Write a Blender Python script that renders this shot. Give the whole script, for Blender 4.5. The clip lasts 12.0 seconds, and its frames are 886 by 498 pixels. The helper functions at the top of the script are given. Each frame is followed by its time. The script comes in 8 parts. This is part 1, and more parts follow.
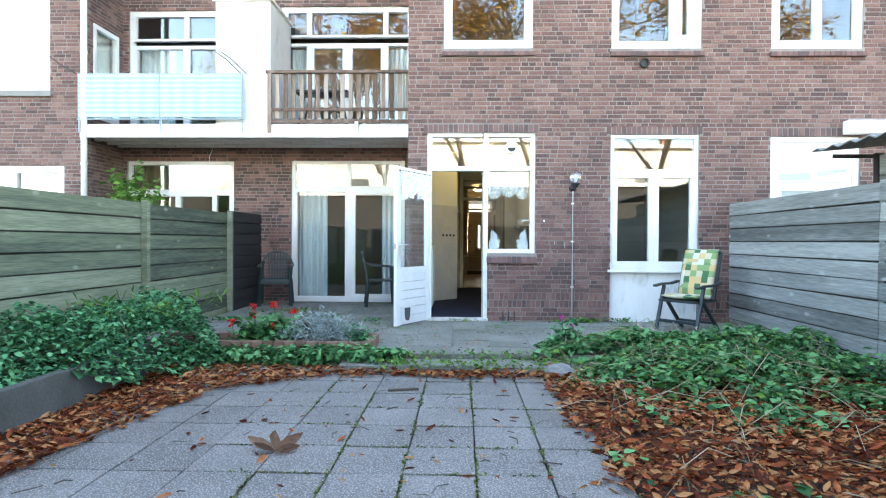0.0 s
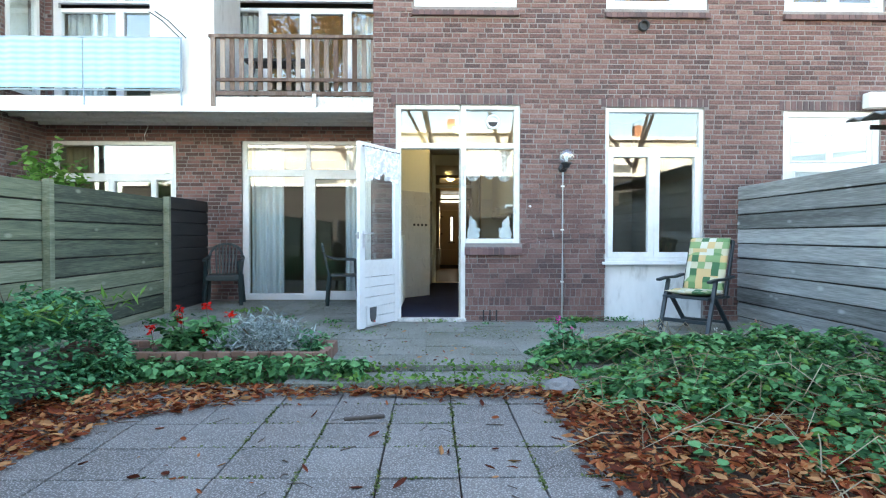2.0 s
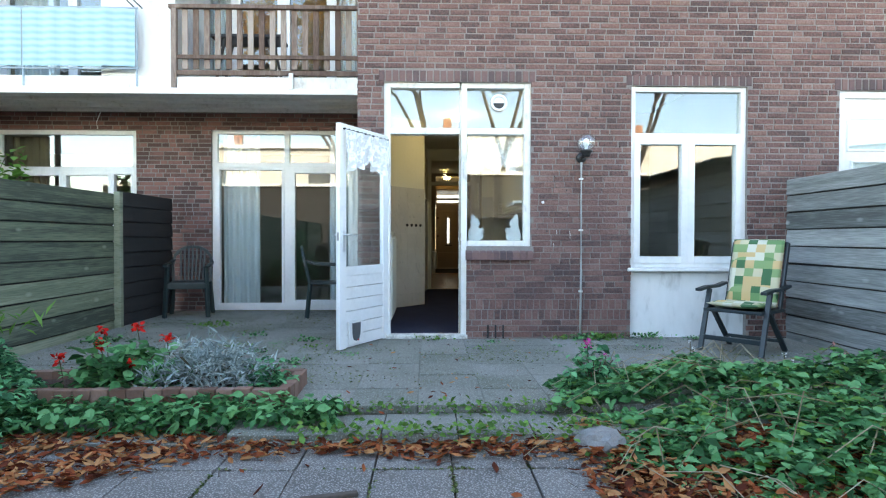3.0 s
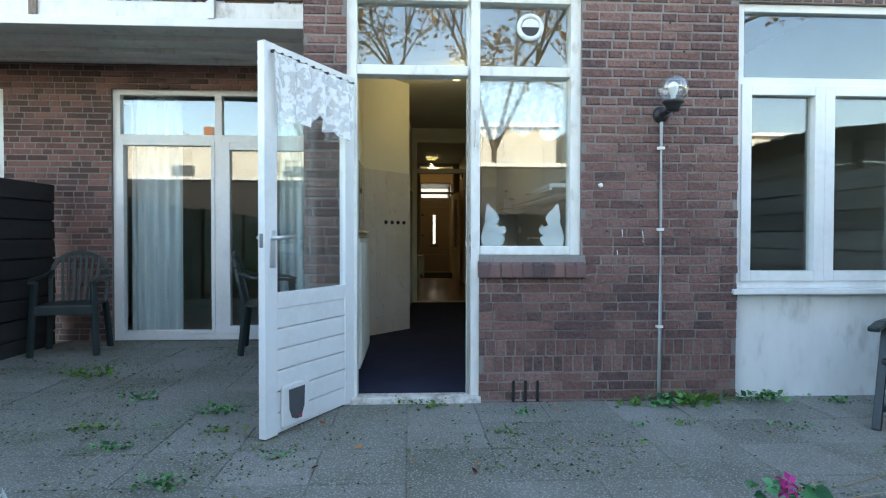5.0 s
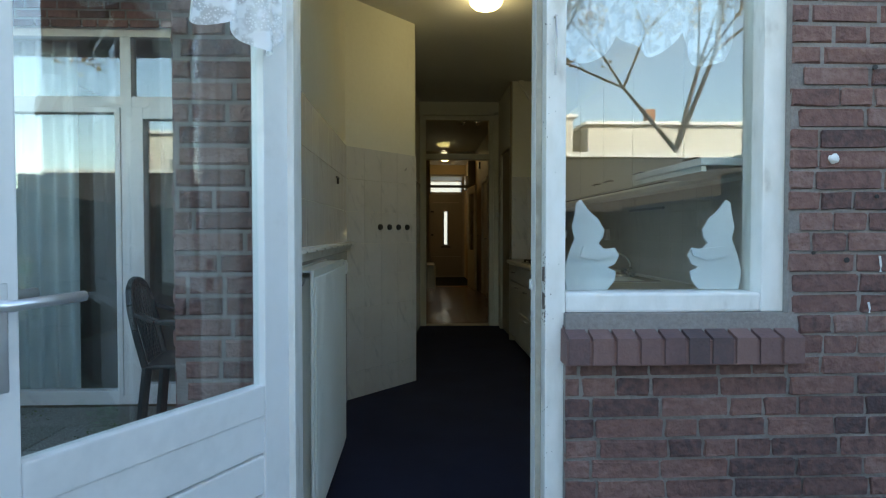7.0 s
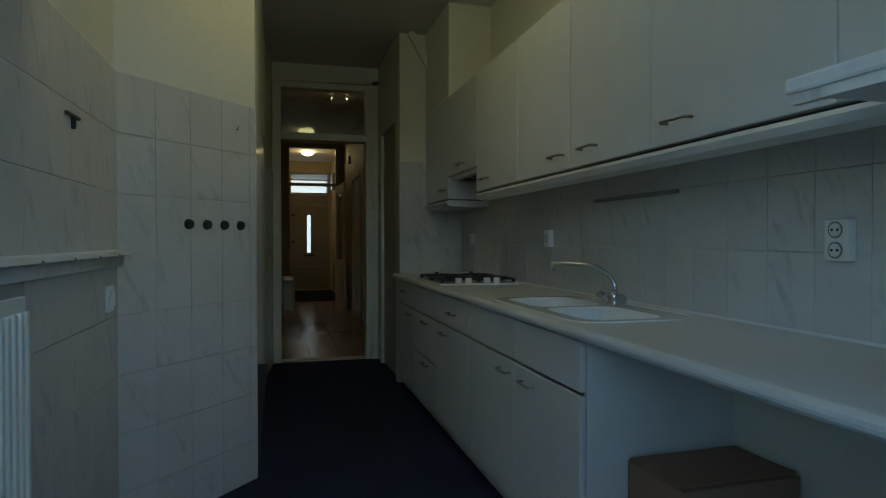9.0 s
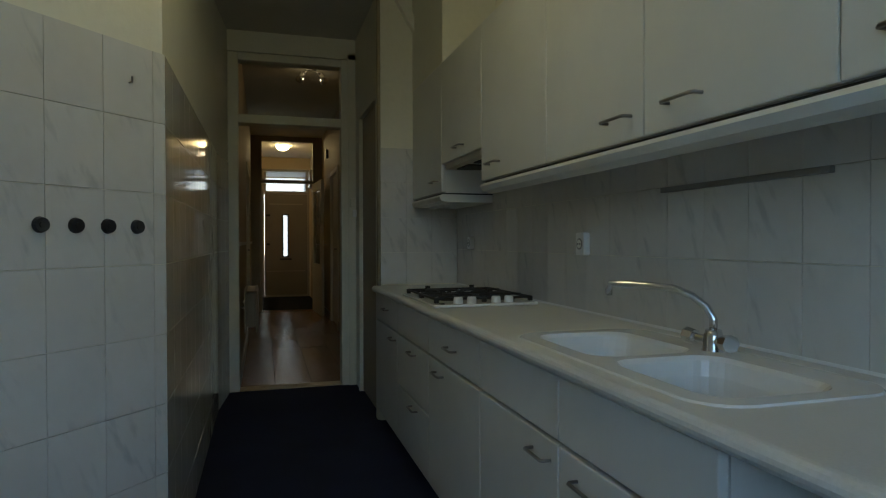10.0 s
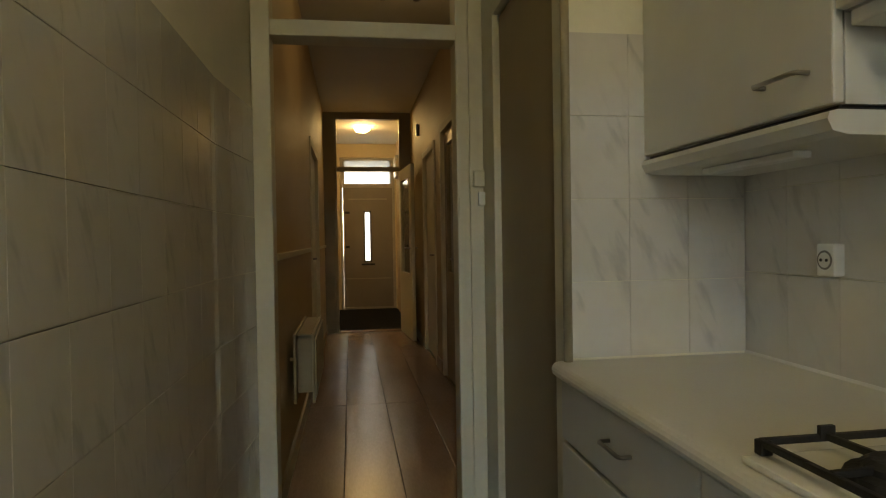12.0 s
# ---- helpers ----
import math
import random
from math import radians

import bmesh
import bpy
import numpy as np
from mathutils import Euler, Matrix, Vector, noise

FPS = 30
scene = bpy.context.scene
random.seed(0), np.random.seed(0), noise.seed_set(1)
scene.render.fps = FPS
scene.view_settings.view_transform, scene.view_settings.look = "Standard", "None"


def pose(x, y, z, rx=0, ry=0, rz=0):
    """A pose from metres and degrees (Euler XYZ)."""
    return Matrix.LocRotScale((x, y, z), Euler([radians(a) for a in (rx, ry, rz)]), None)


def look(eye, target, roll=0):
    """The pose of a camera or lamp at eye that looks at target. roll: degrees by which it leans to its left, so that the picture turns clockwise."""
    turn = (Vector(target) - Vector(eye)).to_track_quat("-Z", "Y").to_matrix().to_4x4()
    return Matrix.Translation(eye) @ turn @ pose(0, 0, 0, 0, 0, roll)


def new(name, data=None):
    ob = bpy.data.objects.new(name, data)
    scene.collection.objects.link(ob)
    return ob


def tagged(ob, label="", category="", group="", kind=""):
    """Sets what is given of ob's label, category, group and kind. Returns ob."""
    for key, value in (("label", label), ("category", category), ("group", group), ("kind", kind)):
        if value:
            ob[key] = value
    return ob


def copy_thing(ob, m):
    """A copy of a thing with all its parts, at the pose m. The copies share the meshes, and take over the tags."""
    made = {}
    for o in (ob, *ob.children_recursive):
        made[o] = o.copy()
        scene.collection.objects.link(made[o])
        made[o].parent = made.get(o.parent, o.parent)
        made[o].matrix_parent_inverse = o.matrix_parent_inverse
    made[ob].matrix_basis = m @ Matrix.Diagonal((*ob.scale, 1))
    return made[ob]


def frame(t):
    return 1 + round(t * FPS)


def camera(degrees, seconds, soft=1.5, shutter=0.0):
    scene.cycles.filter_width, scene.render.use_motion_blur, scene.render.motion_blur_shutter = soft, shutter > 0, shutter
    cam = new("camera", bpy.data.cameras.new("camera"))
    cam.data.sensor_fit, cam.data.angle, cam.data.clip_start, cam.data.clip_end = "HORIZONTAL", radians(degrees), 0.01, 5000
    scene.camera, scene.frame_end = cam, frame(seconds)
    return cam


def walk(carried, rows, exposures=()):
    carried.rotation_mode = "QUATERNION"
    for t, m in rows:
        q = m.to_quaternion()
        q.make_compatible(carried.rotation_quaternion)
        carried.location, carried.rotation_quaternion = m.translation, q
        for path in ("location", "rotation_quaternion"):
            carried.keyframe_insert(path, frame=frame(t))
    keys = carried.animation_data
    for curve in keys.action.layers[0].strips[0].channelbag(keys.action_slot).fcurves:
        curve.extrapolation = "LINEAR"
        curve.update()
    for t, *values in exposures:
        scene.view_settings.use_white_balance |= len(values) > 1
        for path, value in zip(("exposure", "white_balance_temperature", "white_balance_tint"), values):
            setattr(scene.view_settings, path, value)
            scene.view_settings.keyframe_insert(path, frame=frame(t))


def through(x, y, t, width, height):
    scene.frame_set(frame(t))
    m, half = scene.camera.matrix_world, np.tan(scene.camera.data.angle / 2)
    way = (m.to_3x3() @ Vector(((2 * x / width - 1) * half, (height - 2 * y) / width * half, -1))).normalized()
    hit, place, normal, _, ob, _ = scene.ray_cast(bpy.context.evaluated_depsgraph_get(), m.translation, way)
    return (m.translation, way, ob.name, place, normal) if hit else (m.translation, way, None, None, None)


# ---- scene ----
cam = camera(71.2, 12.0, soft=1.15)
PATH = [
    (0, (-0.226, -8.316, 1.05), (-0.285, -6.317, 1.026), 0.3),
    (0.5, (-0.206, -8.348, 1.033), (-0.224, -6.348, 1.01), 0.4),
    (1, (-0.234, -8.164, 1.024), (-0.221, -6.164, 0.995), 0.2),
    (1.5, (-0.219, -7.755, 1.002), (-0.192, -5.756, 0.968), 0.1),
    (2, (-0.271, -7.222, 0.981), (-0.234, -5.223, 0.94), 0.1),
    (2.5, (-0.277, -6.688, 0.97), (-0.233, -4.689, 0.932), 0.2),
    (3, (-0.264, -6.124, 0.972), (-0.213, -4.125, 0.939), 0.1),
    (3.2, (-0.275, -5.895, 0.968), (-0.219, -3.896, 0.934), 0.2),
    (4.8, (-0.349, -4.121, 0.996), (-0.236, -2.124, 0.957), 0.1),
    (5, (-0.312, -3.845, 1.009), (-0.201, -1.848, 0.971), 0.1),
    (5.5, (-0.323, -3.29, 1.016), (-0.211, -1.294, 0.98), 0.0),
    (6, (-0.322, -2.788, 1.03), (-0.21, -0.791, 0.994), -0.0),
    (6.5, (-0.295, -2.29, 1.12), (-0.185, -0.294, 1.074), -0.1),
    (6.7, (-0.283, -2.082, 1.127), (-0.202, -0.084, 1.072), 0.0),
    (8.3, (-0.34, -0.589, 1.096), (-0.07, 1.393, 1.062), 0.0),
    (8.5, (-0.318, -0.445, 1.091), (0.042, 1.522, 1.062), 0.1),
    (9, (-0.2, -0.108, 1.099), (0.31, 1.826, 1.07), 0.0),
    (9.5, (-0.088, 0.311, 1.086), (0.459, 2.235, 1.056), -0.1),
    (10, (-0.014, 0.742, 1.119), (0.542, 2.663, 1.093), -0.1),
    (10.5, (0.076, 1.244, 1.138), (0.575, 3.18, 1.105), -0.2),
    (11, (0.086, 1.803, 1.129), (0.466, 3.766, 1.106), -0.4),
    (11.2, (0.091, 2.038, 1.146), (0.451, 4.005, 1.12), -0.5),
    (11.5, (0.109, 2.343, 1.148), (0.45, 4.314, 1.12), -0.7),
    (12, (0.112, 2.935, 1.165), (0.407, 4.913, 1.133), -0.9),
]
EXPOSURES = [(0.0, 3.56, 7450, 8), (3.0, 3.18, 7350, 8), (5.0, 2.74, 7150, 6), (6.5, 2.47, 6900, 5), (8.5, 2.25, 6200, -4), (9.0, 2.34, 5600, -2), (9.5, 2.46, 5650, 1), (10.5, 3.16, 6200, 4), (11.2, 3.54, 6950, 6), (12.0, 4.12, 7800, 9)]
walk(cam, [(t, look(eye, target, roll)) for t, eye, target, roll in PATH], EXPOSURES)

# ---- world and sun: the sun stands behind the house, the garden lies in its shade ----
SUN_ELEVATION, SUN_AZIMUTH = radians(31), radians(20)
world = bpy.data.worlds.new("sky")
scene.world = world
world.use_nodes = True
wn = world.node_tree.nodes
sky = wn.new("ShaderNodeTexSky")
sky.sky_type, sky.sun_disc = "NISHITA", False
sky.sun_elevation, sky.sun_rotation = SUN_ELEVATION, SUN_AZIMUTH
sky.air_density, sky.dust_density = 1.0, 0.6
world.node_tree.links.new(sky.outputs[0], wn["Background"].inputs[0])
wn["Background"].inputs[1].default_value = 0.15
sun = new("sun", bpy.data.lights.new("sun", "SUN"))
sun.data.energy, sun.data.angle, sun.data.color = 4.0, radians(0.5), (1.0, 0.93, 0.82)
toward = Vector((math.sin(SUN_AZIMUTH) * math.cos(SUN_ELEVATION), math.cos(SUN_AZIMUTH) * math.cos(SUN_ELEVATION), math.sin(SUN_ELEVATION)))
sun.matrix_world = look(toward * 60, (0, 0, 0))


def bulb(name, at, watts, radius, tone):
    ob = new(name, bpy.data.lights.new(name, "POINT"))
    ob.data.energy, ob.data.shadow_soft_size, ob.data.color = watts, radius, tone
    ob.location = at
    return ob


bulb("kitchen_bulb", (0.155, 2.25, 2.47), 0.37, 0.05, (1.0, 0.82, 0.56))
bulb("hall_bulb", (0.42, 6.55, 2.56), 0.10, 0.03, (1.0, 0.66, 0.32))
bulb("entry_bulb", (0.30, 11.6, 2.56), 0.13, 0.05, (1.0, 0.72, 0.42))

# ---- tools for meshes and materials ----
def box(bm, x0, x1, y0, y1, z0, z1, bevel=0.0, m=None):
    """A box, with bevelled edges where asked, turned by m."""
    made = bmesh.ops.create_cube(bm, size=1)["verts"]
    for v in made:
        v.co = Vector(((x0 + x1) / 2 + v.co.x * (x1 - x0), (y0 + y1) / 2 + v.co.y * (y1 - y0), (z0 + z1) / 2 + v.co.z * (z1 - z0)))
    if bevel:
        edges = list({e for v in made for e in v.link_edges})
        made = bmesh.ops.bevel(bm, geom=edges, offset=bevel, segments=2, affect="EDGES", profile=0.6)["verts"]
    if m is not None:
        bmesh.ops.transform(bm, matrix=m, verts=list(set(made)))
    return made


def boxes(*rows, bevel=0.0):
    bm = bmesh.new()
    for r in rows:
        box(bm, *r, bevel=bevel)
    return bm


def rod(bm, a, b, r0, r1=None, n=10):
    """A round bar from a to b."""
    a, b = Vector(a), Vector(b)
    m = Matrix.Translation((a + b) / 2) @ (b - a).to_track_quat("Z", "Y").to_matrix().to_4x4()
    return bmesh.ops.create_cone(bm, cap_ends=True, segments=n, radius1=r0, radius2=r0 if r1 is None else r1, depth=(b - a).length, matrix=m)["verts"]


def bar(bm, a, b, w, h, bevel=0.004, up=(0, 0, 1)):
    """A square bar from a to b, w wide and h thick."""
    a, b = Vector(a), Vector(b)
    z = (b - a).normalized()
    x = Vector(up).cross(z)
    x = x.normalized() if x.length > 1e-4 else Vector((1, 0, 0))
    y = z.cross(x)
    m = Matrix((x, y, z)).transposed().to_4x4()
    m.translation = (a + b) / 2
    l = (b - a).length
    return box(bm, -w / 2, w / 2, -h / 2, h / 2, -l / 2, l / 2, bevel, m)


def pipe(bm, points, r, n=8):
    """A round tube through the points."""
    pts = [Vector(p) for p in points]
    rings = []
    for i, p in enumerate(pts):
        way = (pts[min(i + 1, len(pts) - 1)] - pts[max(i - 1, 0)]).normalized()
        q = way.to_track_quat("Z", "Y")
        rings.append([bm.verts.new(p + q @ Vector((r * math.cos(k * math.tau / n), r * math.sin(k * math.tau / n), 0))) for k in range(n)])
    for a, b in zip(rings, rings[1:]):
        for k in range(n):
            bm.faces.new((a[k], a[(k + 1) % n], b[(k + 1) % n], b[k]))
    bm.faces.new(rings[0][::-1])
    bm.faces.new(rings[-1])


def lathe(bm, profile, at, n=24):
    """A body of revolution about z from rows of (radius, height)."""
    at = Vector(at)
    rings = [[bm.verts.new(at + Vector((r * math.cos(k * math.tau / n), r * math.sin(k * math.tau / n), z))) for k in range(n)] for r, z in profile]
    for a, b in zip(rings, rings[1:]):
        for k in range(n):
            bm.faces.new((a[k], a[(k + 1) % n], b[(k + 1) % n], b[k]))


def prism(bm, outline, y0, y1, m=None):
    """A flat outline of (x, z) drawn out from y0 to y1."""
    a = [bm.verts.new((x, y0, z)) for x, z in outline]
    b = [bm.verts.new((x, y1, z)) for x, z in outline]
    k = len(a)
    bm.faces.new(a[::-1])
    bm.faces.new(b)
    for i in range(k):
        bm.faces.new((a[i], a[(i + 1) % k], b[(i + 1) % k], b[i]))
    if m is not None:
        bmesh.ops.transform(bm, matrix=m, verts=a + b)


def finish(name, bm, material, smooth=False):
    bmesh.ops.recalc_face_normals(bm, faces=bm.faces)
    mesh = bpy.data.meshes.new(name)
    bm.to_mesh(mesh)
    bm.free()
    if smooth:
        mesh.shade_smooth()
    mesh.materials.append(material)
    return new(name, mesh)


def part(name, bm, material, parent, label="", smooth=False):
    """A bmesh as one mesh object under a thing or a part."""
    ob = finish(name, bm, material, smooth)
    ob.parent = parent
    ob.matrix_parent_inverse = parent.matrix_basis.inverted() if parent.parent is None else Matrix()
    return tagged(ob, label)


def thing(name, label, category, at=(0, 0, 0), group="", kind=""):
    ob = new(name)
    ob.location = at
    ob.matrix_basis = Matrix.Translation(at)
    return tagged(ob, label, category, group, kind)


def setting(name, bm, material, label, category, smooth=False):
    return tagged(finish(name, bm, material, smooth), label, category, kind="structure")


def mesh_of(name, verts, faces, material):
    me = bpy.data.meshes.new(name)
    me.from_pydata(verts, [], faces)
    me.materials.append(material)
    me.update()
    return me


def wall(holes, u0, u1, z0, z1, place):
    """Boxes for a wall with openings: place(ua, ub, za, zb) gives a box's six sides."""
    us = sorted({u0, u1, *[c for h in holes for c in h[:2] if u0 < c < u1]})
    bm = bmesh.new()
    for a, b in zip(us, us[1:]):
        zs, mid = z0, (a + b) / 2
        for h in sorted((h for h in holes if h[0] < mid < h[1]), key=lambda h: h[2]):
            if h[2] > zs:
                box(bm, *place(a, b, zs, h[2]))
            zs = h[3]
        if zs < z1:
            box(bm, *place(a, b, zs, z1))
    bmesh.ops.remove_doubles(bm, verts=bm.verts, dist=0.0005)
    return bm


# ---- materials ----
def material(name, stops, rough=0.6, metal=0.0, scale=8.0, detail=6.0, fine=60.0, fine_mix=0.35, bump=0.15, bump_scale=120.0,
             pick="", spread=0.0, stretch=(1, 1, 1), coat=0.0, rough_var=0.12, spec=0.5, depth=0.004, knots=()):
    """Colour between the stops by noise at two scales, with fine relief. pick: object or island, for a shade of its own per piece."""
    mt = bpy.data.materials.new(name)
    mt.use_nodes = True
    nt = mt.node_tree
    n, link = nt.nodes, nt.links.new
    bsdf = n["Principled BSDF"]
    co = n.new("ShaderNodeTexCoord")
    geo = n.new("ShaderNodeNewGeometry")
    mp = n.new("ShaderNodeMapping")
    mp.inputs["Scale"].default_value = stretch
    link(geo.outputs["Position"], mp.inputs[0])
    a, b = n.new("ShaderNodeTexNoise"), n.new("ShaderNodeTexNoise")
    a.inputs["Scale"].default_value, a.inputs["Detail"].default_value = scale, detail
    b.inputs["Scale"].default_value, b.inputs["Detail"].default_value = fine, 3
    link(mp.outputs[0], a.inputs[0]), link(mp.outputs[0], b.inputs[0])
    mix = n.new("ShaderNodeMix")
    mix.inputs[0].default_value = fine_mix
    link(a.outputs[0], mix.inputs[2]), link(b.outputs[0], mix.inputs[3])
    fac = mix.outputs[0]
    if pick:
        src = n.new("ShaderNodeObjectInfo").outputs["Random"] if pick == "object" else geo.outputs["Random Per Island"]
        ma = n.new("ShaderNodeMath")
        ma.operation = "MULTIPLY_ADD"
        ma.inputs[1].default_value = spread
        link(src, ma.inputs[0])
        sh = n.new("ShaderNodeMath")
        sh.operation = "SUBTRACT"
        link(fac, sh.inputs[0])
        sh.inputs[1].default_value = spread / 2
        link(sh.outputs[0], ma.inputs[2])
        fac = ma.outputs[0]
    ramp = n.new("ShaderNodeValToRGB")
    el = ramp.color_ramp.elements
    lo, hi = 0.28, 0.72
    while len(el) < len(stops):
        el.new(0.5)
    for i, c in enumerate(stops):
        el[i].position = lo + (hi - lo) * i / max(1, len(stops) - 1)
        el[i].color = (*c, 1)
    link(fac, ramp.inputs[0])
    tone = ramp.outputs[0]
    if knots:
        km, vo, kr, kx = (n.new("ShaderNode" + k) for k in ("Mapping", "TexVoronoi", "MapRange", "Mix"))
        km.inputs["Scale"].default_value = knots[:3]
        link(geo.outputs["Position"], km.inputs[0])
        link(km.outputs[0], vo.inputs["Vector"])
        vo.inputs["Scale"].default_value = 1.0
        kr.inputs["From Min"].default_value, kr.inputs["From Max"].default_value = knots[4:6] if len(knots) > 4 else (0.06, 0.16)
        kr.inputs["To Min"].default_value, kr.inputs["To Max"].default_value = 0.8, 0.0
        link(vo.outputs["Distance"], kr.inputs["Value"])
        kx.data_type = "RGBA"
        link(kr.outputs[0], kx.inputs[0])
        link(tone, kx.inputs[6])
        kx.inputs[7].default_value = (*knots[3], 1)
        tone = kx.outputs[2]
    link(tone, bsdf.inputs["Base Color"])
    r = n.new("ShaderNodeMath")
    r.operation = "MULTIPLY_ADD"
    link(b.outputs[0], r.inputs[0])
    r.inputs[1].default_value, r.inputs[2].default_value = rough_var, rough - rough_var / 2
    link(r.outputs[0], bsdf.inputs["Roughness"])
    bsdf.inputs["Metallic"].default_value = metal
    bsdf.inputs["Specular IOR Level"].default_value = spec
    if coat:
        bsdf.inputs["Coat Weight"].default_value, bsdf.inputs["Coat Roughness"].default_value = coat, 0.08
    if bump:
        c = n.new("ShaderNodeTexNoise")
        c.inputs["Scale"].default_value, c.inputs["Detail"].default_value = bump_scale, 4
        link(mp.outputs[0], c.inputs[0])
        bp = n.new("ShaderNodeBump")
        bp.inputs["Strength"].default_value, bp.inputs["Distance"].default_value = bump, depth
        link(c.outputs[0], bp.inputs["Height"])
        link(bp.outputs[0], bsdf.inputs["Normal"])
    return mt


def glass_material(name, tint=(0.95, 0.98, 0.97), gloss=0.0):
    """Thin clear glass: see-through, with a mirror gloss that grows at grazing angles."""
    mt = bpy.data.materials.new(name)
    mt.use_nodes = True
    nt = mt.node_tree
    nt.nodes.remove(nt.nodes["Principled BSDF"])
    clear, shine, mix, fr = (nt.nodes.new(k) for k in ("ShaderNodeBsdfTransparent", "ShaderNodeBsdfGlossy", "ShaderNodeMixShader", "ShaderNodeLayerWeight"))
    clear.inputs[0].default_value = (*tint, 1)
    shine.inputs["Roughness"].default_value = 0.0
    fr.inputs["Blend"].default_value = 0.5
    pw = nt.nodes.new("ShaderNodeMath")
    pw.operation = "POWER"
    pw.inputs[1].default_value = 4.0
    nt.links.new(fr.outputs["Facing"], pw.inputs[0])
    ma = nt.nodes.new("ShaderNodeMath")
    ma.operation, ma.use_clamp = "MULTIPLY_ADD", True
    ma.inputs[1].default_value, ma.inputs[2].default_value = 0.85, gloss + 0.04
    nt.links.new(pw.outputs[0], ma.inputs[0])
    nt.links.new(ma.outputs[0], mix.inputs[0])
    nt.links.new(clear.outputs[0], mix.inputs[1]), nt.links.new(shine.outputs[0], mix.inputs[2])
    nt.links.new(mix.outputs[0], nt.nodes["Material Output"].inputs[0])
    return mt


def glowing(name, colour, strength):
    mt = bpy.data.materials.new(name)
    mt.use_nodes = True
    b = mt.node_tree.nodes["Principled BSDF"]
    b.inputs["Base Color"].default_value = (0.8, 0.78, 0.7, 1)
    b.inputs["Emission Color"].default_value, b.inputs["Emission Strength"].default_value = (*colour, 1), strength
    b.inputs["Roughness"].default_value = 0.25
    return mt


def leaf_material(name, stops, through=0.35, rough=0.45, spread=0.7):
    mt = material(name, stops, rough, scale=3, fine=30, bump=0.2, bump_scale=70, pick="island", spread=spread, spec=0.16)
    nt = mt.node_tree
    b = nt.nodes["Principled BSDF"]
    tr, mx = nt.nodes.new("ShaderNodeBsdfTranslucent"), nt.nodes.new("ShaderNodeMixShader")
    mx.inputs[0].default_value = through
    col = b.inputs["Base Color"].links[0].from_socket
    nt.links.new(col, tr.inputs[0])
    nt.links.new(b.outputs[0], mx.inputs[1]), nt.links.new(tr.outputs[0], mx.inputs[2])
    nt.links.new(mx.outputs[0], nt.nodes["Material Output"].inputs[0])
    return mt


def tile_material(name):
    """Glazed wall tile, pale grey with short slanting darker veins, laid differently on each tile."""
    mt = material(name, [(0.595, 0.58, 0.54), (0.64, 0.625, 0.585), (0.68, 0.665, 0.625)], 0.07, scale=3.0, fine=22, fine_mix=0.3,
                  bump=0.05, bump_scale=7, pick="object", spread=0.16, rough_var=0.04)
    nt = mt.node_tree
    n, link = nt.nodes, nt.links.new
    bsdf = n["Principled BSDF"]
    base = bsdf.inputs["Base Color"].links[0].from_socket
    co, oi, mul, add, rot, mp, v1, v2 = (n.new("ShaderNode" + k) for k in ("TexCoord", "ObjectInfo", "Math", "VectorMath", "VectorRotate", "Mapping", "TexNoise", "TexNoise"))
    mul.operation, mul.inputs[1].default_value = "MULTIPLY", 37.0
    link(oi.outputs["Random"], mul.inputs[0])
    link(co.outputs["Object"], add.inputs[0])
    link(mul.outputs[0], add.inputs[1])
    rot.rotation_type = "Y_AXIS"
    rot.inputs["Angle"].default_value = radians(24)
    link(add.outputs[0], rot.inputs["Vector"])
    mp.inputs["Scale"].default_value = (34.0, 34.0, 9.0)
    link(rot.outputs[0], mp.inputs[0])
    for v, sc, det in ((v1, 1.0, 3.0), (v2, 0.35, 1.0)):
        v.inputs["Scale"].default_value, v.inputs["Detail"].default_value = sc, det
        link(mp.outputs[0], v.inputs["Vector"])
    r1, r2, m2, mx = (n.new("ShaderNode" + k) for k in ("MapRange", "MapRange", "Math", "Mix"))
    for r, src, lo, hi, top in ((r1, v1, 0.52, 0.68, 1.0), (r2, v2, 0.48, 0.62, 0.42)):
        r.inputs["From Min"].default_value, r.inputs["From Max"].default_value, r.inputs["To Max"].default_value = lo, hi, top
        link(src.outputs[0], r.inputs["Value"])
    m2.operation = "MULTIPLY"
    link(r1.outputs[0], m2.inputs[0]), link(r2.outputs[0], m2.inputs[1])
    mx.data_type = "RGBA"
    link(m2.outputs[0], mx.inputs[0])
    link(base, mx.inputs[6])
    mx.inputs[7].default_value = (0.34, 0.345, 0.34, 1)
    link(mx.outputs[2], bsdf.inputs["Base Color"])
    return mt


BRICK_TONES = [(0.075, 0.045, 0.044), (0.125, 0.067, 0.059), (0.17, 0.088, 0.075), (0.20, 0.108, 0.089), (0.24, 0.145, 0.125)]
M_BRICK = material("brick_field", BRICK_TONES, 0.85, scale=2.2, fine=42, fine_mix=0.6, bump=1.0, bump_scale=60, depth=0.010, pick="island", spread=0.36)
M_BRICK_ONE = material("brick_single", BRICK_TONES, 0.85, scale=2.2, fine=42, fine_mix=0.6, bump=1.0, bump_scale=60, depth=0.010, pick="object", spread=0.36)
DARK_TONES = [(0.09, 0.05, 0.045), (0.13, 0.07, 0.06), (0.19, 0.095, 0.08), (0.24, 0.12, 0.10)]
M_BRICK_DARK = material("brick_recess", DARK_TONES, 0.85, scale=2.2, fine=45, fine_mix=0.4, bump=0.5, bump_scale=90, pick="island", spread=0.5)
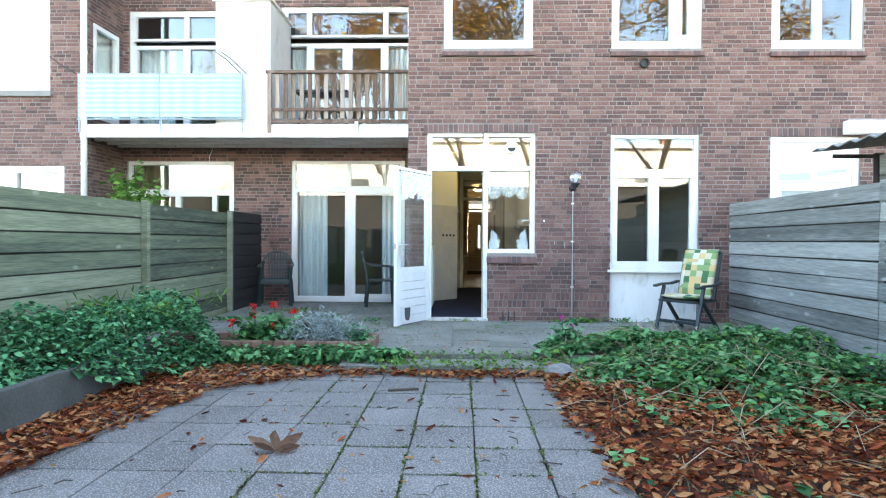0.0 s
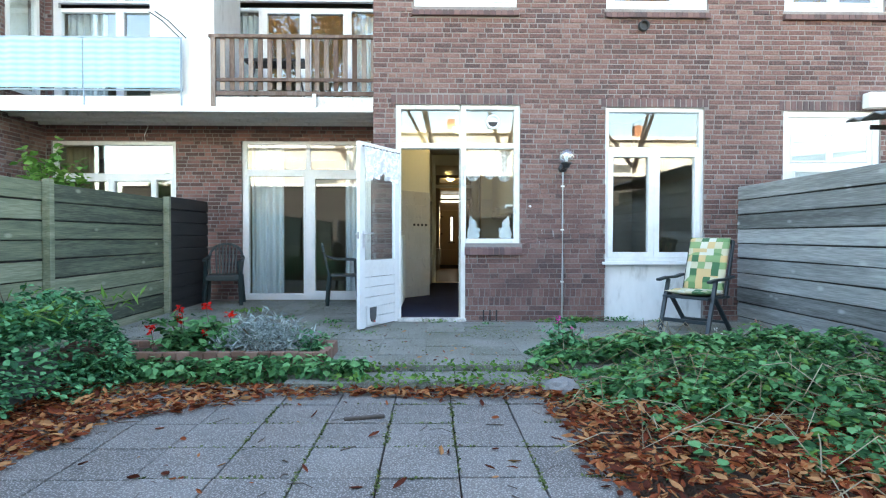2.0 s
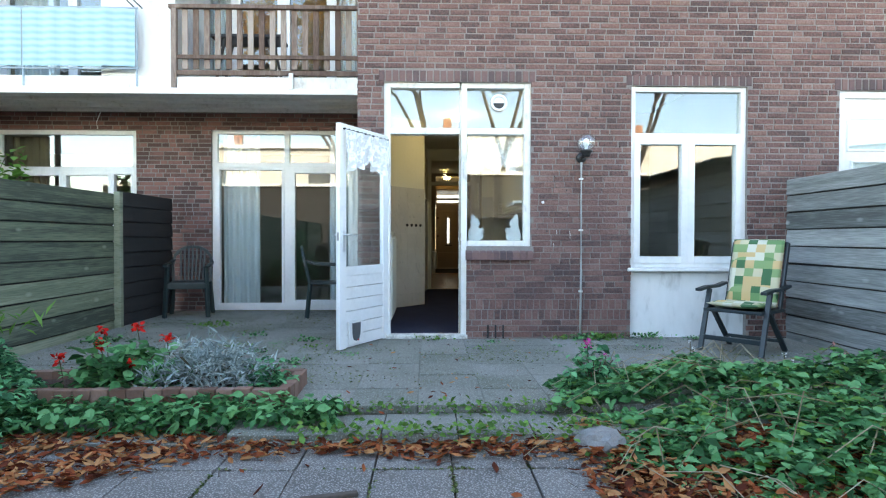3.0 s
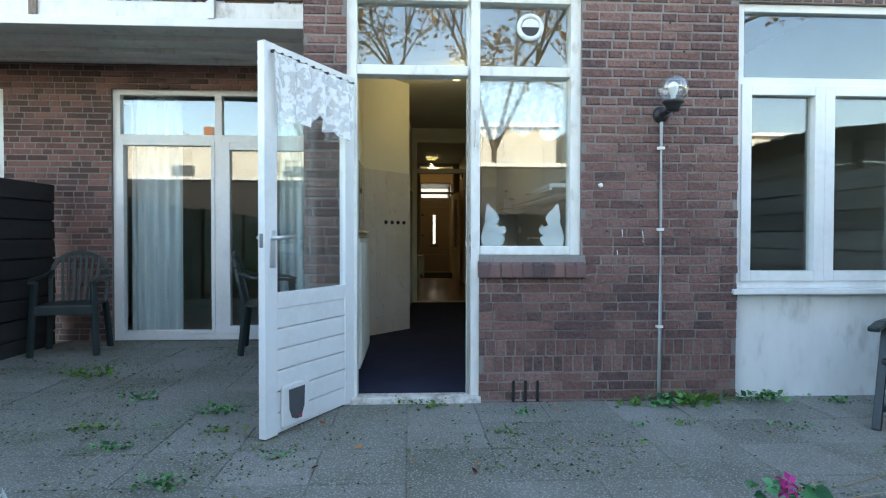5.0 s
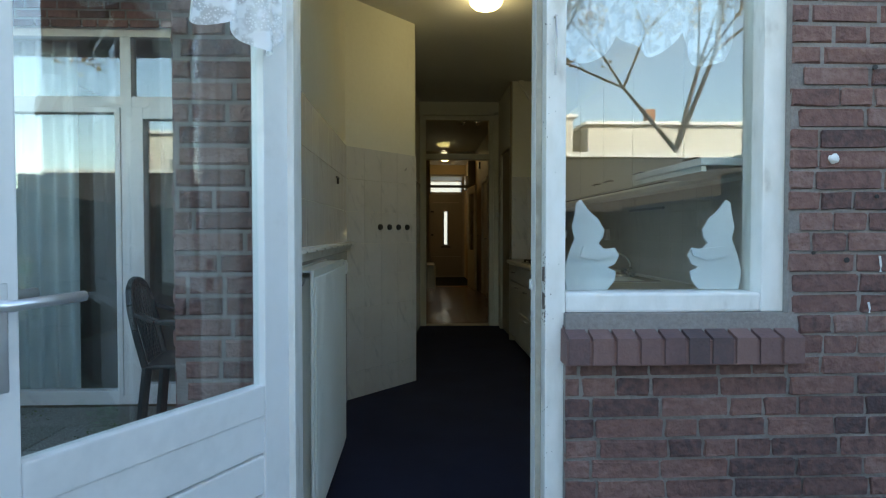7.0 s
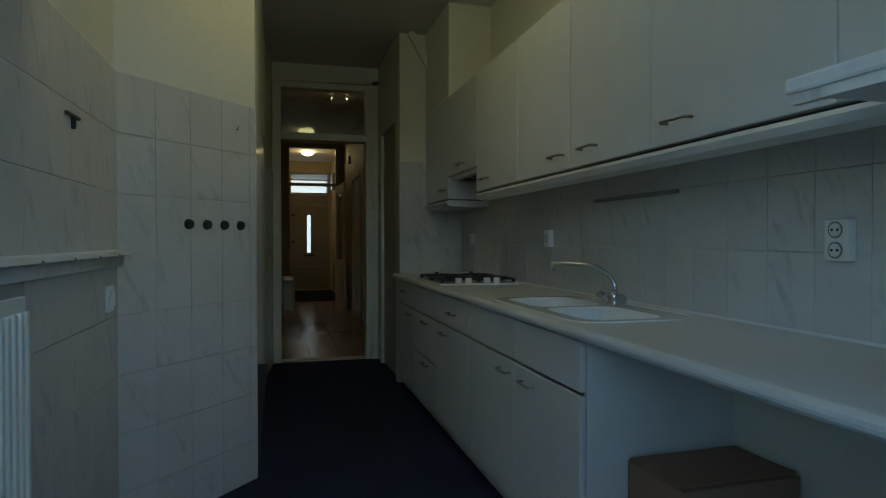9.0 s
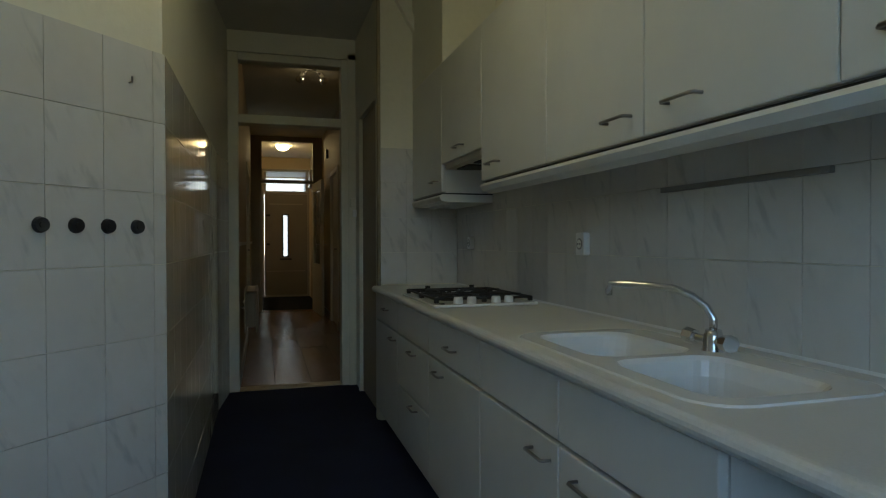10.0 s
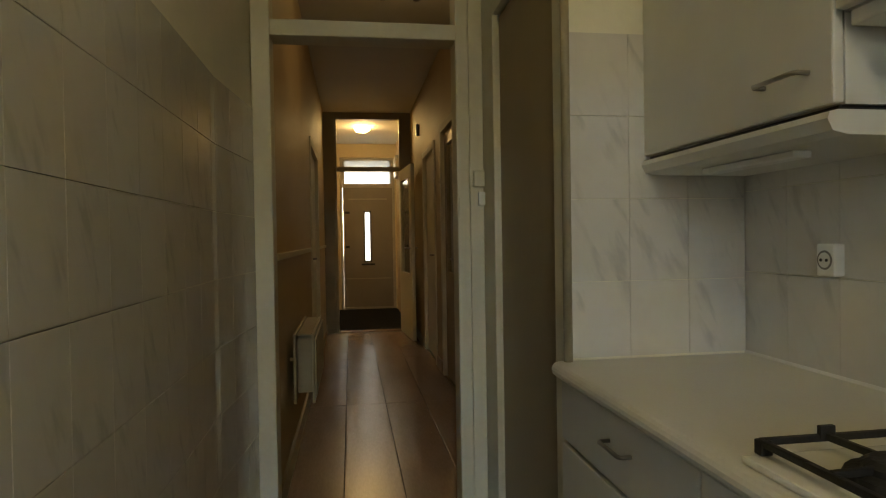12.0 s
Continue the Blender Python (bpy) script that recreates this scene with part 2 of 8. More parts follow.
M_SOLDIER = material("brick_soldier", [(0.09, 0.06, 0.06), (0.15, 0.085, 0.08), (0.2, 0.115, 0.10)], 0.8, scale=3, bump=0.5, pick="island", spread=0.5)
M_MORTAR = material("mortar", [(0.14, 0.122, 0.112), (0.235, 0.208, 0.192), (0.33, 0.298, 0.278)], 0.95, scale=3, fine=80, bump=0.6, bump_scale=160)
M_WHITE = material("white_paint", [(0.70, 0.70, 0.68), (0.80, 0.80, 0.78), (0.83, 0.83, 0.82)], 0.32, scale=3, fine=25, bump=0.1, bump_scale=60)
M_WORN = material("worn_white_paint", [(0.46, 0.43, 0.38), (0.74, 0.73, 0.68), (0.81, 0.80, 0.76), (0.83, 0.83, 0.79)], 0.45, scale=5, fine=22, fine_mix=0.5, bump=0.35, bump_scale=40, stretch=(1, 1, 0.5))
M_RENDER = material("white_plaster", [(0.42, 0.42, 0.40), (0.72, 0.73, 0.72), (0.77, 0.78, 0.77), (0.79, 0.80, 0.79)], 0.8, scale=2.5, fine=14, fine_mix=0.4, bump=0.3, bump_scale=50, stretch=(1, 1, 0.4))
M_GLASS = glass_material("window_glass", gloss=0.06)
M_GLASS_IN = glass_material("transom_glass", gloss=0.0)
M_SLAB = material("concrete_tile", [(0.078, 0.073, 0.066), (0.142, 0.133, 0.122), (0.225, 0.213, 0.197)], 0.85, scale=2.2, fine=110, fine_mix=0.5, bump=0.9, bump_scale=110, pick="object", spread=0.13, knots=(95, 95, 95, (0.46, 0.44, 0.41), 0.14, 0.5))
M_PATIO = material("mossy_patio_tile", [(0.085, 0.095, 0.065), (0.15, 0.155, 0.125), (0.215, 0.215, 0.19), (0.29, 0.285, 0.265)], 0.9, scale=1.3, fine=120, fine_mix=0.5, bump=0.9, bump_scale=110, pick="object", spread=0.12, knots=(75, 75, 75, (0.42, 0.42, 0.39), 0.1, 0.42))
M_SLAB_FIELD = material("concrete_tile_far", [(0.15, 0.15, 0.14), (0.225, 0.22, 0.21), (0.30, 0.295, 0.285)], 0.85, scale=1.8, fine=130, fine_mix=0.5, bump=0.7, bump_scale=150, pick="island", spread=0.25)
M_SOIL = material("soil", [(0.035, 0.022, 0.015), (0.07, 0.042, 0.028), (0.11, 0.07, 0.05)], 0.95, scale=6, fine=60, bump=1.0, bump_scale=60, depth=0.02)
M_MOSS = leaf_material("moss", [(0.05, 0.07, 0.02), (0.10, 0.14, 0.04), (0.16, 0.20, 0.07)], 0.2)
M_FENCE_L = material("green_weathered_boards", [(0.05, 0.06, 0.042), (0.115, 0.135, 0.085), (0.18, 0.20, 0.125), (0.28, 0.29, 0.20)], 0.85, scale=3.2, fine=24, fine_mix=0.5, bump=0.7, bump_scale=40, stretch=(1, 0.22, 5), pick="object", spread=0.35, knots=(1.0, 2.6, 6.2, (0.30, 0.32, 0.24)))
M_FENCE_R = material("grey_weathered_boards", [(0.085, 0.09, 0.085), (0.16, 0.17, 0.165), (0.25, 0.26, 0.255), (0.37, 0.38, 0.37)], 0.85, scale=3.2, fine=24, fine_mix=0.5, bump=0.7, bump_scale=40, stretch=(1, 0.22, 5), pick="object", spread=0.3, knots=(1.0, 2.4, 5.6, (0.42, 0.43, 0.42)))
# stain of the dark boards, also the painted shade in the fence gaps
M_FENCE_D = material("dark_boards_and_gap_shade", [(0.012, 0.012, 0.013), (0.022, 0.021, 0.021), (0.04, 0.037, 0.036)], 0.75, scale=2, fine=30, bump=0.5, stretch=(3, 0.5, 4))
M_CEIL = material("ceiling_paint", [(0.62, 0.60, 0.53), (0.68, 0.66, 0.58), (0.72, 0.70, 0.63)], 0.7, scale=1.2, bump=0.1)
M_WALL_IN = material("cream_wall_paint", [(0.70, 0.68, 0.56), (0.75, 0.73, 0.61), (0.79, 0.77, 0.65)], 0.65, scale=1.4, fine=40, bump=0.15, bump_scale=90)
M_CARPET = material("blue_grey_carpet", [(0.017, 0.021, 0.043), (0.026, 0.032, 0.065), (0.037, 0.045, 0.088)], 0.95, scale=3, fine=220, fine_mix=0.6, bump=0.8, bump_scale=380, spec=0.2)
M_TILE = tile_material("wall_tile")
M_FRONT = material("cabinet_front", [(0.62, 0.62, 0.58), (0.68, 0.68, 0.64), (0.72, 0.72, 0.68)], 0.4, scale=1.5, fine=9, bump=0.05)
M_TOP = material("worktop_laminate", [(0.60, 0.60, 0.56), (0.68, 0.68, 0.65), (0.73, 0.73, 0.70)], 0.35, scale=2, fine=160, fine_mix=0.4, bump=0.05)
M_ENAMEL = material("white_enamel", [(0.74, 0.75, 0.74), (0.8, 0.81, 0.8)], 0.12, scale=2, bump=0.02)
M_CHROME = material("chrome", [(0.62, 0.63, 0.65), (0.75, 0.76, 0.78)], 0.14, 1.0, bump=0.02)
M_STEEL = material("brushed_handle_metal", [(0.30, 0.29, 0.28), (0.42, 0.41, 0.4)], 0.32, 1.0, bump=0.05)
M_BLACK = material("black_plastic", [(0.010, 0.010, 0.011), (0.02, 0.02, 0.022)], 0.4, bump=0.05)
M_IRON = material("cast_iron", [(0.012, 0.012, 0.012), (0.025, 0.024, 0.023)], 0.6, bump=0.3)
M_RAD = material("radiator_enamel", [(0.66, 0.66, 0.58), (0.72, 0.72, 0.64)], 0.3, scale=2, bump=0.03)
M_BROWN = material("brown_paint", [(0.30, 0.25, 0.16), (0.35, 0.295, 0.19), (0.38, 0.325, 0.215)], 0.4, scale=2, bump=0.08)
M_CHAIR = material("dark_green_plastic", [(0.012, 0.022, 0.022), (0.018, 0.032, 0.032), (0.03, 0.048, 0.046)], 0.45, scale=3, bump=0.06)

# ---- ground, walls, ceilings ----
COURSE = 0.0575
FACE = -0.09  # the brick face stands proud of the window frames
DOOR_WIN = [(-0.685, 0.12, -0.2, 2.495), (0.12, 0.748, 0.90, 2.495)]
SIDE_WIN = (1.735, 2.89, -0.2, 2.475)
NEXT_DOOR = (3.81, 4.96, -0.2, 2.445)
UPPER = [(-0.472, 0.705, 3.61, 5.2), (1.735, 2.91, 3.60, 5.2), (3.805, 4.985, 3.59, 5.2)]
FRONT_HOLES = DOOR_WIN + [SIDE_WIN, NEXT_DOOR] + UPPER
PATIO_DOOR = (-3.165, -1.20, -0.2, 2.45)
FAR_WIN = (-6.03, -4.16, 0.95, 2.42)
BALC_WIN = [(-6.0, -4.15, 2.9, 5.02), (-3.35, -1.05, 2.86, 5.08)]
BACK_HOLES = [PATIO_DOOR, FAR_WIN] + BALC_WIN
NEIGH_HOLES = [(-9.4, -6.6, 3.35, 5.2), (-9.4, -6.38, 0.9, 2.22)]

ground = setting("ground", boxes((-45, 45, -60, 0.05, -0.6, -0.13), (-45, 45, 0.05, 60, -0.6, -0.11)), M_SOIL, "dark garden soil under leaf litter", "ground")

facade = setting("wall_garden_front", wall(FRONT_HOLES, -0.94, 7.2, -0.12, 9.2, lambda a, b, c, d: (a, b, FACE + 0.004, 0.105, c, d)), M_MORTAR,
                 "brown and purple brick garden facade with pale mortar", "wall")
side_wall = setting("wall_extension_side", boxes((-0.936, -0.90, 0.105, 2.28, -0.12, 9.2), (-0.936, -0.93, FACE + 0.006, 0.105, -0.12, 9.2)), M_MORTAR, "brown brick side wall of the extension", "wall")
recess = setting("wall_recess", wall(BACK_HOLES, -6.35, -0.94, -0.12, 9.2, lambda a, b, c, d: (a, b, 2.284, 2.53, c, d)), M_MORTAR,
                 "dark red brown brick wall under the balcony", "wall")
neighbour = setting("wall_neighbour", wall(NEIGH_HOLES, -12, -6.1, -0.12, 9.2, lambda a, b, c, d: (a, b, 1.104, 1.35, c, d)), M_MORTAR,
                    "brown brick facade of the neighbouring house", "wall")
SIDE_HOLE = (1.4, 2.12, 3.0, 4.5)
neighbour_side = setting("wall_neighbour_side", wall([SIDE_HOLE], 1.35, 2.28, -0.12, 9.2, lambda a, b, c, d: (-6.345, -6.104, a, b, c, d)), M_MORTAR, "brown brick return wall of the neighbouring house", "wall")


def courses(u0, u1, z0, z1, holes, soldiers=(), seed=1):
    """Cross-bond bricks as (ua, ub, za, zb), clipped by the openings. soldiers: heights at which a course stands upright."""
    rng = random.Random(seed)
    out = []
    z, row = z0, 0
    joint = 0.011
    while z < z1 - 0.02:
        up = [s for s in soldiers if s - COURSE < z <= s]
        h = 0.10 if up else COURSE
        u = u0 - rng.uniform(0, 0.2)
        while u < u1:
            length = 0.062 if up else (0.098 if rng.random() < 0.45 else 0.195)
            a, b = max(u, u0), min(u + length, u1)
            spans = [(a, b - joint)]
            for h0, h1, c, d in holes:
                if c < z + h * 0.5 < d:
                    spans = [q for s, e in spans for q in ((s, min(e, h0)), (max(s, h1), e))]
            for s, e in spans:
                if e - s > 0.025:
                    out.append((s, e, z + joint / 2, min(z + h, z1) - joint / 2, rng.random()))
            u += length
        z += h
        row += 1
    return out


def arches(hole, z, h=0.2):
    """Upright bricks over an opening."""
    n = int((hole[1] - hole[0] + 0.1) / 0.066)
    step = (hole[1] - hole[0] + 0.1) / n
    return [(hole[0] - 0.05 + i * step, hole[0] - 0.05 + (i + 1) * step - 0.011, z + 0.005, z + h - 0.005, 0.5) for i in range(n)]


def brick_mesh(name, bricks, put, material):
    """All bricks as low boxes proud of the mortar, in one mesh. put(u, z, out) gives the place."""
    verts, faces = [], []
    rng = random.Random(5)
    for a, b, c, d, _ in bricks:
        o, k = 0.004 + rng.random() * 0.004, len(verts)
        e = rng.uniform(0.003, 0.006)
        w = lambda: rng.uniform(-0.0032, 0.0032)
        verts += [put(a, c, 0), put(b, c, 0), put(b, d, 0), put(a, d, 0), put(a + e + w(), c + e + w(), o + w()), put(b - e + w(), c + e + w(), o + w()), put(b - e + w(), d - e + w(), o + w()), put(a + e + w(), d - e + w(), o + w())]
        faces += [(k + 4, k + 5, k + 6, k + 7), (k, k + 1, k + 5, k + 4), (k + 1, k + 2, k + 6, k + 5), (k + 2, k + 3, k + 7, k + 6), (k + 3, k, k + 4, k + 7)]
    ob = new(name, mesh_of(name, verts, faces, material))
    return ob


ARCH_ROWS = [(h[0] - 0.05, h[1] + 0.05, h[3], h[3] + 0.115) for h in (( -0.685, 0.748, 0, 2.495), SIDE_WIN, NEXT_DOOR)]
SILL_ROWS = [(h[0] - 0.02, h[1] + 0.02, h[2] - 0.11, h[2]) for h in UPPER] + [(0.12, 0.775, 0.762, 0.90)]
front_bricks = courses(-0.94, 7.2, -0.05, 6.4, FRONT_HOLES + ARCH_ROWS + SILL_ROWS, soldiers=(0.20, 0.31), seed=2)


def near_door(q):
    return 0.12 <= q[0] and q[1] <= 1.77 and 0.0 <= q[2] and q[3] < 1.62 and q[1] - q[0] > 0.05


single_bricks = [q for q in front_bricks if near_door(q)][:300]
taken = set(single_bricks)
field = brick_mesh("brickwork", [q for q in front_bricks if q not in taken], lambda u, z, o: (u, FACE + 0.004 - o, z), M_BRICK)
field.parent = facade
tagged(field, "weathered brown and purple bricks", kind="stuff")
arch = brick_mesh("brick_lintels", [q for h in ARCH_ROWS for q in arches((h[0] + 0.05, h[1] - 0.05), h[2], 0.115)], lambda u, z, o: (u, FACE + 0.004 - o, z), M_SOLDIER)
arch.parent = facade
tagged(arch, "upright dark bricks over the openings", kind="stuff")
f2 = brick_mesh("brickwork_side", courses(FACE, 2.28, -0.05, 6.4, [], seed=3), lambda u, z, o: (-0.936 - o, u, z), M_BRICK)
f2.parent = side_wall
tagged(f2, "brown bricks", kind="stuff")
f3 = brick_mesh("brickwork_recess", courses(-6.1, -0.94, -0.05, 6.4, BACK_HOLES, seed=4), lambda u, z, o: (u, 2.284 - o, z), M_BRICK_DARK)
f3.parent = recess
tagged(f3, "dark red brown bricks", kind="stuff")
f4 = brick_mesh("brickwork_neighbour", courses(-10, -6.1, -0.05, 6.4, NEIGH_HOLES, seed=6), lambda u, z, o: (u, 1.104 - o, z), M_BRICK)
f4.parent = neighbour
tagged(f4, "brown bricks", kind="stuff")
f5 = brick_mesh("brickwork_return", courses(1.1, 2.28, -0.05, 6.4, [SIDE_HOLE], seed=7), lambda u, z, o: (-6.104 + o, u, z), M_BRICK)
f5.parent = neighbour_side
tagged(f5, "brown bricks", kind="stuff")

# the rest of the houses, out of sight, that close the rooms and throw the shade
shell = setting("wall_house_shell", boxes((7.0, 7.2, 0.105, 13.45, -0.12, 9.2), (-12, -11.8, 1.35, 13.45, -0.12, 9.2), (-12, -0.044, 13.25, 13.45, -0.12, 9.2),
                (0.846, 7.2, 13.25, 13.45, -0.12, 9.2), (-0.044, 0.846, 13.25, 13.45, 2.52, 9.2)), M_BRICK, "plain brick street wall of the terrace", "wall")
roof = setting("roof", boxes((-12.3, 7.5, -0.25, 13.7, 9.2, 9.45)), M_SLAB_FIELD, "flat grey roof of the terrace", "roof")
floor_up = setting("ceiling_storey", boxes((-0.94, 7.0, 0.105, 13.25, 2.96, 3.2), (-12, -0.94, 2.53, 13.25, 2.62, 2.84), (-11.8, -6.35, 1.35, 2.53, 2.62, 2.84)), M_CEIL, "cream painted ceiling", "ceiling")

# ---- kitchen and hall walls ----
KF, KC = 0.03, 2.64
WL, WR, WE, PIER, PX = -0.752, 1.155, 5.45, 4.445, 0.66
CORNER_A, CORNER_B = (-0.752, 2.255), (-0.306, 2.78)
BEND, BEND_X = (-0.306, 4.95), -0.262
kitchen_floor = setting("floor_kitchen", boxes((-0.94, WR + 0.01, 0.035, WE, -0.1, KF)), M_CARPET, "dark blue-grey carpet kitchen floor", "floor")
front_in = setting("wall_kitchen_front", boxes((WL, -0.69, 0.105, 0.112, -0.1, KC), (0.735, WR, 0.105, 0.112, -0.1, KC), (-0.69, 0.735, 0.105, 0.112, 2.5, KC), (0.125, 0.735, 0.105, 0.112, -0.1, 0.9)),
                   M_WALL_IN, "cream inner face of the garden wall", "wall")
left_in = bmesh.new()
for q in (((WL, 0.11), CORNER_A, CORNER_B, BEND, (BEND_X, WE), (-0.69 - 0.2, WE), (-0.69 - 0.2, 0.11)),):
    lo = [left_in.verts.new((x, y, KF - 0.1)) for x, y in q]
    hi = [left_in.verts.new((x, y, KC)) for x, y in q]
    for i in range(len(q)):
        j = (i + 1) % len(q)
        left_in.faces.new((lo[i], lo[j], hi[j], hi[i]))
wall_left = setting("wall_kitchen_west", left_in, M_WALL_IN, "cream plaster kitchen wall with a slanting corner", "wall")
wall_right = setting("wall_kitchen_east", boxes((WR, 1.28, 0.11, PIER, -0.1, KC), (PX, 1.28, PIER, 4.515, -0.1, KC), (PX, PX + 0.083, 5.21, WE, -0.1, KC),
                     (PX, PX + 0.083, 4.515, 5.21, 2.0, KC), (PX + 0.083, PX + 0.133, 4.515, WE, -0.1, KC)), M_WALL_IN, "cream plaster kitchen wall with a projecting pier", "wall")
wall_end = setting("wall_kitchen_end", wall([(-0.262, 0.60, -0.1, 2.48)], -0.9, 0.8, -0.1, KC, lambda a, b, c, d: (a, b, WE, WE + 0.1, c, d)), M_WALL_IN, "cream plaster end wall round the hall door frame", "wall")
kitchen_ceiling = setting("ceiling_kitchen", boxes((-0.9, 1.28, 0.11, WE, KC, KC + 0.1)), M_CEIL, "cream painted kitchen ceiling", "ceiling")

HL, HR, HP, HE, HC = -0.20, 0.87, 10.65, 13.15, 2.74
SPX, SPY = 0.42, 6.6
hall_floor_base = setting("floor_hall", boxes((HL, HR, WE, HE, -0.1, KF - 0.004)), M_SOIL, "hall floor of dull pinkish brown long boards", "floor")
HALL_L = [(7.95, 9.1, -0.1, 2.0)]
HALL_R = [(7.2, 8.06, -0.1, 2.1), (8.42, 9.33, -0.1, 2.05)]
M_HALL = material("ochre_wall_paint", [(0.50, 0.40, 0.24), (0.56, 0.45, 0.28), (0.60, 0.49, 0.31)], 0.6, scale=1.4, fine=40, bump=0.15, bump_scale=90)
wall_hl = setting("wall_hall_west", wall(HALL_L, WE + 0.1, HE, -0.1, HC, lambda a, b, c, d: (HL - 0.1, HL, a, b, c, d)), M_HALL, "yellowish plaster hall wall with a dado rail", "wall")
wall_hr = setting("wall_hall_east", wall(HALL_R, WE + 0.1, HE, -0.1, HC, lambda a, b, c, d: (HR, HR + 0.1, a, b, c, d)), M_HALL, "yellowish plaster hall wall with door openings", "wall")
wall_part = setting("wall_hall_partition", wall([(-0.08, 0.767, -0.1, 2.66)], HL, HR, -0.1, HC, lambda a, b, c, d: (a, b, HP, HP + 0.08, c, d)), M_BROWN, "brown painted partition between hall and entry", "wall")
wall_street = setting("wall_entry", wall([(-0.044, 0.846, -0.1, 2.52)], HL, HR, -0.1, HC, lambda a, b, c, d: (a, b, HE, HE + 0.1, c, d)), M_HALL, "cream entry wall round the front door", "wall")
hall_ceiling = setting("ceiling_hall", boxes((HL - 0.1, HR + 0.1, WE + 0.1, HE, HC, HC + 0.1)), M_CEIL, "cream painted hall ceiling", "ceiling")
closet = setting("wall_side_rooms", boxes((HR + 0.5, HR + 0.6, WE + 0.1, HE, -0.1, HC), (HL - 1.0, HL - 0.9, WE + 0.1, HE, -0.1, HC), (HL - 1.0, HR + 1.0, WE + 0.1, HE, -0.2, -0.1)), M_BROWN, "dim brown walls of the rooms off the hall", "wall")
# dark rooms behind the other windows, their dimness put into the wall colour
M_ROOM = material("room_dimness_tone", [(0.22, 0.19, 0.13), (0.28, 0.24, 0.17)], 0.8, scale=1.5, bump=0.1)
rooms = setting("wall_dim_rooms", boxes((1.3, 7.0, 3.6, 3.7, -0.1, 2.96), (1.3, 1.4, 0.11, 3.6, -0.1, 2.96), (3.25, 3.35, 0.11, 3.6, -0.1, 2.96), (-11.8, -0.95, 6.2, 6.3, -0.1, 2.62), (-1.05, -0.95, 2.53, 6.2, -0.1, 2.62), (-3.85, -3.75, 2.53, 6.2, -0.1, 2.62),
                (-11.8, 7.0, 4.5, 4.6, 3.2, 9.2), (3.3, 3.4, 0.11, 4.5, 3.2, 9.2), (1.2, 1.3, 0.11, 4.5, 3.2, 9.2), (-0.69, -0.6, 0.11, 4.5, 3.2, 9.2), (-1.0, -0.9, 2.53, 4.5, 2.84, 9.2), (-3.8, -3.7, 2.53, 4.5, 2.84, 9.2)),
                M_ROOM, "beige room walls behind the windows, dimness painted in", "wall")
room_floors = setting("floor_rooms", boxes((1.4, 7.0, 0.11, 3.6, -0.1, 0.02), (-11.8, -1.05, 2.53, 6.2, -0.1, 0.02), (-0.69, 7.0, 0.11, 4.5, 3.2, 3.24), (-11.8, -1.0, 2.53, 4.5, 2.84, 2.88)), M_ROOM, "beige room floors behind the windows, dimness painted in", "floor")

# ---- windows and doors ----
def frame_bm(x0, x1, z0, z1, y0, y1, w, bevel=0.004, bottom=True):
    bm = bmesh.new()
    box(bm, x0, x0 + w, y0, y1, z0, z1, bevel)
    box(bm, x1 - w, x1, y0, y1, z0, z1, bevel)
    box(bm, x0 + w, x1 - w, y0 + 0.001, y1 - 0.001, z1 - w, z1 - 0.001, bevel)
    if bottom:
        box(bm, x0 + w, x1 - w, y0 + 0.001, y1 - 0.001, z0 + 0.001, z0 + w, bevel)
    return bm


def pane(parent, x0, x1, z0, z1, y, mat=None):
    ob = part("pane", boxes((x0, x1, y - 0.002, y + 0.002, z0, z1)), mat or M_GLASS, parent, "clear reflecting glass")
    ob.visible_shadow = False
    return ob


def window(name, label, x0, x1, z0, z1, y, cells, w=0.06, deep=0.07, sill=False, mat=None):
    """A painted window: an outer frame and cells (xa, xb, za, zb, inner frame width)."""
    top = thing(name, label, "window", ((x0 + x1) / 2, y, z0), kind="structure")
    mat = mat or M_WHITE
    part("window_frame", frame_bm(x0, x1, z0, z1, y - deep / 2, y + deep / 2, w), mat, top)
    for xa, xb, za, zb, iw in cells:
        if iw:
            part("sash", frame_bm(xa, xb, za, zb, y - deep / 2 - 0.012, y + deep / 2 - 0.012, iw), mat, top)
        pane(top, xa + iw * 0.9, xb - iw * 0.9, za + iw * 0.9, zb - iw * 0.9, y)
    if sill:
        part("window_sill", boxes((x0 - 0.03, x1 + 0.03, y - deep / 2 - 0.06, y + 0.03, z0 - 0.035, z0 - 0.001), bevel=0.006), mat, top)
    return top


def prism_x(bm, outline, x0, x1):
    """A solid of the outline in y and z, between two x."""
    a = [bm.verts.new((x0, y, z)) for y, z in outline]
    b = [bm.verts.new((x1, y, z)) for y, z in outline]
    bm.faces.new(a), bm.faces.new(list(reversed(b)))
    for i in range(len(a)):
        j = (i + 1) % len(a)
        bm.faces.new((a[j], a[i], b[i], b[j]))


def brick_sill(host, x0, x1, z0, z1, proud):
    bm = bmesh.new()
    n = round((x1 - x0) / 0.066)
    s = (x1 - x0) / n
    for i in range(n):
        prism_x(bm, [(FACE - proud, z0 + 0.004), (0.08, z0 + 0.004), (0.08, z1 + 0.02), (FACE - proud, z1 - 0.05)], x0 + i * s + 0.005, x0 + (i + 1) * s - 0.005)
    prism_x(bm, [(FACE - proud + 0.006, z0), (0.08, z0), (0.08, z1 + 0.012), (FACE - proud + 0.006, z1 - 0.058)], x0, x1)
    return part("brick_sill", bm, M_SOLDIER, host, "sill of dark bricks on edge")


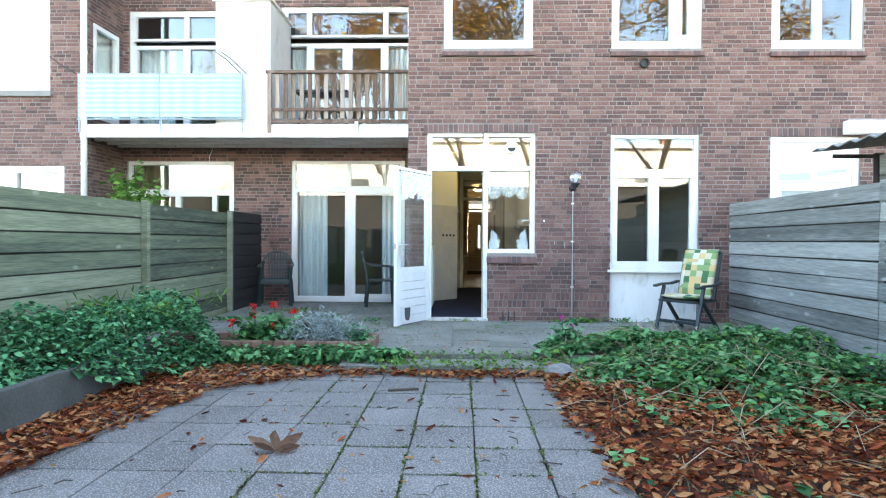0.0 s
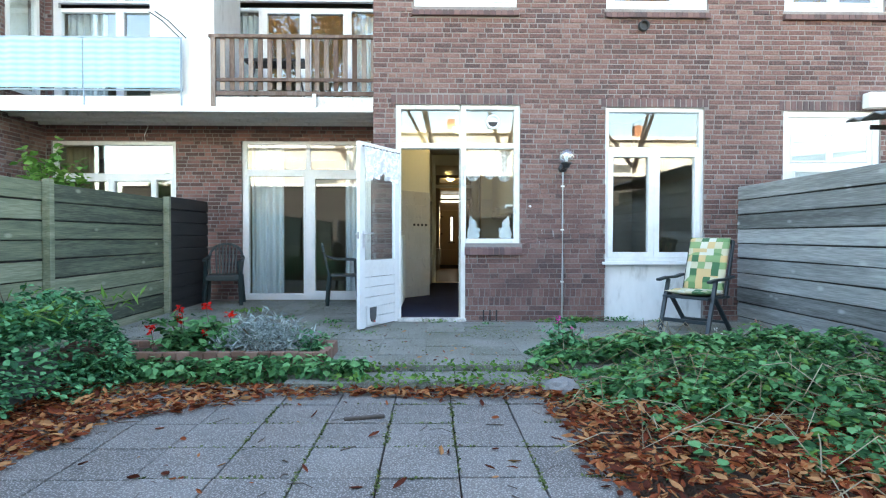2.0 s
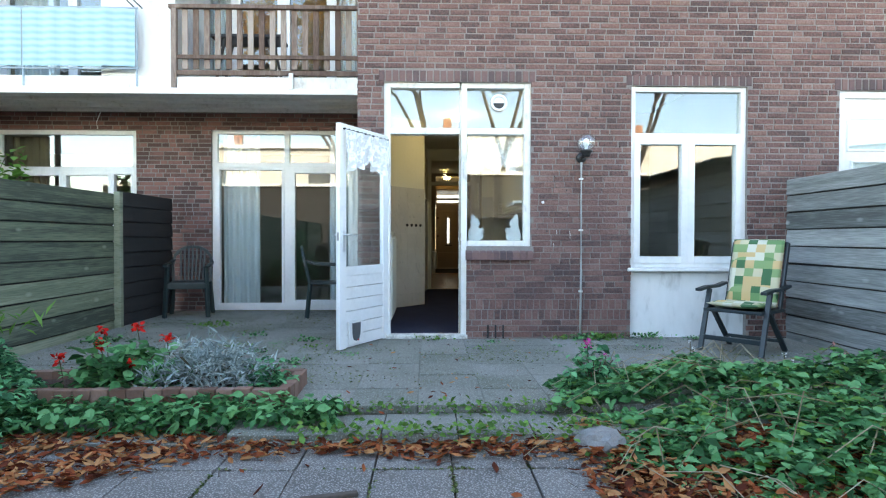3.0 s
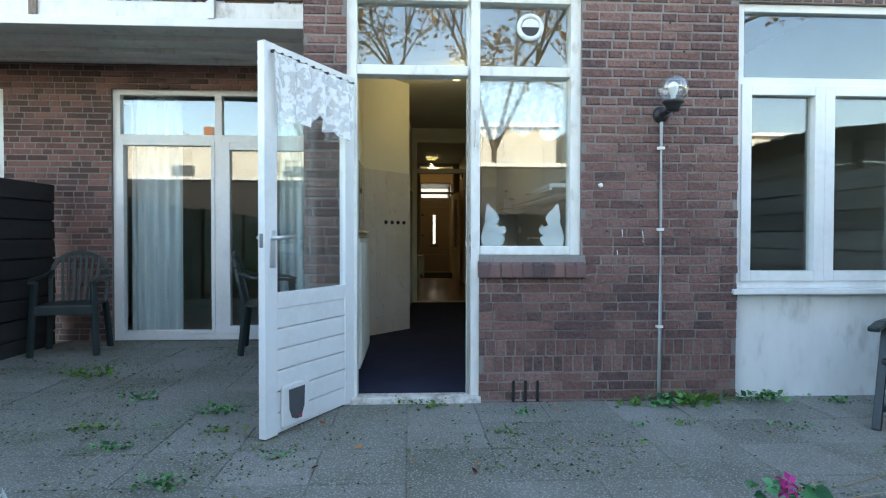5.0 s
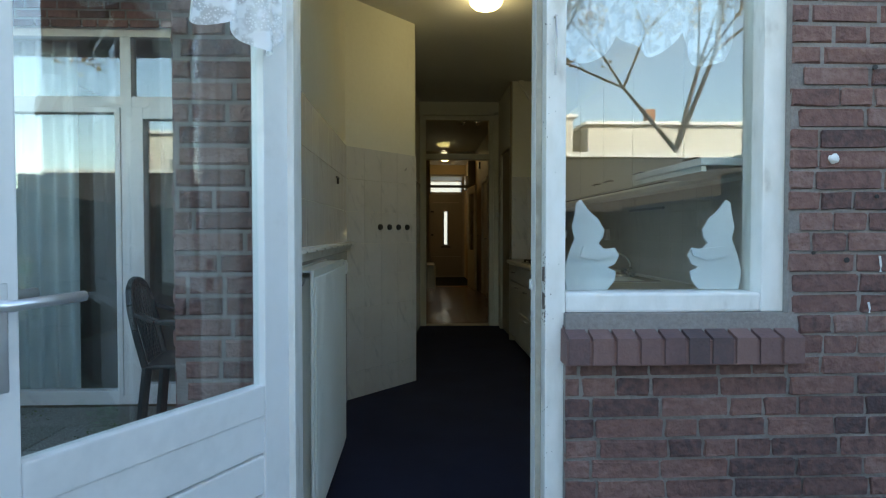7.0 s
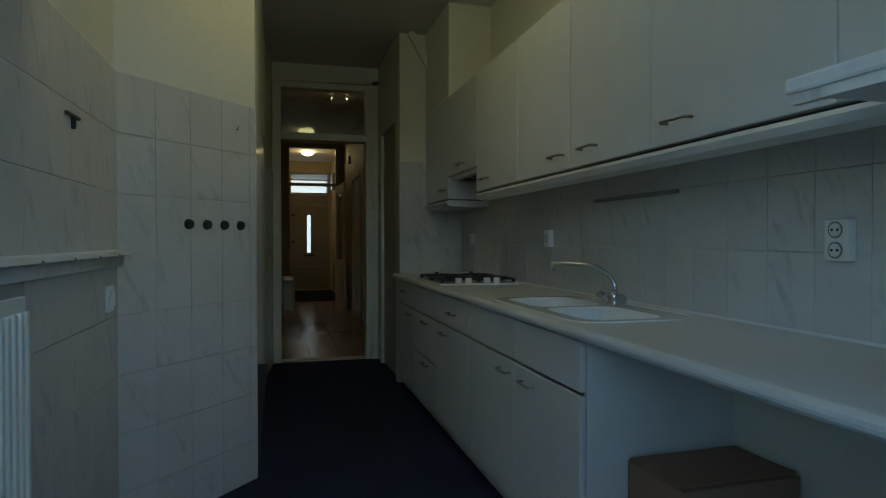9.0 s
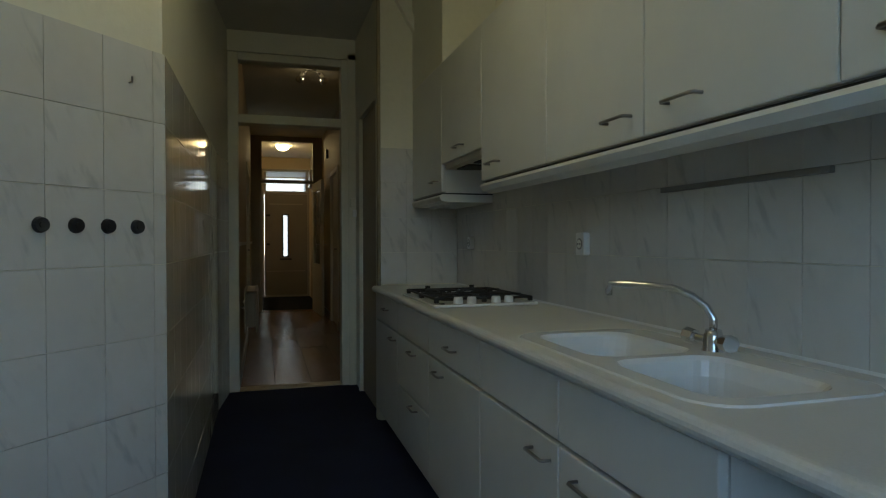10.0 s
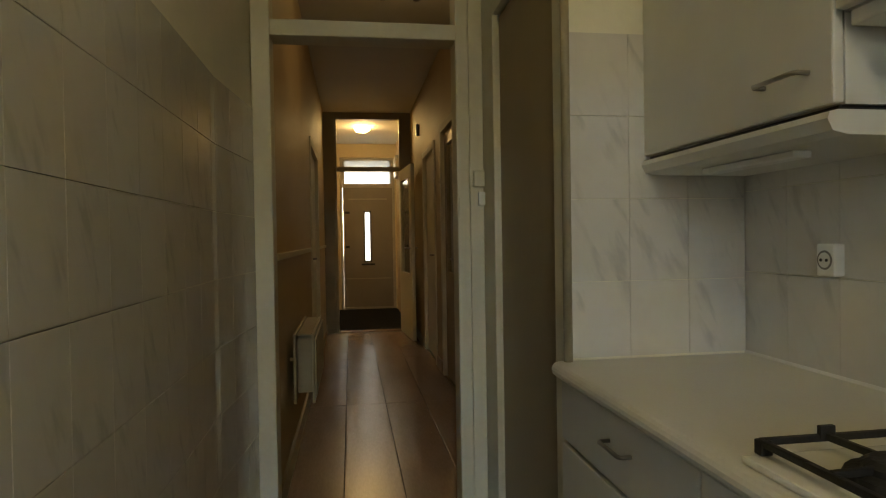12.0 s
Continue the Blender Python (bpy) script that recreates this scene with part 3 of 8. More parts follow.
# back door and kitchen window in one white frame
DY = -0.01
door_frame = thing("door_frame", "worn white wooden frame with transom over the open back door", "door frame", (0.0, DY, 0), kind="structure")
part("post", boxes((-0.69, -0.625, DY - 0.05, DY + 0.06, -0.02, 2.50), bevel=0.005), M_WORN, door_frame)
part("post", boxes((0.068, 0.125, DY - 0.05, DY + 0.005, -0.02, 2.50), (0.05, 0.125, DY + 0.005, DY + 0.075, -0.02, 2.50), bevel=0.004), M_WORN, door_frame)
part("post", boxes((0.685, 0.75, DY - 0.05, DY + 0.06, 0.9, 2.50), bevel=0.005), M_WORN, door_frame)
part("head", boxes((-0.625, 0.05, DY - 0.048, DY + 0.058, 2.445, 2.498), (0.125, 0.685, DY - 0.048, DY + 0.058, 2.445, 2.498), bevel=0.005), M_WORN, door_frame)
part("transom_rail", boxes((-0.625, 0.05, DY - 0.055, DY + 0.058, 1.995, 2.055), (0.125, 0.685, DY - 0.055, DY + 0.058, 1.995, 2.055), bevel=0.006), M_WORN, door_frame)
M_SCUFF = material("scuffed_threshold_paint", [(0.14, 0.135, 0.11), (0.42, 0.41, 0.37), (0.68, 0.67, 0.63), (0.76, 0.75, 0.72)], 0.6, scale=9, fine=40, fine_mix=0.45, bump=0.4, bump_scale=50)
part("threshold", boxes((-0.70, 0.13, DY - 0.09, DY + 0.03, -0.03, 0.035), bevel=0.008), M_SCUFF, door_frame, "scuffed dirty white threshold")
part("window_sill", boxes((0.125, 0.685, DY - 0.048, DY + 0.058, 0.90, 0.955), bevel=0.008), M_WORN, door_frame)
part("catch_block", boxes((0.047, 0.08, DY + 0.061, DY + 0.085, 0.955, 0.985), bevel=0.003), M_WHITE, door_frame, "small white catch block")
M_GRUBBY = material("grubby_bead_paint", [(0.26, 0.23, 0.18), (0.40, 0.37, 0.30), (0.52, 0.49, 0.41)], 0.6, scale=6, fine=40, bump=0.3)
part("stop_bead", boxes((0.051, 0.067, DY + 0.001, DY + 0.0048, 0.036, 1.994)), M_GRUBBY, door_frame, "grubby bead where the door shuts")
M_RUST = material("rusty_steel", [(0.05, 0.04, 0.035), (0.14, 0.10, 0.08), (0.34, 0.30, 0.27)], 0.7, 0.2, scale=40, fine=160, bump=0.4)
M_BAREWOOD = material("bare_grey_wood", [(0.05, 0.04, 0.032), (0.10, 0.075, 0.06), (0.16, 0.13, 0.11)], 0.9, scale=20, bump=0.3)
rc = random.Random(5)
chips = bmesh.new()
for k in range(90):
    cy = DY - 0.05 + abs(rc.gauss(0, 0.014)) if k % 3 else rc.uniform(DY - 0.048, DY)
    cz = rc.choice((1.045, 0.975, 0.965, 0.905, 0.89)) + rc.gauss(0, 0.012) if k % 5 else rc.uniform(0.1, 1.9)
    if cy > DY + 0.002:
        continue
    cr = rc.uniform(0.0004, 0.0019) if k % 5 else rc.uniform(0.0004, 0.0014)
    prism_x(chips, [(cy + cr * rc.uniform(0.4, 1.2) * math.cos(a), cz + 2.0 * cr * rc.uniform(0.4, 1.4) * math.sin(a)) for a in [j * 0.8976 for j in range(7)]], 0.0674, 0.0688)
for k in range(26):
    cx, cz, cr = 0.07 + abs(rc.gauss(0, 0.012)), rc.uniform(0.1, 1.9), rc.uniform(0.0004, 0.0016)
    if cx < 0.12:
        prism(chips, [(cx + cr * rc.uniform(0.5, 1.2) * math.cos(a), cz + 1.4 * cr * rc.uniform(0.5, 1.4) * math.sin(a)) for a in [j * 1.047 for j in range(6)]], DY - 0.0508, DY - 0.0494)
part("chipped_paint", chips, M_BAREWOOD, door_frame, "dark chips where the paint has flaked")
for za, zb in ((0.987, 1.028), (0.909, 0.955)):
    keep = part("lock_keep", boxes((0.0655, 0.0685, DY - 0.042, DY - 0.018, za, zb), bevel=0.0008), M_RUST, door_frame, "worn steel strike plate")
    part("latch_hole", boxes((0.0648, 0.0656, DY - 0.037, DY - 0.023, za + 0.007, zb - 0.008)), M_BAREWOOD, keep, "dark latch hole")
part("hook", (lambda bm: (pipe(bm, [(0.093, -0.068, 1.72), (0.094, -0.074, 1.66), (0.092, -0.068, 1.56)], 0.003), rod(bm, (0.093, -0.055, 1.72), (0.093, -0.07, 1.72), 0.004), bm)[2])(bmesh.new()), M_STEEL, door_frame, "thin metal door hook")
pane(door_frame, -0.625, 0.05, 2.055, 2.445, DY + 0.01)
pane(door_frame, 0.125, 0.685, 2.055, 2.445, DY + 0.01)
pane(door_frame, 0.125, 0.685, 0.955, 1.995, DY + 0.01)
brick_sill(facade, 0.112, 0.768, 0.765, 0.89, 0.05)
for q in UPPER:
    brick_sill(facade, q[0] - 0.02, q[1] + 0.02, q[2] - 0.11, q[2] - 0.002, 0.05)

# the open leaf, hinged on the left post
HINGE = (-0.642, -0.06, 0.005)
leaf_turn = math.degrees(math.atan2(-0.717, -0.380)) + 360
back_door = thing("back_door", "white half-glazed back door standing open with a cat flap", "door", HINGE)
LW, LH, LT = 0.80, 1.968, 0.042
leaf = bmesh.new()
box(leaf, 0, 0.095, -LT, 0, 0, LH, 0.004)
box(leaf, LW - 0.095, LW, -LT, 0, 0, LH, 0.004)
box(leaf, 0.095, LW - 0.095, -LT + 0.001, -0.001, LH - 0.10, LH - 0.001, 0.004)
box(leaf, 0.095, LW - 0.095, -LT + 0.001, -0.001, 0.64, 0.72, 0.004)
part("leaf_frame", leaf, M_WHITE, back_door).matrix_parent_inverse = Matrix()
boards = bmesh.new()
for i in range(6):
    box(boards, 0.09, LW - 0.09, -LT + 0.006, -0.006, 0.005 + i * 0.107, 0.005 + i * 0.107 + 0.102, 0.006)
part("boarding", boards, M_WHITE, back_door).matrix_parent_inverse = Matrix()
dp = part("pane", boxes((0.09, LW - 0.09, -0.023, -0.019, 0.715, LH - 0.095)), M_GLASS, back_door)
dp.matrix_parent_inverse = Matrix()
dp.visible_shadow = False
flap = bmesh.new()
box(flap, 0.46, 0.68, -0.004, 0.012, 0.025, 0.24, 0.008)
cat = part("cat_flap", flap, M_WHITE, back_door, "white plastic cat flap frame")
cat.matrix_parent_inverse = Matrix()
M_SMOKE = material("smoked_plastic", [(0.07, 0.075, 0.08), (0.11, 0.115, 0.12)], 0.2, bump=0.03)
flap2 = bmesh.new()
prism(flap2, [(0.505, 0.215), (0.635, 0.215), (0.63, 0.11), (0.61, 0.065), (0.57, 0.05), (0.53, 0.065), (0.51, 0.11)], 0.011, 0.016)
fl = part("flap", flap2, M_SMOKE, cat, "smoked grey plastic flap")
fl.matrix_parent_inverse = Matrix()
knob = bmesh.new()
rod(knob, (0.55, 0.016, 0.06), (0.55, 0.026, 0.06), 0.008)
M_RED = material("red_plastic", [(0.45, 0.02, 0.02), (0.5, 0.03, 0.03)], 0.4, bump=0)
part("flap_latch", knob, M_RED, cat, "small red latch").matrix_parent_inverse = Matrix()
M_ALU = material("satin_aluminium", [(0.68, 0.69, 0.70), (0.76, 0.77, 0.78)], 0.38, 0.85, bump=0.03)
hd = bmesh.new()
for side in (-LT - 0.004, 0.0):
    box(hd, LW - 0.075, LW - 0.035, side, side + 0.004, 0.85, 1.035, 0.0015)
    y = side - 0.045 if side < 0 else side + 0.05
    pipe(hd, [(LW - 0.055, side, 1.0), (LW - 0.055, y, 1.0), (LW - 0.075, y, 1.002), (LW - 0.18, y, 1.006)], 0.0095)
part("door_handle", hd, M_ALU, back_door, "chrome lever handle on a plate", True).matrix_parent_inverse = Matrix()
kb = bmesh.new()
box(kb, LW - 0.004, LW + 0.002, -0.031, -0.011, 0.95, 1.02)
part("lock_plate", kb, M_STEEL, back_door).matrix_parent_inverse = Matrix()
back_door.matrix_basis = pose(*HINGE, 0, 0, leaf_turn)


def lace(name, label, x0, x1, z0, drop, y, waves, m=None, seed=1):
    """A gathered lace valance with a scalloped lower edge."""
    rng = random.Random(seed)
    bm = bmesh.new()
    nx, nz = 120, 10
    ph = [rng.uniform(0, 6) for _ in range(4)]
    grid = []
    for i in range(nx + 1):
        u = i / nx
        d = drop * (0.80 + 0.22 * abs(math.sin(u * math.pi * waves)) ** 0.7 + 0.05 * math.sin(7 * u + ph[0]))
        col = []
        for j in range(nz + 1):
            v = j / nz
            wob = (0.009 + 0.020 * v) * math.sin(u * waves * 9 + ph[1] + 0.6 * math.sin(v * 3)) + 0.006 * math.sin(u * 41 + ph[2])
            col.append(bm.verts.new((x0 + (x1 - x0) * u, y + wob, z0 - d * v)))
        grid.append(col)
    for i in range(nx):
        for j in range(nz):
            bm.faces.new((grid[i][j], grid[i + 1][j], grid[i + 1][j + 1], grid[i][j + 1]))
    if m is not None:
        bmesh.ops.transform(bm, matrix=m, verts=bm.verts)
    return bm


def lace_material():
    mt = bpy.data.materials.new("white_lace")
    mt.use_nodes = True
    nt = mt.node_tree
    b = nt.nodes["Principled BSDF"]
    b.inputs["Base Color"].default_value, b.inputs["Roughness"].default_value = (0.82, 0.83, 0.84, 1), 0.9
    co = nt.nodes.new("ShaderNodeTexCoord")
    v, nz = nt.nodes.new("ShaderNodeTexVoronoi"), nt.nodes.new("ShaderNodeTexNoise")
    v.inputs["Scale"].default_value, nz.inputs["Scale"].default_value = 150, 26
    nt.links.new(co.outputs["Object"], v.inputs[0]), nt.links.new(co.outputs["Object"], nz.inputs[0])
    r1, r2 = nt.nodes.new("ShaderNodeMapRange"), nt.nodes.new("ShaderNodeMapRange")
    for r, a, c, d, e in ((r1, 0.1, 0.5, 1.0, 0.6), (r2, 0.42, 0.55, 0.45, 1.0)):
        for k, val in enumerate((a, c, d, e)):
            r.inputs[k + 1].default_value = val
    nt.links.new(v.outputs[0], r1.inputs[0]), nt.links.new(nz.outputs[0], r2.inputs[0])
    mx = nt.nodes.new("ShaderNodeMath")
    mx.operation = "MAXIMUM"
    nt.links.new(r2.outputs[0], mx.inputs[0]), nt.links.new(r1.outputs[0], mx.inputs[1])
    mul = nt.nodes.new("ShaderNodeMath")
    mul.operation = "MULTIPLY"
    mul.inputs[1].default_value = 0.97
    nt.links.new(mx.outputs[0], mul.inputs[0])
    nt.links.new(mul.outputs[0], b.inputs["Alpha"])
    return mt


M_LACE = lace_material()
valance = thing("lace_valance", "white lace valance hung on the open back door", "curtain", HINGE)
part("cloth", lace("cloth", "", 0.05, LW - 0.03, LH - 0.055, 0.33, 0.034, 4, seed=3), M_LACE, valance, "", True).matrix_parent_inverse = Matrix()
vr = bmesh.new()
rod(vr, (0.04, 0.02, LH - 0.05), (LW - 0.03, 0.02, LH - 0.05), 0.004)
for i in range(12):
    x = 0.05 + i * (LW - 0.09) / 11
    rod(vr, (x, 0.012, LH - 0.05), (x, 0.03, LH - 0.05), 0.009)
part("curtain_wire", vr, M_BLACK, valance, "thin wire with dark rings").matrix_parent_inverse = Matrix()
valance.matrix_basis = pose(*HINGE, 0, 0, leaf_turn)
valance2 = thing("lace_valance", "white lace valance inside the kitchen window", "curtain", (0.4, DY + 0.07, 1.95))
part("cloth", lace("cloth", "", 0.135, 0.67, 1.985, 0.34, DY + 0.075, 3, seed=8), M_LACE, valance2, "", True)

# other windows of the garden front
window("window_side", "white painted casement window over a white plaster panel", 1.735, 2.89, 0.69, 2.475, -0.015,
       [(1.77, 2.3125, 0.735, 1.97, 0.065), (2.3125, 2.855, 0.735, 1.97, 0.065), (1.77, 2.855, 2.01, 2.44, 0.0)], 0.05, 0.08, True)
setting("trim_side_window", boxes((1.785, 2.84, -0.05, 0.015, 1.962, 2.018), bevel=0.004), M_WHITE, "white transom rail", "trim")
setting("wall_window_panel", boxes((1.735, 2.89, -0.03, 0.104, -0.1, 0.652)), M_RENDER, "stained white plaster panel under the window", "wall")
for k, q in enumerate(UPPER):
    x0, x1 = q[0], q[1]
    cells = [(x0 + 0.06, x1 - 0.06, q[2] + 0.06, q[3] - 0.06, 0.05)]
    if k == 1:
        cells = [(x0 + 0.06, x0 + 0.80, q[2] + 0.06, q[3] - 0.06, 0.04), (x0 + 0.80, x1 - 0.06, q[2] + 0.06, q[3] - 0.06, 0.12)]
    if k == 2:
        cells = [(x0 + 0.06, x0 + 0.6, q[2] + 0.06, q[3] - 0.06, 0.05), (x0 + 0.6, x1 - 0.06, q[2] + 0.06, q[3] - 0.06, 0.05)]
    window("window_upper", "white framed upstairs window reflecting sky and trees", x0, x1, q[2], q[3], -0.02, cells, 0.065, 0.08)
nd = thing("door_next", "white neighbouring garden door with small panes", "door", (4.4, -0.02, 0), kind="structure")
part("door_frame", frame_bm(3.81, 4.96, 0, 2.445, -0.06, 0.02, 0.07), M_WHITE, nd)
part("leaf", boxes((3.88, 4.89, -0.035, 0.01, 0.02, 2.375), bevel=0.004), M_WHITE, nd)
for xa, xb, za, zb in ((3.94, 4.34, 1.87, 2.165), (4.42, 4.82, 1.87, 2.165), (3.98, 4.4, 1.345, 1.74), (4.46, 4.82, 1.345, 1.74)):
    part("pane", boxes((xa, xb, -0.042, -0.037, za, zb)), M_GLASS, nd)
    part("bead", frame_bm(xa - 0.02, xb + 0.02, za - 0.02, zb + 0.02, -0.05, -0.034, 0.02), M_WHITE, nd)

# garden doors under the balcony
window("window_garden_doors", "white framed garden doors with fixed pane and pale curtains", -3.165, -1.2, 0.0, 2.45, 2.36,
       [(-3.10, -2.20, 0.06, 1.93, 0.035), (-2.13, -1.26, 0.06, 1.93, 0.075), (-3.10, -2.20, 2.0, 2.39, 0.0), (-2.13, -1.26, 2.0, 2.39, 0.0)], 0.07, 0.08)
setting("trim_garden_doors", boxes((-3.095, -2.20, 2.32, 2.40, 1.93, 2.0), (-2.13, -1.27, 2.32, 2.40, 1.93, 2.0), (-2.20, -2.13, 2.318, 2.402, 0.07, 2.38), bevel=0.004), M_WHITE, "white mullion and transom", "trim")
window("window_neighbour_low", "wide white window of the neighbouring house with a brown curtain", -6.03, -4.16, 0.95, 2.42, 2.36,
       [(-5.97, -4.22, 1.93, 2.36, 0.0), (-5.97, -5.15, 1.0, 1.86, 0.05), (-5.15, -4.5, 1.0, 1.86, 0.05), (-4.5, -4.22, 1.0, 1.86, 0.03)], 0.06, 0.08)
setting("trim_neighbour_low", boxes((-5.97, -4.22, 2.32, 2.40, 1.855, 1.93), bevel=0.004), M_WHITE, "white transom rail", "trim")
window("window_balcony_neighbour", "white framed balcony window of the neighbouring house", -6.0, -4.15, 2.9, 5.02, 2.36,
       [(-5.93, -5.0, 2.95, 4.42, 0.06), (-5.0, -4.2, 2.95, 4.42, 0.06), (-5.93, -5.0, 4.5, 4.96, 0.04), (-5.0, -4.2, 4.5, 4.96, 0.04)], 0.07, 0.08)
window("window_balcony_doors", "white framed balcony doors and side windows", -3.35, -1.05, 2.86, 5.08, 2.36,
       [(-3.28, -2.86, 2.92, 4.45, 0.045), (-2.86, -2.2, 2.92, 4.45, 0.085), (-2.2, -1.54, 2.92, 4.45, 0.085), (-1.54, -1.12, 2.92, 4.45, 0.045),
        (-3.28, -2.86, 4.55, 5.02, 0.045), (-2.86, -1.54, 4.55, 5.02, 0.045), (-1.54, -1.12, 4.55, 5.02, 0.045)], 0.07, 0.08)
window("window_neighbour_left", "white framed window of the neighbouring house", -9.4, -6.38, 0.9, 2.22, 1.18,
       [(-9.3, -7.2, 0.98, 2.14, 0.05), (-7.2, -6.44, 0.98, 2.14, 0.05)], 0.07, 0.08)
rw = thing("window_return", "white framed narrow window in the return wall by the balcony", "window", (-6.1, 1.76, 3.0), kind="structure")
part("window_frame", boxes((-6.16, -6.08, 1.4, 1.47, 3.0, 4.5), (-6.16, -6.08, 2.05, 2.12, 3.0, 4.5), (-6.158, -6.082, 1.47, 2.05, 4.43, 4.499), (-6.158, -6.082, 1.47, 2.05, 3.001, 3.07), bevel=0.004), M_WHITE, rw)
rp0 = part("pane", boxes((-6.122, -6.118, 1.47, 2.05, 3.07, 4.43)), M_GLASS, rw)
rp0.visible_shadow = False
part("blind", boxes((-6.24, -6.236, 1.42, 2.10, 3.02, 4.48)), M_WORN, rw, "pale blind behind the glass")
setting("wall_white_boarding", boxes((-9.4, -6.6, 1.13, 1.2, 3.35, 5.2)), M_RENDER, "white boarded panel on the neighbouring facade", "wall")
setting("trim_boarding_sill", boxes((-9.4, -6.56, 1.05, 1.2, 3.26, 3.348), bevel=0.006), M_SLAB_FIELD, "dark grey sill", "trim")

# ---- paving, patio, fences ----
def slab_mesh(name, w, d, h, seed, mat):
    rng = random.Random(seed)
    bm = bmesh.new()
    box(bm, -w / 2, w / 2, -d / 2, d / 2, -h, 0, 0.005)
    me = bpy.data.meshes.new(name)
    bmesh.ops.recalc_face_normals(bm, faces=bm.faces)
    bm.to_mesh(me)
    bm.free()
    me.materials.append(mat)
    return me


T, TPX, TPY = 0.4, 0.366, 0.405
terrace = thing("pavement", "lower terrace of grey concrete tiles with mossy joints", "pavement", (0, -5.6, -0.1), kind="structure")
SLABS = [slab_mesh("tile", TPX - 0.008, TPY - 0.008, 0.04, s, M_SLAB) for s in range(2)]
rng = random.Random(11)
for i in range(-7, 2):
    for j in range(-1, 15):
        x, y = -0.145 + (i + 0.5) * TPX, -3.255 - (j + 0.5) * TPY
        if x < -2.6:
            continue
        o = new("tile", rng.choice(SLABS))
        o.parent = terrace
        o.matrix_parent_inverse = terrace.matrix_basis.inverted()
        o.matrix_basis = pose(x + rng.uniform(-.002, .002), y + rng.uniform(-.002, .002), -0.1 + rng.uniform(-0.004, 0.004), rng.uniform(-.4, .4), rng.uniform(-.4, .4), rng.uniform(-.3, .3))
patio = thing("patio", "raised patio of weathered grey concrete tiles", "pavement", (0, -1, 0), kind="structure")
SLABS2 = [slab_mesh("tile", T - 0.006, T - 0.006, 0.05, s, M_PATIO) for s in range(2)]
for i in range(-9, 9):
    for j in range(0, 12):
        x, y = 0.08 + (i + 0.5) * T, 2.28 - (j + 0.5) * T
        if y > -0.1 and x > -0.75:
            continue
        if x < -3.55 or x > 3.2:
            continue
        o = new("tile", rng.choice(SLABS2))
        o.parent = patio
        o.matrix_parent_inverse = patio.matrix_basis.inverted()
        o.matrix_basis = pose(x, y, rng.uniform(-0.004, 0.003), rng.uniform(-.35, .35), rng.uniform(-.35, .35), rng.uniform(-.2, .2))
for i in range(-3, 3):
    o = new("tile", SLABS2[0])
    o.parent = patio
    o.matrix_parent_inverse = patio.matrix_basis.inverted()
    o.matrix_basis = pose(-0.1 + (i + 0.5) * T, -2.73, -0.04 + rng.uniform(-.008, .005), rng.uniform(-1.5, 1.5), rng.uniform(-1, 1), rng.uniform(-1, 1))
setting("patio_bed", boxes((-3.64, 3.26, -2.5, 2.28, -0.12, -0.0045), (-3.64, 3.26, -2.95, -2.5, -0.13, -0.075)), M_PATIO, "mossy soil bed under the patio tiles", "ground")


def board_mesh(name, length, h, t, mat):
    bm = bmesh.new()
    box(bm, -t / 2, t / 2, -length / 2, length / 2, -h / 2, h / 2, 0.006)
    me = bpy.data.meshes.new(name)
    bmesh.ops.recalc_face_normals(bm, faces=bm.faces)
    bm.to_mesh(me)
    bm.free()
    me.materials.append(mat)
    return me


def fence(name, label, x, y0, y1, z0, top, span, boards, mat, post_side, posts=True, tilt=0.0):
    f = thing(name, label, "fence", (x, (y0 + y1) / 2, z0))
    n = max(1, round((y1 - y0) / span))
    s, h = (y1 - y0) / n, (top - z0) / boards
    me = board_mesh("board", s - 0.006, h - 0.013, 0.022, mat)
    # added near-black sheet, stands in for the shade between lapped boards
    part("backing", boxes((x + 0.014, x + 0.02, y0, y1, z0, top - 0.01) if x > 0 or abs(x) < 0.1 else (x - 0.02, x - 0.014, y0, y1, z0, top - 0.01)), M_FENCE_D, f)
    r = random.Random(int(abs(x) * 100) + boards)
    for i in range(n):
        for k in range(boards):
            o = new("board", me)
            o.parent = f
            o.matrix_parent_inverse = f.matrix_basis.inverted()
            o.matrix_basis = pose(x + r.uniform(-.004, .004), y0 + (i + 0.5) * s, z0 + (k + 0.5) * h, r.uniform(-.25, .25), (2.2 if x > 0 else -2.2) + r.uniform(-1, 1), r.uniform(-.2, .2))
    if posts:
        for i in range(n + 1):
            part("post", boxes((x + post_side * 0.012, x + post_side * 0.082, y0 + i * s - 0.035, y0 + i * s + 0.035, z0 - 0.1, top + 0.02), bevel=0.006), mat, f)
    return f


fence("fence_green", "green weathered board fence with algae stains", -3.69, -9.06, 0.74, -0.1, 1.46, 2.45, 9, M_FENCE_L, 1)
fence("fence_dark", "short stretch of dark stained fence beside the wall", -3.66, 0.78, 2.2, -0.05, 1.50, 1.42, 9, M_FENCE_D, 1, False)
fence("fence_grey", "grey weathered board fence", 3.30, -9.0, 0.0, -0.1, 1.57, 3.0, 10, M_FENCE_R, 1, True)

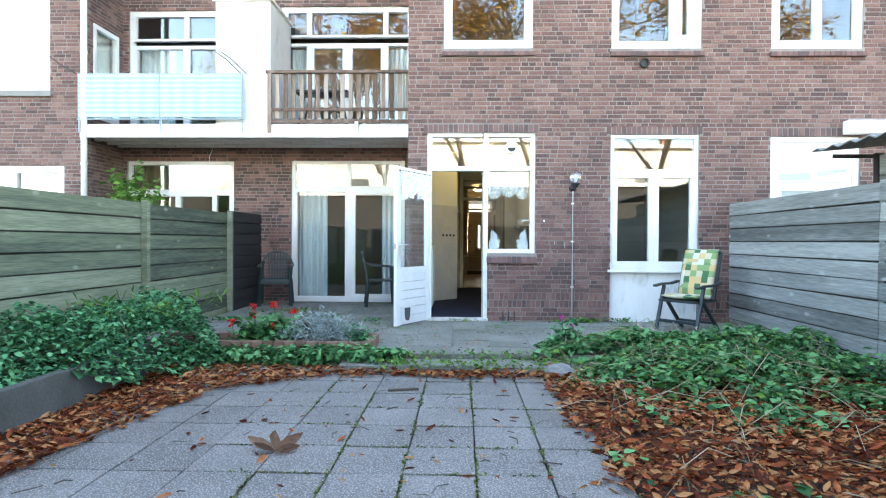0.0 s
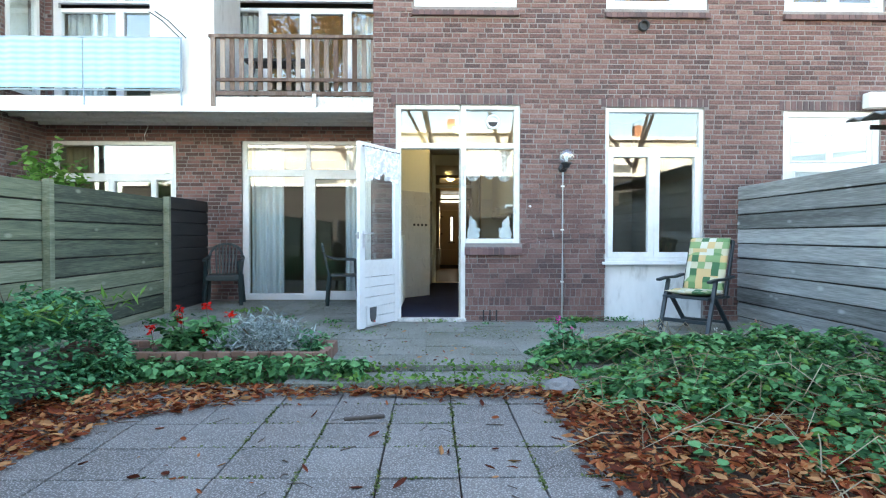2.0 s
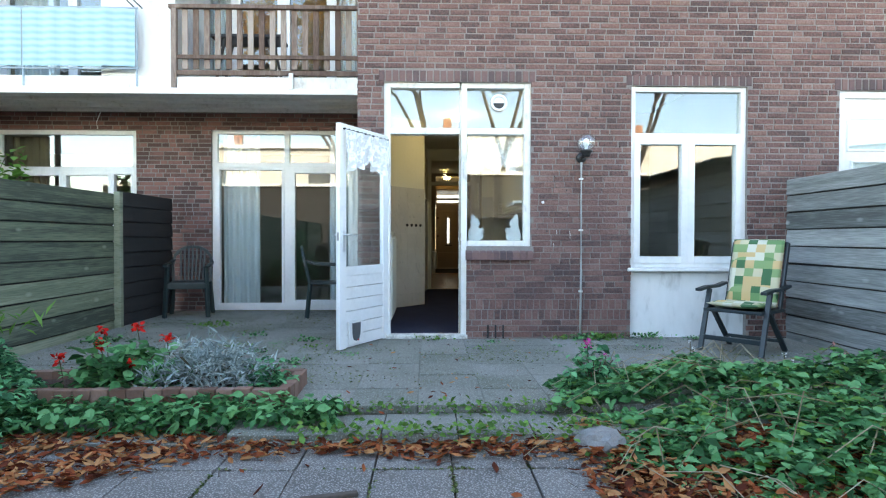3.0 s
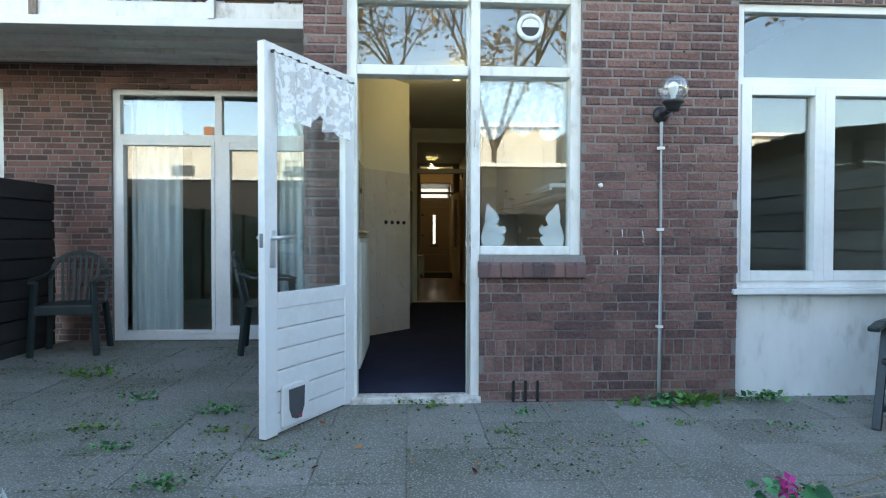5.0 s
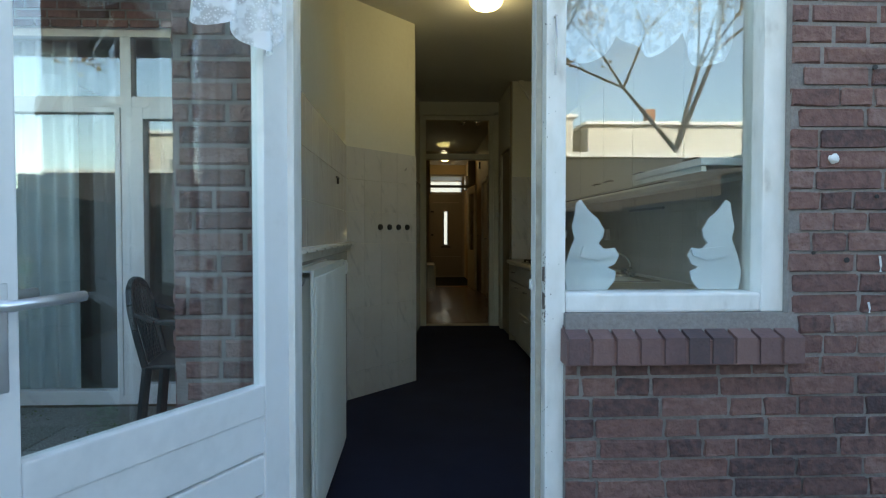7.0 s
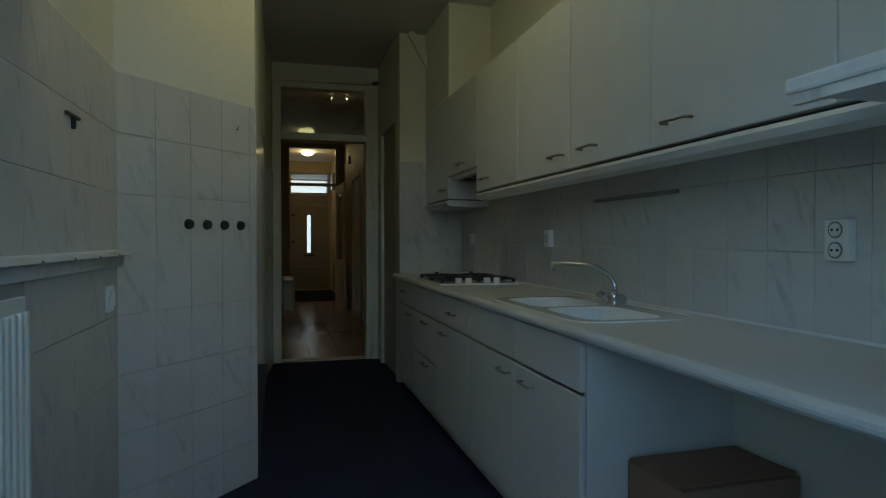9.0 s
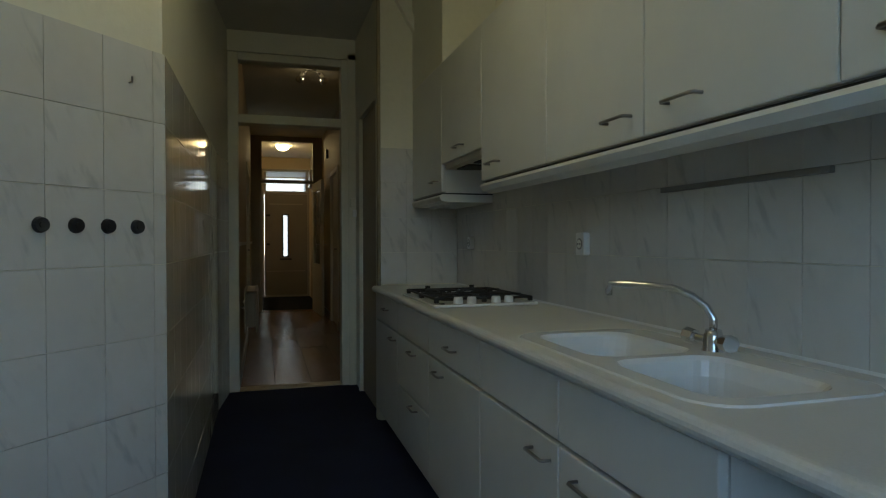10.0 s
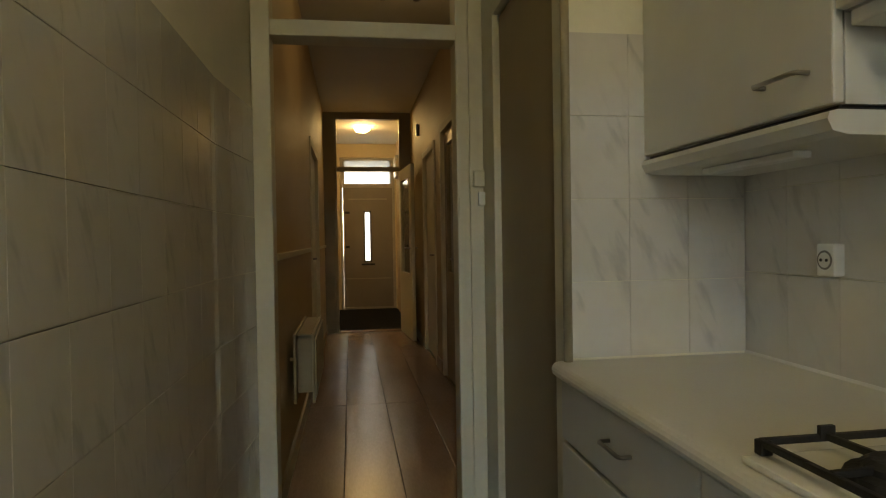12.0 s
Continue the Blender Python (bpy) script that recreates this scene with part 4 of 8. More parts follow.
# ---- balcony, lamp, pipes, chairs ----
M_BAL = material("brown_stained_slats", [(0.10, 0.06, 0.045), (0.17, 0.115, 0.09), (0.26, 0.20, 0.165), (0.36, 0.30, 0.26)], 0.8, scale=3, fine=30, fine_mix=0.5, bump=0.4, stretch=(3, 3, 0.4), pick="object", spread=0.5)
balcony = thing("balcony", "white painted balcony with brown slatted railing", "balcony", (-3.5, 1.7, 2.6))
part("slab", boxes((-6.09, -0.945, 1.12, 2.28, 2.665, 2.84)), M_WORN, balcony)
part("fascia", boxes((-6.09, -0.945, 1.06, 1.118, 2.63, 2.82), bevel=0.008), M_WORN, balcony, "white fascia board with peeling paint")
part("lower_lip", boxes((-6.09, -0.945, 1.03, 1.06, 2.62, 2.69), bevel=0.006), M_WHITE, balcony)
for y in (1.45, 1.8, 2.1):
    part("soffit_rib", boxes((-6.09, -0.945, y - 0.03, y + 0.03, 2.63, 2.664)), M_WORN, balcony)
part("divider", boxes((-4.02, -3.17, 1.13, 2.28, 2.842, 4.72), bevel=0.01), M_RENDER, balcony, "white rendered partition between the balconies")
part("divider_cap", boxes((-4.06, -3.13, 1.10, 2.28, 4.722, 4.76)), M_WORN, balcony)
part("rail_top", boxes((-3.22, -0.945, 1.04, 1.10, 3.60, 3.645), bevel=0.006), M_BAL, balcony, "weathered top rail")
part("rail_low", boxes((-3.14, -0.945, 1.06, 1.09, 3.03, 3.075), bevel=0.004), M_BAL, balcony)
part("rail_foot", boxes((-3.14, -0.945, 1.06, 1.10, 2.845, 2.90), bevel=0.004), M_BAL, balcony)
part("end_post", boxes((-3.19, -3.13, 1.04, 1.10, 2.66, 3.60), bevel=0.004), M_BAL, balcony)
part("bracket", boxes((-1.85, -1.80, 1.015, 1.06, 2.68, 2.86), bevel=0.004), M_WHITE, balcony)
for i in range(17):
    x = -3.05 + i * 0.125
    part("slat", boxes((x - 0.032, x + 0.032, 1.092, 1.112, 2.92, 3.60), bevel=0.003), M_BAL, balcony)
M_BLUE = bpy.data.materials.new("pale_blue_striped_cloth")
M_BLUE.use_nodes = True
nt = M_BLUE.node_tree
b = nt.nodes["Principled BSDF"]
geo, wv, rp = nt.nodes.new("ShaderNodeNewGeometry"), nt.nodes.new("ShaderNodeTexWave"), nt.nodes.new("ShaderNodeValToRGB")
wv.bands_direction, wv.wave_profile = "Z", "SIN"
wv.inputs["Scale"].default_value, wv.inputs["Distortion"].default_value = 4.2, 0.8
rp.color_ramp.elements[0].color, rp.color_ramp.elements[1].color = (0.27, 0.46, 0.54, 1), (0.42, 0.56, 0.60, 1)
nt.links.new(geo.outputs["Position"], wv.inputs[0])
nt.links.new(wv.outputs[0], rp.inputs[0])
nt.links.new(rp.outputs[0], b.inputs["Base Color"])
b.inputs["Roughness"].default_value = 0.8
M_RAILB = material("pale_blue_metal", [(0.28, 0.36, 0.42), (0.36, 0.44, 0.50)], 0.5, bump=0.05)
screen = thing("balcony_screen", "pale blue striped cloth screen on a metal balcony railing", "screen", (-4.8, 1.0, 2.9))
for k in range(2):
    x0, x1 = (-6.1 + k * 1.27, -4.85 + k * 1.27)
    bm = bmesh.new()
    n = 30
    cols = [[bm.verts.new((x0 + (x1 - x0) * i / n, 1.0 + 0.012 * math.sin(i * 1.3 + k) + 0.008 * math.sin(i * 0.5), z)) for z in (2.92, 3.2, 3.5, 3.57)] for i in range(n + 1)]
    for i in range(n):
        for j in range(3):
            bm.faces.new((cols[i][j], cols[i + 1][j], cols[i + 1][j + 1], cols[i][j + 1]))
    part("cloth", bm, M_BLUE, screen, "pale blue striped cloth", True)
bm = bmesh.new()
rod(bm, (-6.12, 1.03, 3.585), (-3.55, 1.03, 3.585), 0.013)
part("rail_top", bm, M_RAILB, screen)
bm = bmesh.new()
rod(bm, (-6.12, 1.03, 2.90), (-3.55, 1.03, 2.90), 0.012)
part("rail_low", bm, M_RAILB, screen)
for x in (-6.1, -4.84, -3.57):
    bm = bmesh.new()
    rod(bm, (x, 1.035, 2.70), (x, 1.035, 3.585), 0.012)
    part("post", bm, M_RAILB, screen)
bm = bmesh.new()
for d in (0, 0.08):
    pipe(bm, [(-3.5 - d, 1.03, 3.58), (-3.7 - d, 0.95, 3.78), (-3.85 - d, 0.9, 3.88)], 0.008)
part("line_arm", bm, M_BLACK, screen, "dark folded washing line arm")
bm = bmesh.new()
pipe(bm, [(-6.12, 1.0, 3.58), (-6.35, 0.95, 3.72), (-6.5, 0.93, 3.84)], 0.008)
part("line_arm", bm, M_BLACK, screen, "dark folded washing line arm")
btable = thing("balcony_table", "dark folded table and chairs on the balcony", "table", (-2.5, 1.7, 2.84))
part("tabletop", boxes((-2.9, -2.05, 1.5, 1.9, 3.42, 3.46), bevel=0.006), M_BLACK, btable)
for x, a in ((-2.8, -0.06), (-2.15, 0.06)):
    for y in (1.55, 1.85):
        bm = bmesh.new()
        bar(bm, (x - a, y, 3.42), (x + a, y, 2.84), 0.03, 0.03, 0.003)
        part("leg", bm, M_BLACK, btable)
gut = thing("drainpipe", "pale grey drainpipe at the neighbouring corner", "pipe", (-6.06, 1.04, 0))
bm = bmesh.new()
rod(bm, (-6.02, 1.03, -0.05), (-6.02, 1.03, 6.4), 0.045, None, 16)
part("tube", bm, M_WORN, gut, "", True)
for z in (0.6, 2.2, 3.9):
    bm = bmesh.new()
    rod(bm, (-6.02, 1.03, z), (-6.02, 1.03, z + 0.04), 0.052, None, 16)
    part("clip", bm, M_WORN, gut)
wire = thing("hanging_cable", "thin white cable hanging from the balcony", "cable", (-4.2, 1.2, 2.5))
bm = bmesh.new()
pipe(bm, [(-4.25, 1.5, 2.63), (-4.22, 1.5, 2.5), (-4.27, 1.5, 2.38), (-4.26, 1.5, 2.3)], 0.005, 6)
part("cord", bm, M_WHITE, wire, "", True)

# wall lamp and conduit
LX = 1.24
lamp = thing("wall_lamp", "black wall lamp with a clear glass globe", "lamp", (LX, FACE, 1.77))
bm = bmesh.new()
lathe(bm, [(0.001, 0.03), (0.035, 0.03), (0.05, 0.012), (0.052, 0.0)], (0, 0, 0), 20)
bmesh.ops.transform(bm, matrix=pose(LX, FACE - 0.004, 1.765, 90), verts=bm.verts)
part("mount", bm, M_BLACK, lamp, "", True)
bm = bmesh.new()
pipe(bm, [(LX, FACE - 0.02, 1.765), (LX + 0.003, FACE - 0.09, 1.765), (LX + 0.005, FACE - 0.15, 1.775), (LX + 0.006, FACE - 0.17, 1.79)], 0.017, 10)
part("arm", bm, M_BLACK, lamp, "", True)
bm = bmesh.new()
lathe(bm, [(0.001, -0.035), (0.034, -0.035), (0.04, -0.02), (0.045, 0.0), (0.062, 0.012), (0.062, 0.026), (0.05, 0.03)], (LX + 0.006, FACE - 0.17, 1.79), 24)
part("holder", bm, M_BLACK, lamp, "", True)
bm = bmesh.new()
lathe(bm, [(0.045, 0.0)] + [(0.088 * math.sin(a), 0.075 - 0.088 * math.cos(a)) for a in [math.pi * (k + 4) / 20 for k in range(16)]] + [(0.001, 0.163)], (LX + 0.006, FACE - 0.17, 1.815), 28)
gl = part("globe", bm, glass_material("globe_glass", gloss=0.16), lamp, "clear glass globe", True)
gl.visible_shadow = False
bm = bmesh.new()
lathe(bm, [(0.014, 0.0), (0.014, 0.03), (0.028, 0.06), (0.03, 0.08), (0.022, 0.105), (0.001, 0.115)], (LX + 0.006, FACE - 0.17, 1.815), 20)
part("bulb", bm, M_ENAMEL, lamp, "white unlit bulb", True)
conduit = thing("conduit", "thin grey cable conduit running down the bricks", "pipe", (LX - 0.005, FACE - 0.02, 0))
bm = bmesh.new()
pipe(bm, [(LX, FACE - 0.016, 1.72), (LX - 0.002, FACE - 0.018, 1.2), (LX + 0.002, FACE - 0.017, 0.6), (LX - 0.004, FACE - 0.018, 0.0)], 0.011, 10)
part("tube", bm, material("grey_plastic_pipe", [(0.42, 0.43, 0.42), (0.52, 0.53, 0.52)], 0.5, bump=0.05), conduit, "", True)
for z in (0.45, 1.05, 1.55):
    part("clip", boxes((LX - 0.022, LX + 0.018, FACE - 0.03, FACE, z, z + 0.018), bevel=0.003), M_WORN, conduit)
vent = thing("air_vent", "three dark ventilation slots at the wall foot", "vent", (0.42, FACE, 0.06))
for i in range(3):
    x = 0.33 + i * 0.075
    part("slot", boxes((x - 0.008, x + 0.008, FACE - 0.010, FACE + 0.01, 0.0, 0.13)), M_BLACK, vent)
rm = random.Random(31)
marks = bmesh.new()
for k in range(26):
    mx, mz = rm.uniform(0.8, 1.7), rm.uniform(0.9, 2.4)
    rod(marks, (mx, FACE - 0.006, mz), (mx, FACE - 0.009, mz), rm.uniform(0.004, 0.008), None, 7)
tagged(part("drill_hole", marks, M_IRON, facade, "small dark holes and rust spots in the bricks"), "small dark holes and rust spots in the bricks", kind="stuff")
blob = bmesh.new()
bmesh.ops.create_icosphere(blob, subdivisions=2, radius=1)
for v in blob.verts:
    v.co = Vector((0.865 + v.co.x * 0.016, FACE - 0.006 + v.co.y * 0.008, 1.33 + v.co.z * 0.014 + 0.006 * noise.noise(v.co * 2)))
part("filler_spot", blob, M_WHITE, facade, "blob of white filler on the bricks")
for px, pz, pl in ((1.0, 1.06, 0.045), (1.13, 1.05, 0.07), (0.97, 0.93, 0.03)):
    drip = bmesh.new()
    pipe(drip, [(px, FACE - 0.0085, pz), (px + 0.004, FACE - 0.0085, pz - pl * 0.6), (px + 0.003, FACE - 0.0085, pz - pl)], 0.0028, 6)
    part("paint_drip", drip, M_WHITE, facade, "thin white paint streak")
flue = thing("flue_pipe", "round dark flue opening in the brick wall", "pipe", (2.16, FACE, 3.40))
bm = bmesh.new()
lathe(bm, [(0.045, -0.02), (0.045, 0.05), (0.062, 0.05), (0.062, -0.02)], (0, 0, 0), 20)
bmesh.ops.transform(bm, matrix=pose(2.16, FACE - 0.004, 3.40, 90), verts=bm.verts)
part("collar", bm, M_IRON, flue, "", True)
bm = bmesh.new()
rod(bm, (2.16, FACE - 0.012, 3.40), (2.16, FACE - 0.016, 3.40), 0.044, None, 20)
part("opening", bm, M_BLACK, flue)

# curtains behind the panes
M_CURTAIN = material("pale_curtain", [(0.55, 0.60, 0.62), (0.66, 0.71, 0.73), (0.72, 0.77, 0.78)], 0.9, scale=2, bump=0.1)
M_CURTAIN2 = material("brown_curtain", [(0.22, 0.17, 0.09), (0.30, 0.24, 0.14)], 0.9, scale=2, bump=0.1)


def curtain(label, x0, x1, y, z0, z1, folds, mat):
    c = thing("curtain", label, "curtain", ((x0 + x1) / 2, y, z0))
    bm = bmesh.new()
    n = folds * 12
    cols = [[bm.verts.new((x0 + (x1 - x0) * i / n, y + 0.03 * math.sin(i / n * folds * math.tau + 0.3 * k) + 0.01 * math.sin(i * 0.37), z)) for k, z in enumerate((z0, (z0 + z1) / 2, z1))] for i in range(n + 1)]
    for i in range(n):
        for j in range(2):
            bm.faces.new((cols[i][j], cols[i + 1][j], cols[i + 1][j + 1], cols[i][j + 1]))
    part("cloth", bm, mat, c, "", True)
    return c


curtain("pale blue-grey curtain behind the garden door pane", -3.08, -2.58, 2.52, 0.06, 2.40, 5, M_CURTAIN)
curtain("pale blue-grey curtain behind the garden door", -1.62, -1.28, 2.52, 0.06, 2.40, 4, M_CURTAIN)
curtain("brown curtain behind the neighbouring window", -5.95, -5.45, 2.52, 1.0, 2.36, 6, M_CURTAIN2)
curtain("pale curtain behind the balcony window", -5.9, -5.3, 2.52, 2.95, 4.4, 6, M_CURTAIN)
curtain("pale curtain behind the balcony side window", -3.26, -2.9, 2.52, 2.95, 4.4, 4, M_CURTAIN)
curtain("pale curtain behind the balcony side window", -1.5, -1.15, 2.52, 2.95, 4.4, 4, M_CURTAIN)


# plastic garden chair
def garden_chair():
    c = thing("garden_chair", "dark green plastic garden chair with a slatted back", "chair", (0, 0, 0), group="plastic garden chairs")
    bm = bmesh.new()
    box(bm, -0.22, 0.22, -0.21, 0.2, 0.405, 0.43, 0.01)
    part("seat", bm, M_CHAIR, c)
    part("seat_apron", boxes((-0.22, 0.22, -0.225, -0.205, 0.35, 0.42), bevel=0.006), M_CHAIR, c)
    for sx in (-1, 1):
        for sy, dz in ((-1, 0.63), (1, 0.42)):
            bm = bmesh.new()
            bar(bm, (sx * 0.25, sy * 0.23, 0.0), (sx * 0.22, sy * 0.19, dz), 0.05, 0.035, 0.006)
            part("leg", bm, M_CHAIR, c)
        bm = bmesh.new()
        pts = [(sx * 0.235, -0.23, 0.62), (sx * 0.255, -0.15, 0.645), (sx * 0.26, 0.0, 0.65), (sx * 0.25, 0.14, 0.66), (sx * 0.22, 0.24, 0.70)]
        for a, b in zip(pts, pts[1:]):
            bar(bm, a, b, 0.05, 0.022, 0.006)
        part("armrest", bm, M_CHAIR, c)
    top = [(-0.235, 0.62), (-0.22, 0.74), (-0.16, 0.82), (-0.08, 0.855), (0, 0.865), (0.08, 0.855), (0.16, 0.82), (0.22, 0.74), (0.235, 0.62)]
    bm = bmesh.new()
    pts = [(x, 0.2 + (z - 0.42) * 0.22, z) for x, z in [(-0.22, 0.42)] + top + [(0.22, 0.42)]]
    for a, b in zip(pts, pts[1:]):
        bar(bm, a, b, 0.035, 0.03, 0.006, (0, 1, 0))
    part("back_frame", bm, M_CHAIR, c)
    for i in range(7):
        x = -0.15 + i * 0.05
        zt = 0.85 - 1.6 * x * x
        bm = bmesh.new()
        bar(bm, (x * 0.85, 0.2, 0.43), (x, 0.2 + (zt - 0.42) * 0.22, zt), 0.022, 0.012, 0.003, (0, 1, 0))
        part("back_slat", bm, M_CHAIR, c)
    return c


gc = garden_chair()
gc2 = copy_thing(gc, pose(-1.55, 1.75, 0.0, 0, 0, 100))
gc.matrix_basis = pose(-3.25, 1.72, 0.0, 0, 0, 12)
tagged(gc2, "dark green plastic garden chair beside the garden doors")

# reclining chair with cushion
M_DARKG = material("dark_green_frame_plastic", [(0.010, 0.018, 0.022), (0.016, 0.027, 0.032)], 0.4, bump=0.05)


def cushion_material():
    mt = bpy.data.materials.new("patchwork_cloth")
    mt.use_nodes = True
    nt = mt.node_tree
    b = nt.nodes["Principled BSDF"]
    co, sn, wn2, rp = (nt.nodes.new(k) for k in ("ShaderNodeTexCoord", "ShaderNodeVectorMath", "ShaderNodeTexWhiteNoise", "ShaderNodeValToRGB"))
    sn.operation = "SNAP"
    sn.inputs[1].default_value = (0.085, 0.075, 0.075)
    nt.links.new(co.outputs["Object"], sn.inputs[0])
    nt.links.new(sn.outputs[0], wn2.inputs[0])
    rp.color_ramp.interpolation = "CONSTANT"
    el = rp.color_ramp.elements
    tones = [(0.05, 0.14, 0.06), (0.14, 0.26, 0.10), (0.55, 0.50, 0.33), (0.60, 0.42, 0.20), (0.62, 0.60, 0.48), (0.22, 0.33, 0.14)]
    while len(el) < len(tones):
        el.new(0.5)
    for i, c in enumerate(tones):
        el[i].position, el[i].color = i / len(tones), (*c, 1)
    nt.links.new(wn2.outputs[0], rp.inputs[0])
    nt.links.new(rp.outputs[0], b.inputs["Base Color"])
    b.inputs["Roughness"].default_value = 0.85
    return mt


M_PATCH = cushion_material()
lc = thing("reclining_chair", "dark green reclining garden chair with arms", "chair", (0, 0, 0))
part("seat_frame", boxes((-0.27, 0.27, -0.02, 0.46, 0.36, 0.39), bevel=0.006), M_DARKG, lc)
for sx in (-1, 1):
    bm = bmesh.new()
    bar(bm, (sx * 0.28, -0.05, 0.0), (sx * 0.28, 0.12, 0.56), 0.045, 0.03, 0.006)
    part("front_leg", bm, M_DARKG, lc)
    bm = bmesh.new()
    bar(bm, (sx * 0.26, 0.50, 0.0), (sx * 0.26, 0.10, 0.42), 0.045, 0.03, 0.006)
    part("rear_leg", bm, M_DARKG, lc)
    bm = bmesh.new()
    for a, b in zip([(-0.06, 0.555), (0.1, 0.575), (0.3, 0.575)], [(0.1, 0.575), (0.3, 0.575), (0.46, 0.60)]):
        bar(bm, (sx * 0.30, a[0], a[1]), (sx * 0.30, b[0], b[1]), 0.06, 0.028, 0.008)
    part("armrest", bm, M_DARKG, lc)
    bm = bmesh.new()
    bar(bm, (sx * 0.25, 0.40, 0.38), (sx * 0.25, 0.57, 0.99), 0.04, 0.03, 0.006, (1, 0, 0))
    part("back_post", bm, M_DARKG, lc)
for z, y in ((0.12, 0.0),):
    bm = bmesh.new()
    bar(bm, (-0.28, y - 0.01, z), (0.28, y - 0.01, z), 0.03, 0.04, 0.004)
    part("stretcher", bm, M_DARKG, lc)
bm = bmesh.new()
bar(bm, (-0.26, 0.40, 0.10), (0.26, 0.40, 0.10), 0.03, 0.03, 0.004)
part("stretcher", bm, M_DARKG, lc)
bm = bmesh.new()
bar(bm, (-0.25, 0.568, 0.975), (0.25, 0.568, 0.975), 0.03, 0.05, 0.006)
part("back_rail", bm, M_DARKG, lc)
LCM = pose(2.34, -0.92, 0.0, 0, 0, -52) @ Matrix.Diagonal((0.93, 0.93, 0.95, 1))
lc.matrix_basis = LCM
cu = thing("chair_cushion", "green and cream patchwork cushion on the reclining chair", "cushion", (0, 0, 0))


def pad(l, w, t, n=18):
    """A quilted pad l long and w wide, lying in x and y."""
    bm = bmesh.new()
    top = [[None] * (n + 1) for _ in range(n + 1)]
    bot = [[None] * (n + 1) for _ in range(n + 1)]
    for i in range(n + 1):
        for j in range(n + 1):
            u, v = i / n * 2 - 1, j / n * 2 - 1
            edge = (1 - abs(u) ** 6) * (1 - abs(v) ** 6)
            q = 0.75 + 0.25 * abs(math.sin(v * math.pi * 2.5))
            top[i][j] = bm.verts.new((u * w / 2, v * l / 2, t / 2 * edge * q))
            bot[i][j] = bm.verts.new((u * w / 2, v * l / 2, -t / 2 * edge))
    for i in range(n):
        for j in range(n):
            bm.faces.new((top[i][j], top[i + 1][j], top[i + 1][j + 1], top[i][j + 1]))
            bm.faces.new((bot[i][j], bot[i][j + 1], bot[i + 1][j + 1], bot[i + 1][j]))
    bmesh.ops.remove_doubles(bm, verts=bm.verts, dist=0.002)
    return bm


bm = pad(0.48, 0.48, 0.07)
bmesh.ops.transform(bm, matrix=pose(0, 0.21, 0.425, -3), verts=bm.verts)
part("seat_pad", bm, M_PATCH, cu, "", True)
bm = pad(0.64, 0.48, 0.08)
bmesh.ops.transform(bm, matrix=pose(0, 0.445, 0.715, 74.5), verts=bm.verts)
part("back_pad", bm, M_PATCH, cu, "", True)
cu.matrix_basis = LCM

# neighbours' shed beyond the grey fence
shed = thing("shed", "grey board shed with a corrugated roof", "shed", (4.6, -4, 0))
bm = bmesh.new()
n = 60
rows = []
for k in range(2):
    x = 3.42 if k == 0 else 6.2
    rows.append([bm.verts.new((x, -1.75 - i * 0.09, 2.0 + k * 0.25 + 0.02 * math.sin(i * math.pi / 1.5))) for i in range(n)])
for i in range(n - 1):
    bm.faces.new((rows[0][i], rows[0][i + 1], rows[1][i + 1], rows[1][i]))
ext = bmesh.ops.extrude_face_region(bm, geom=list(bm.faces))
bmesh.ops.translate(bm, vec=(0, 0, 0.012), verts=[v for v in ext["geom"] if isinstance(v, bmesh.types.BMVert)])
part("roof", bm, M_FENCE_R, shed, "dark corrugated roof sheet")
part("roof_edge", boxes((3.6, 6.2, -1.82, -1.80, 1.93, 1.97)), M_FENCE_D, shed)
for k in range(10):
    z = -0.1 + k * 0.205
    part("board", boxes((3.98, 4.0, -6.8, -1.92, z, z + 0.198), bevel=0.004), M_FENCE_R, shed)
    part("board", boxes((4.0, 6.0, -1.94, -1.92, z, z + 0.198), bevel=0.004), M_FENCE_R, shed)
part("corner_post", boxes((3.96, 4.03, -1.95, -1.88, -0.1, 1.97), bevel=0.004), M_FENCE_D, shed)
aw = thing("awning_box", "white awning box on the neighbouring facade", "awning", (5.3, 0, 2.55))
part("case", boxes((4.72, 6.25, FACE - 0.14, FACE - 0.006, 2.46, 2.64), bevel=0.02), M_WHITE, aw)

# ---- kitchen ----
CT = 0.85
FX, UX = 0.634, 0.864


def handle_bm(a, b, out, r=0.0045):
    """A thin bow handle between two points, standing off by the vector out."""
    a, b, o = Vector(a), Vector(b), Vector(out)
    bm = bmesh.new()
    pipe(bm, [a, a + o * 0.8, a + o + (b - a) * 0.06, b + o + (a - b) * 0.06, b + o * 0.8, b], r)
    return bm


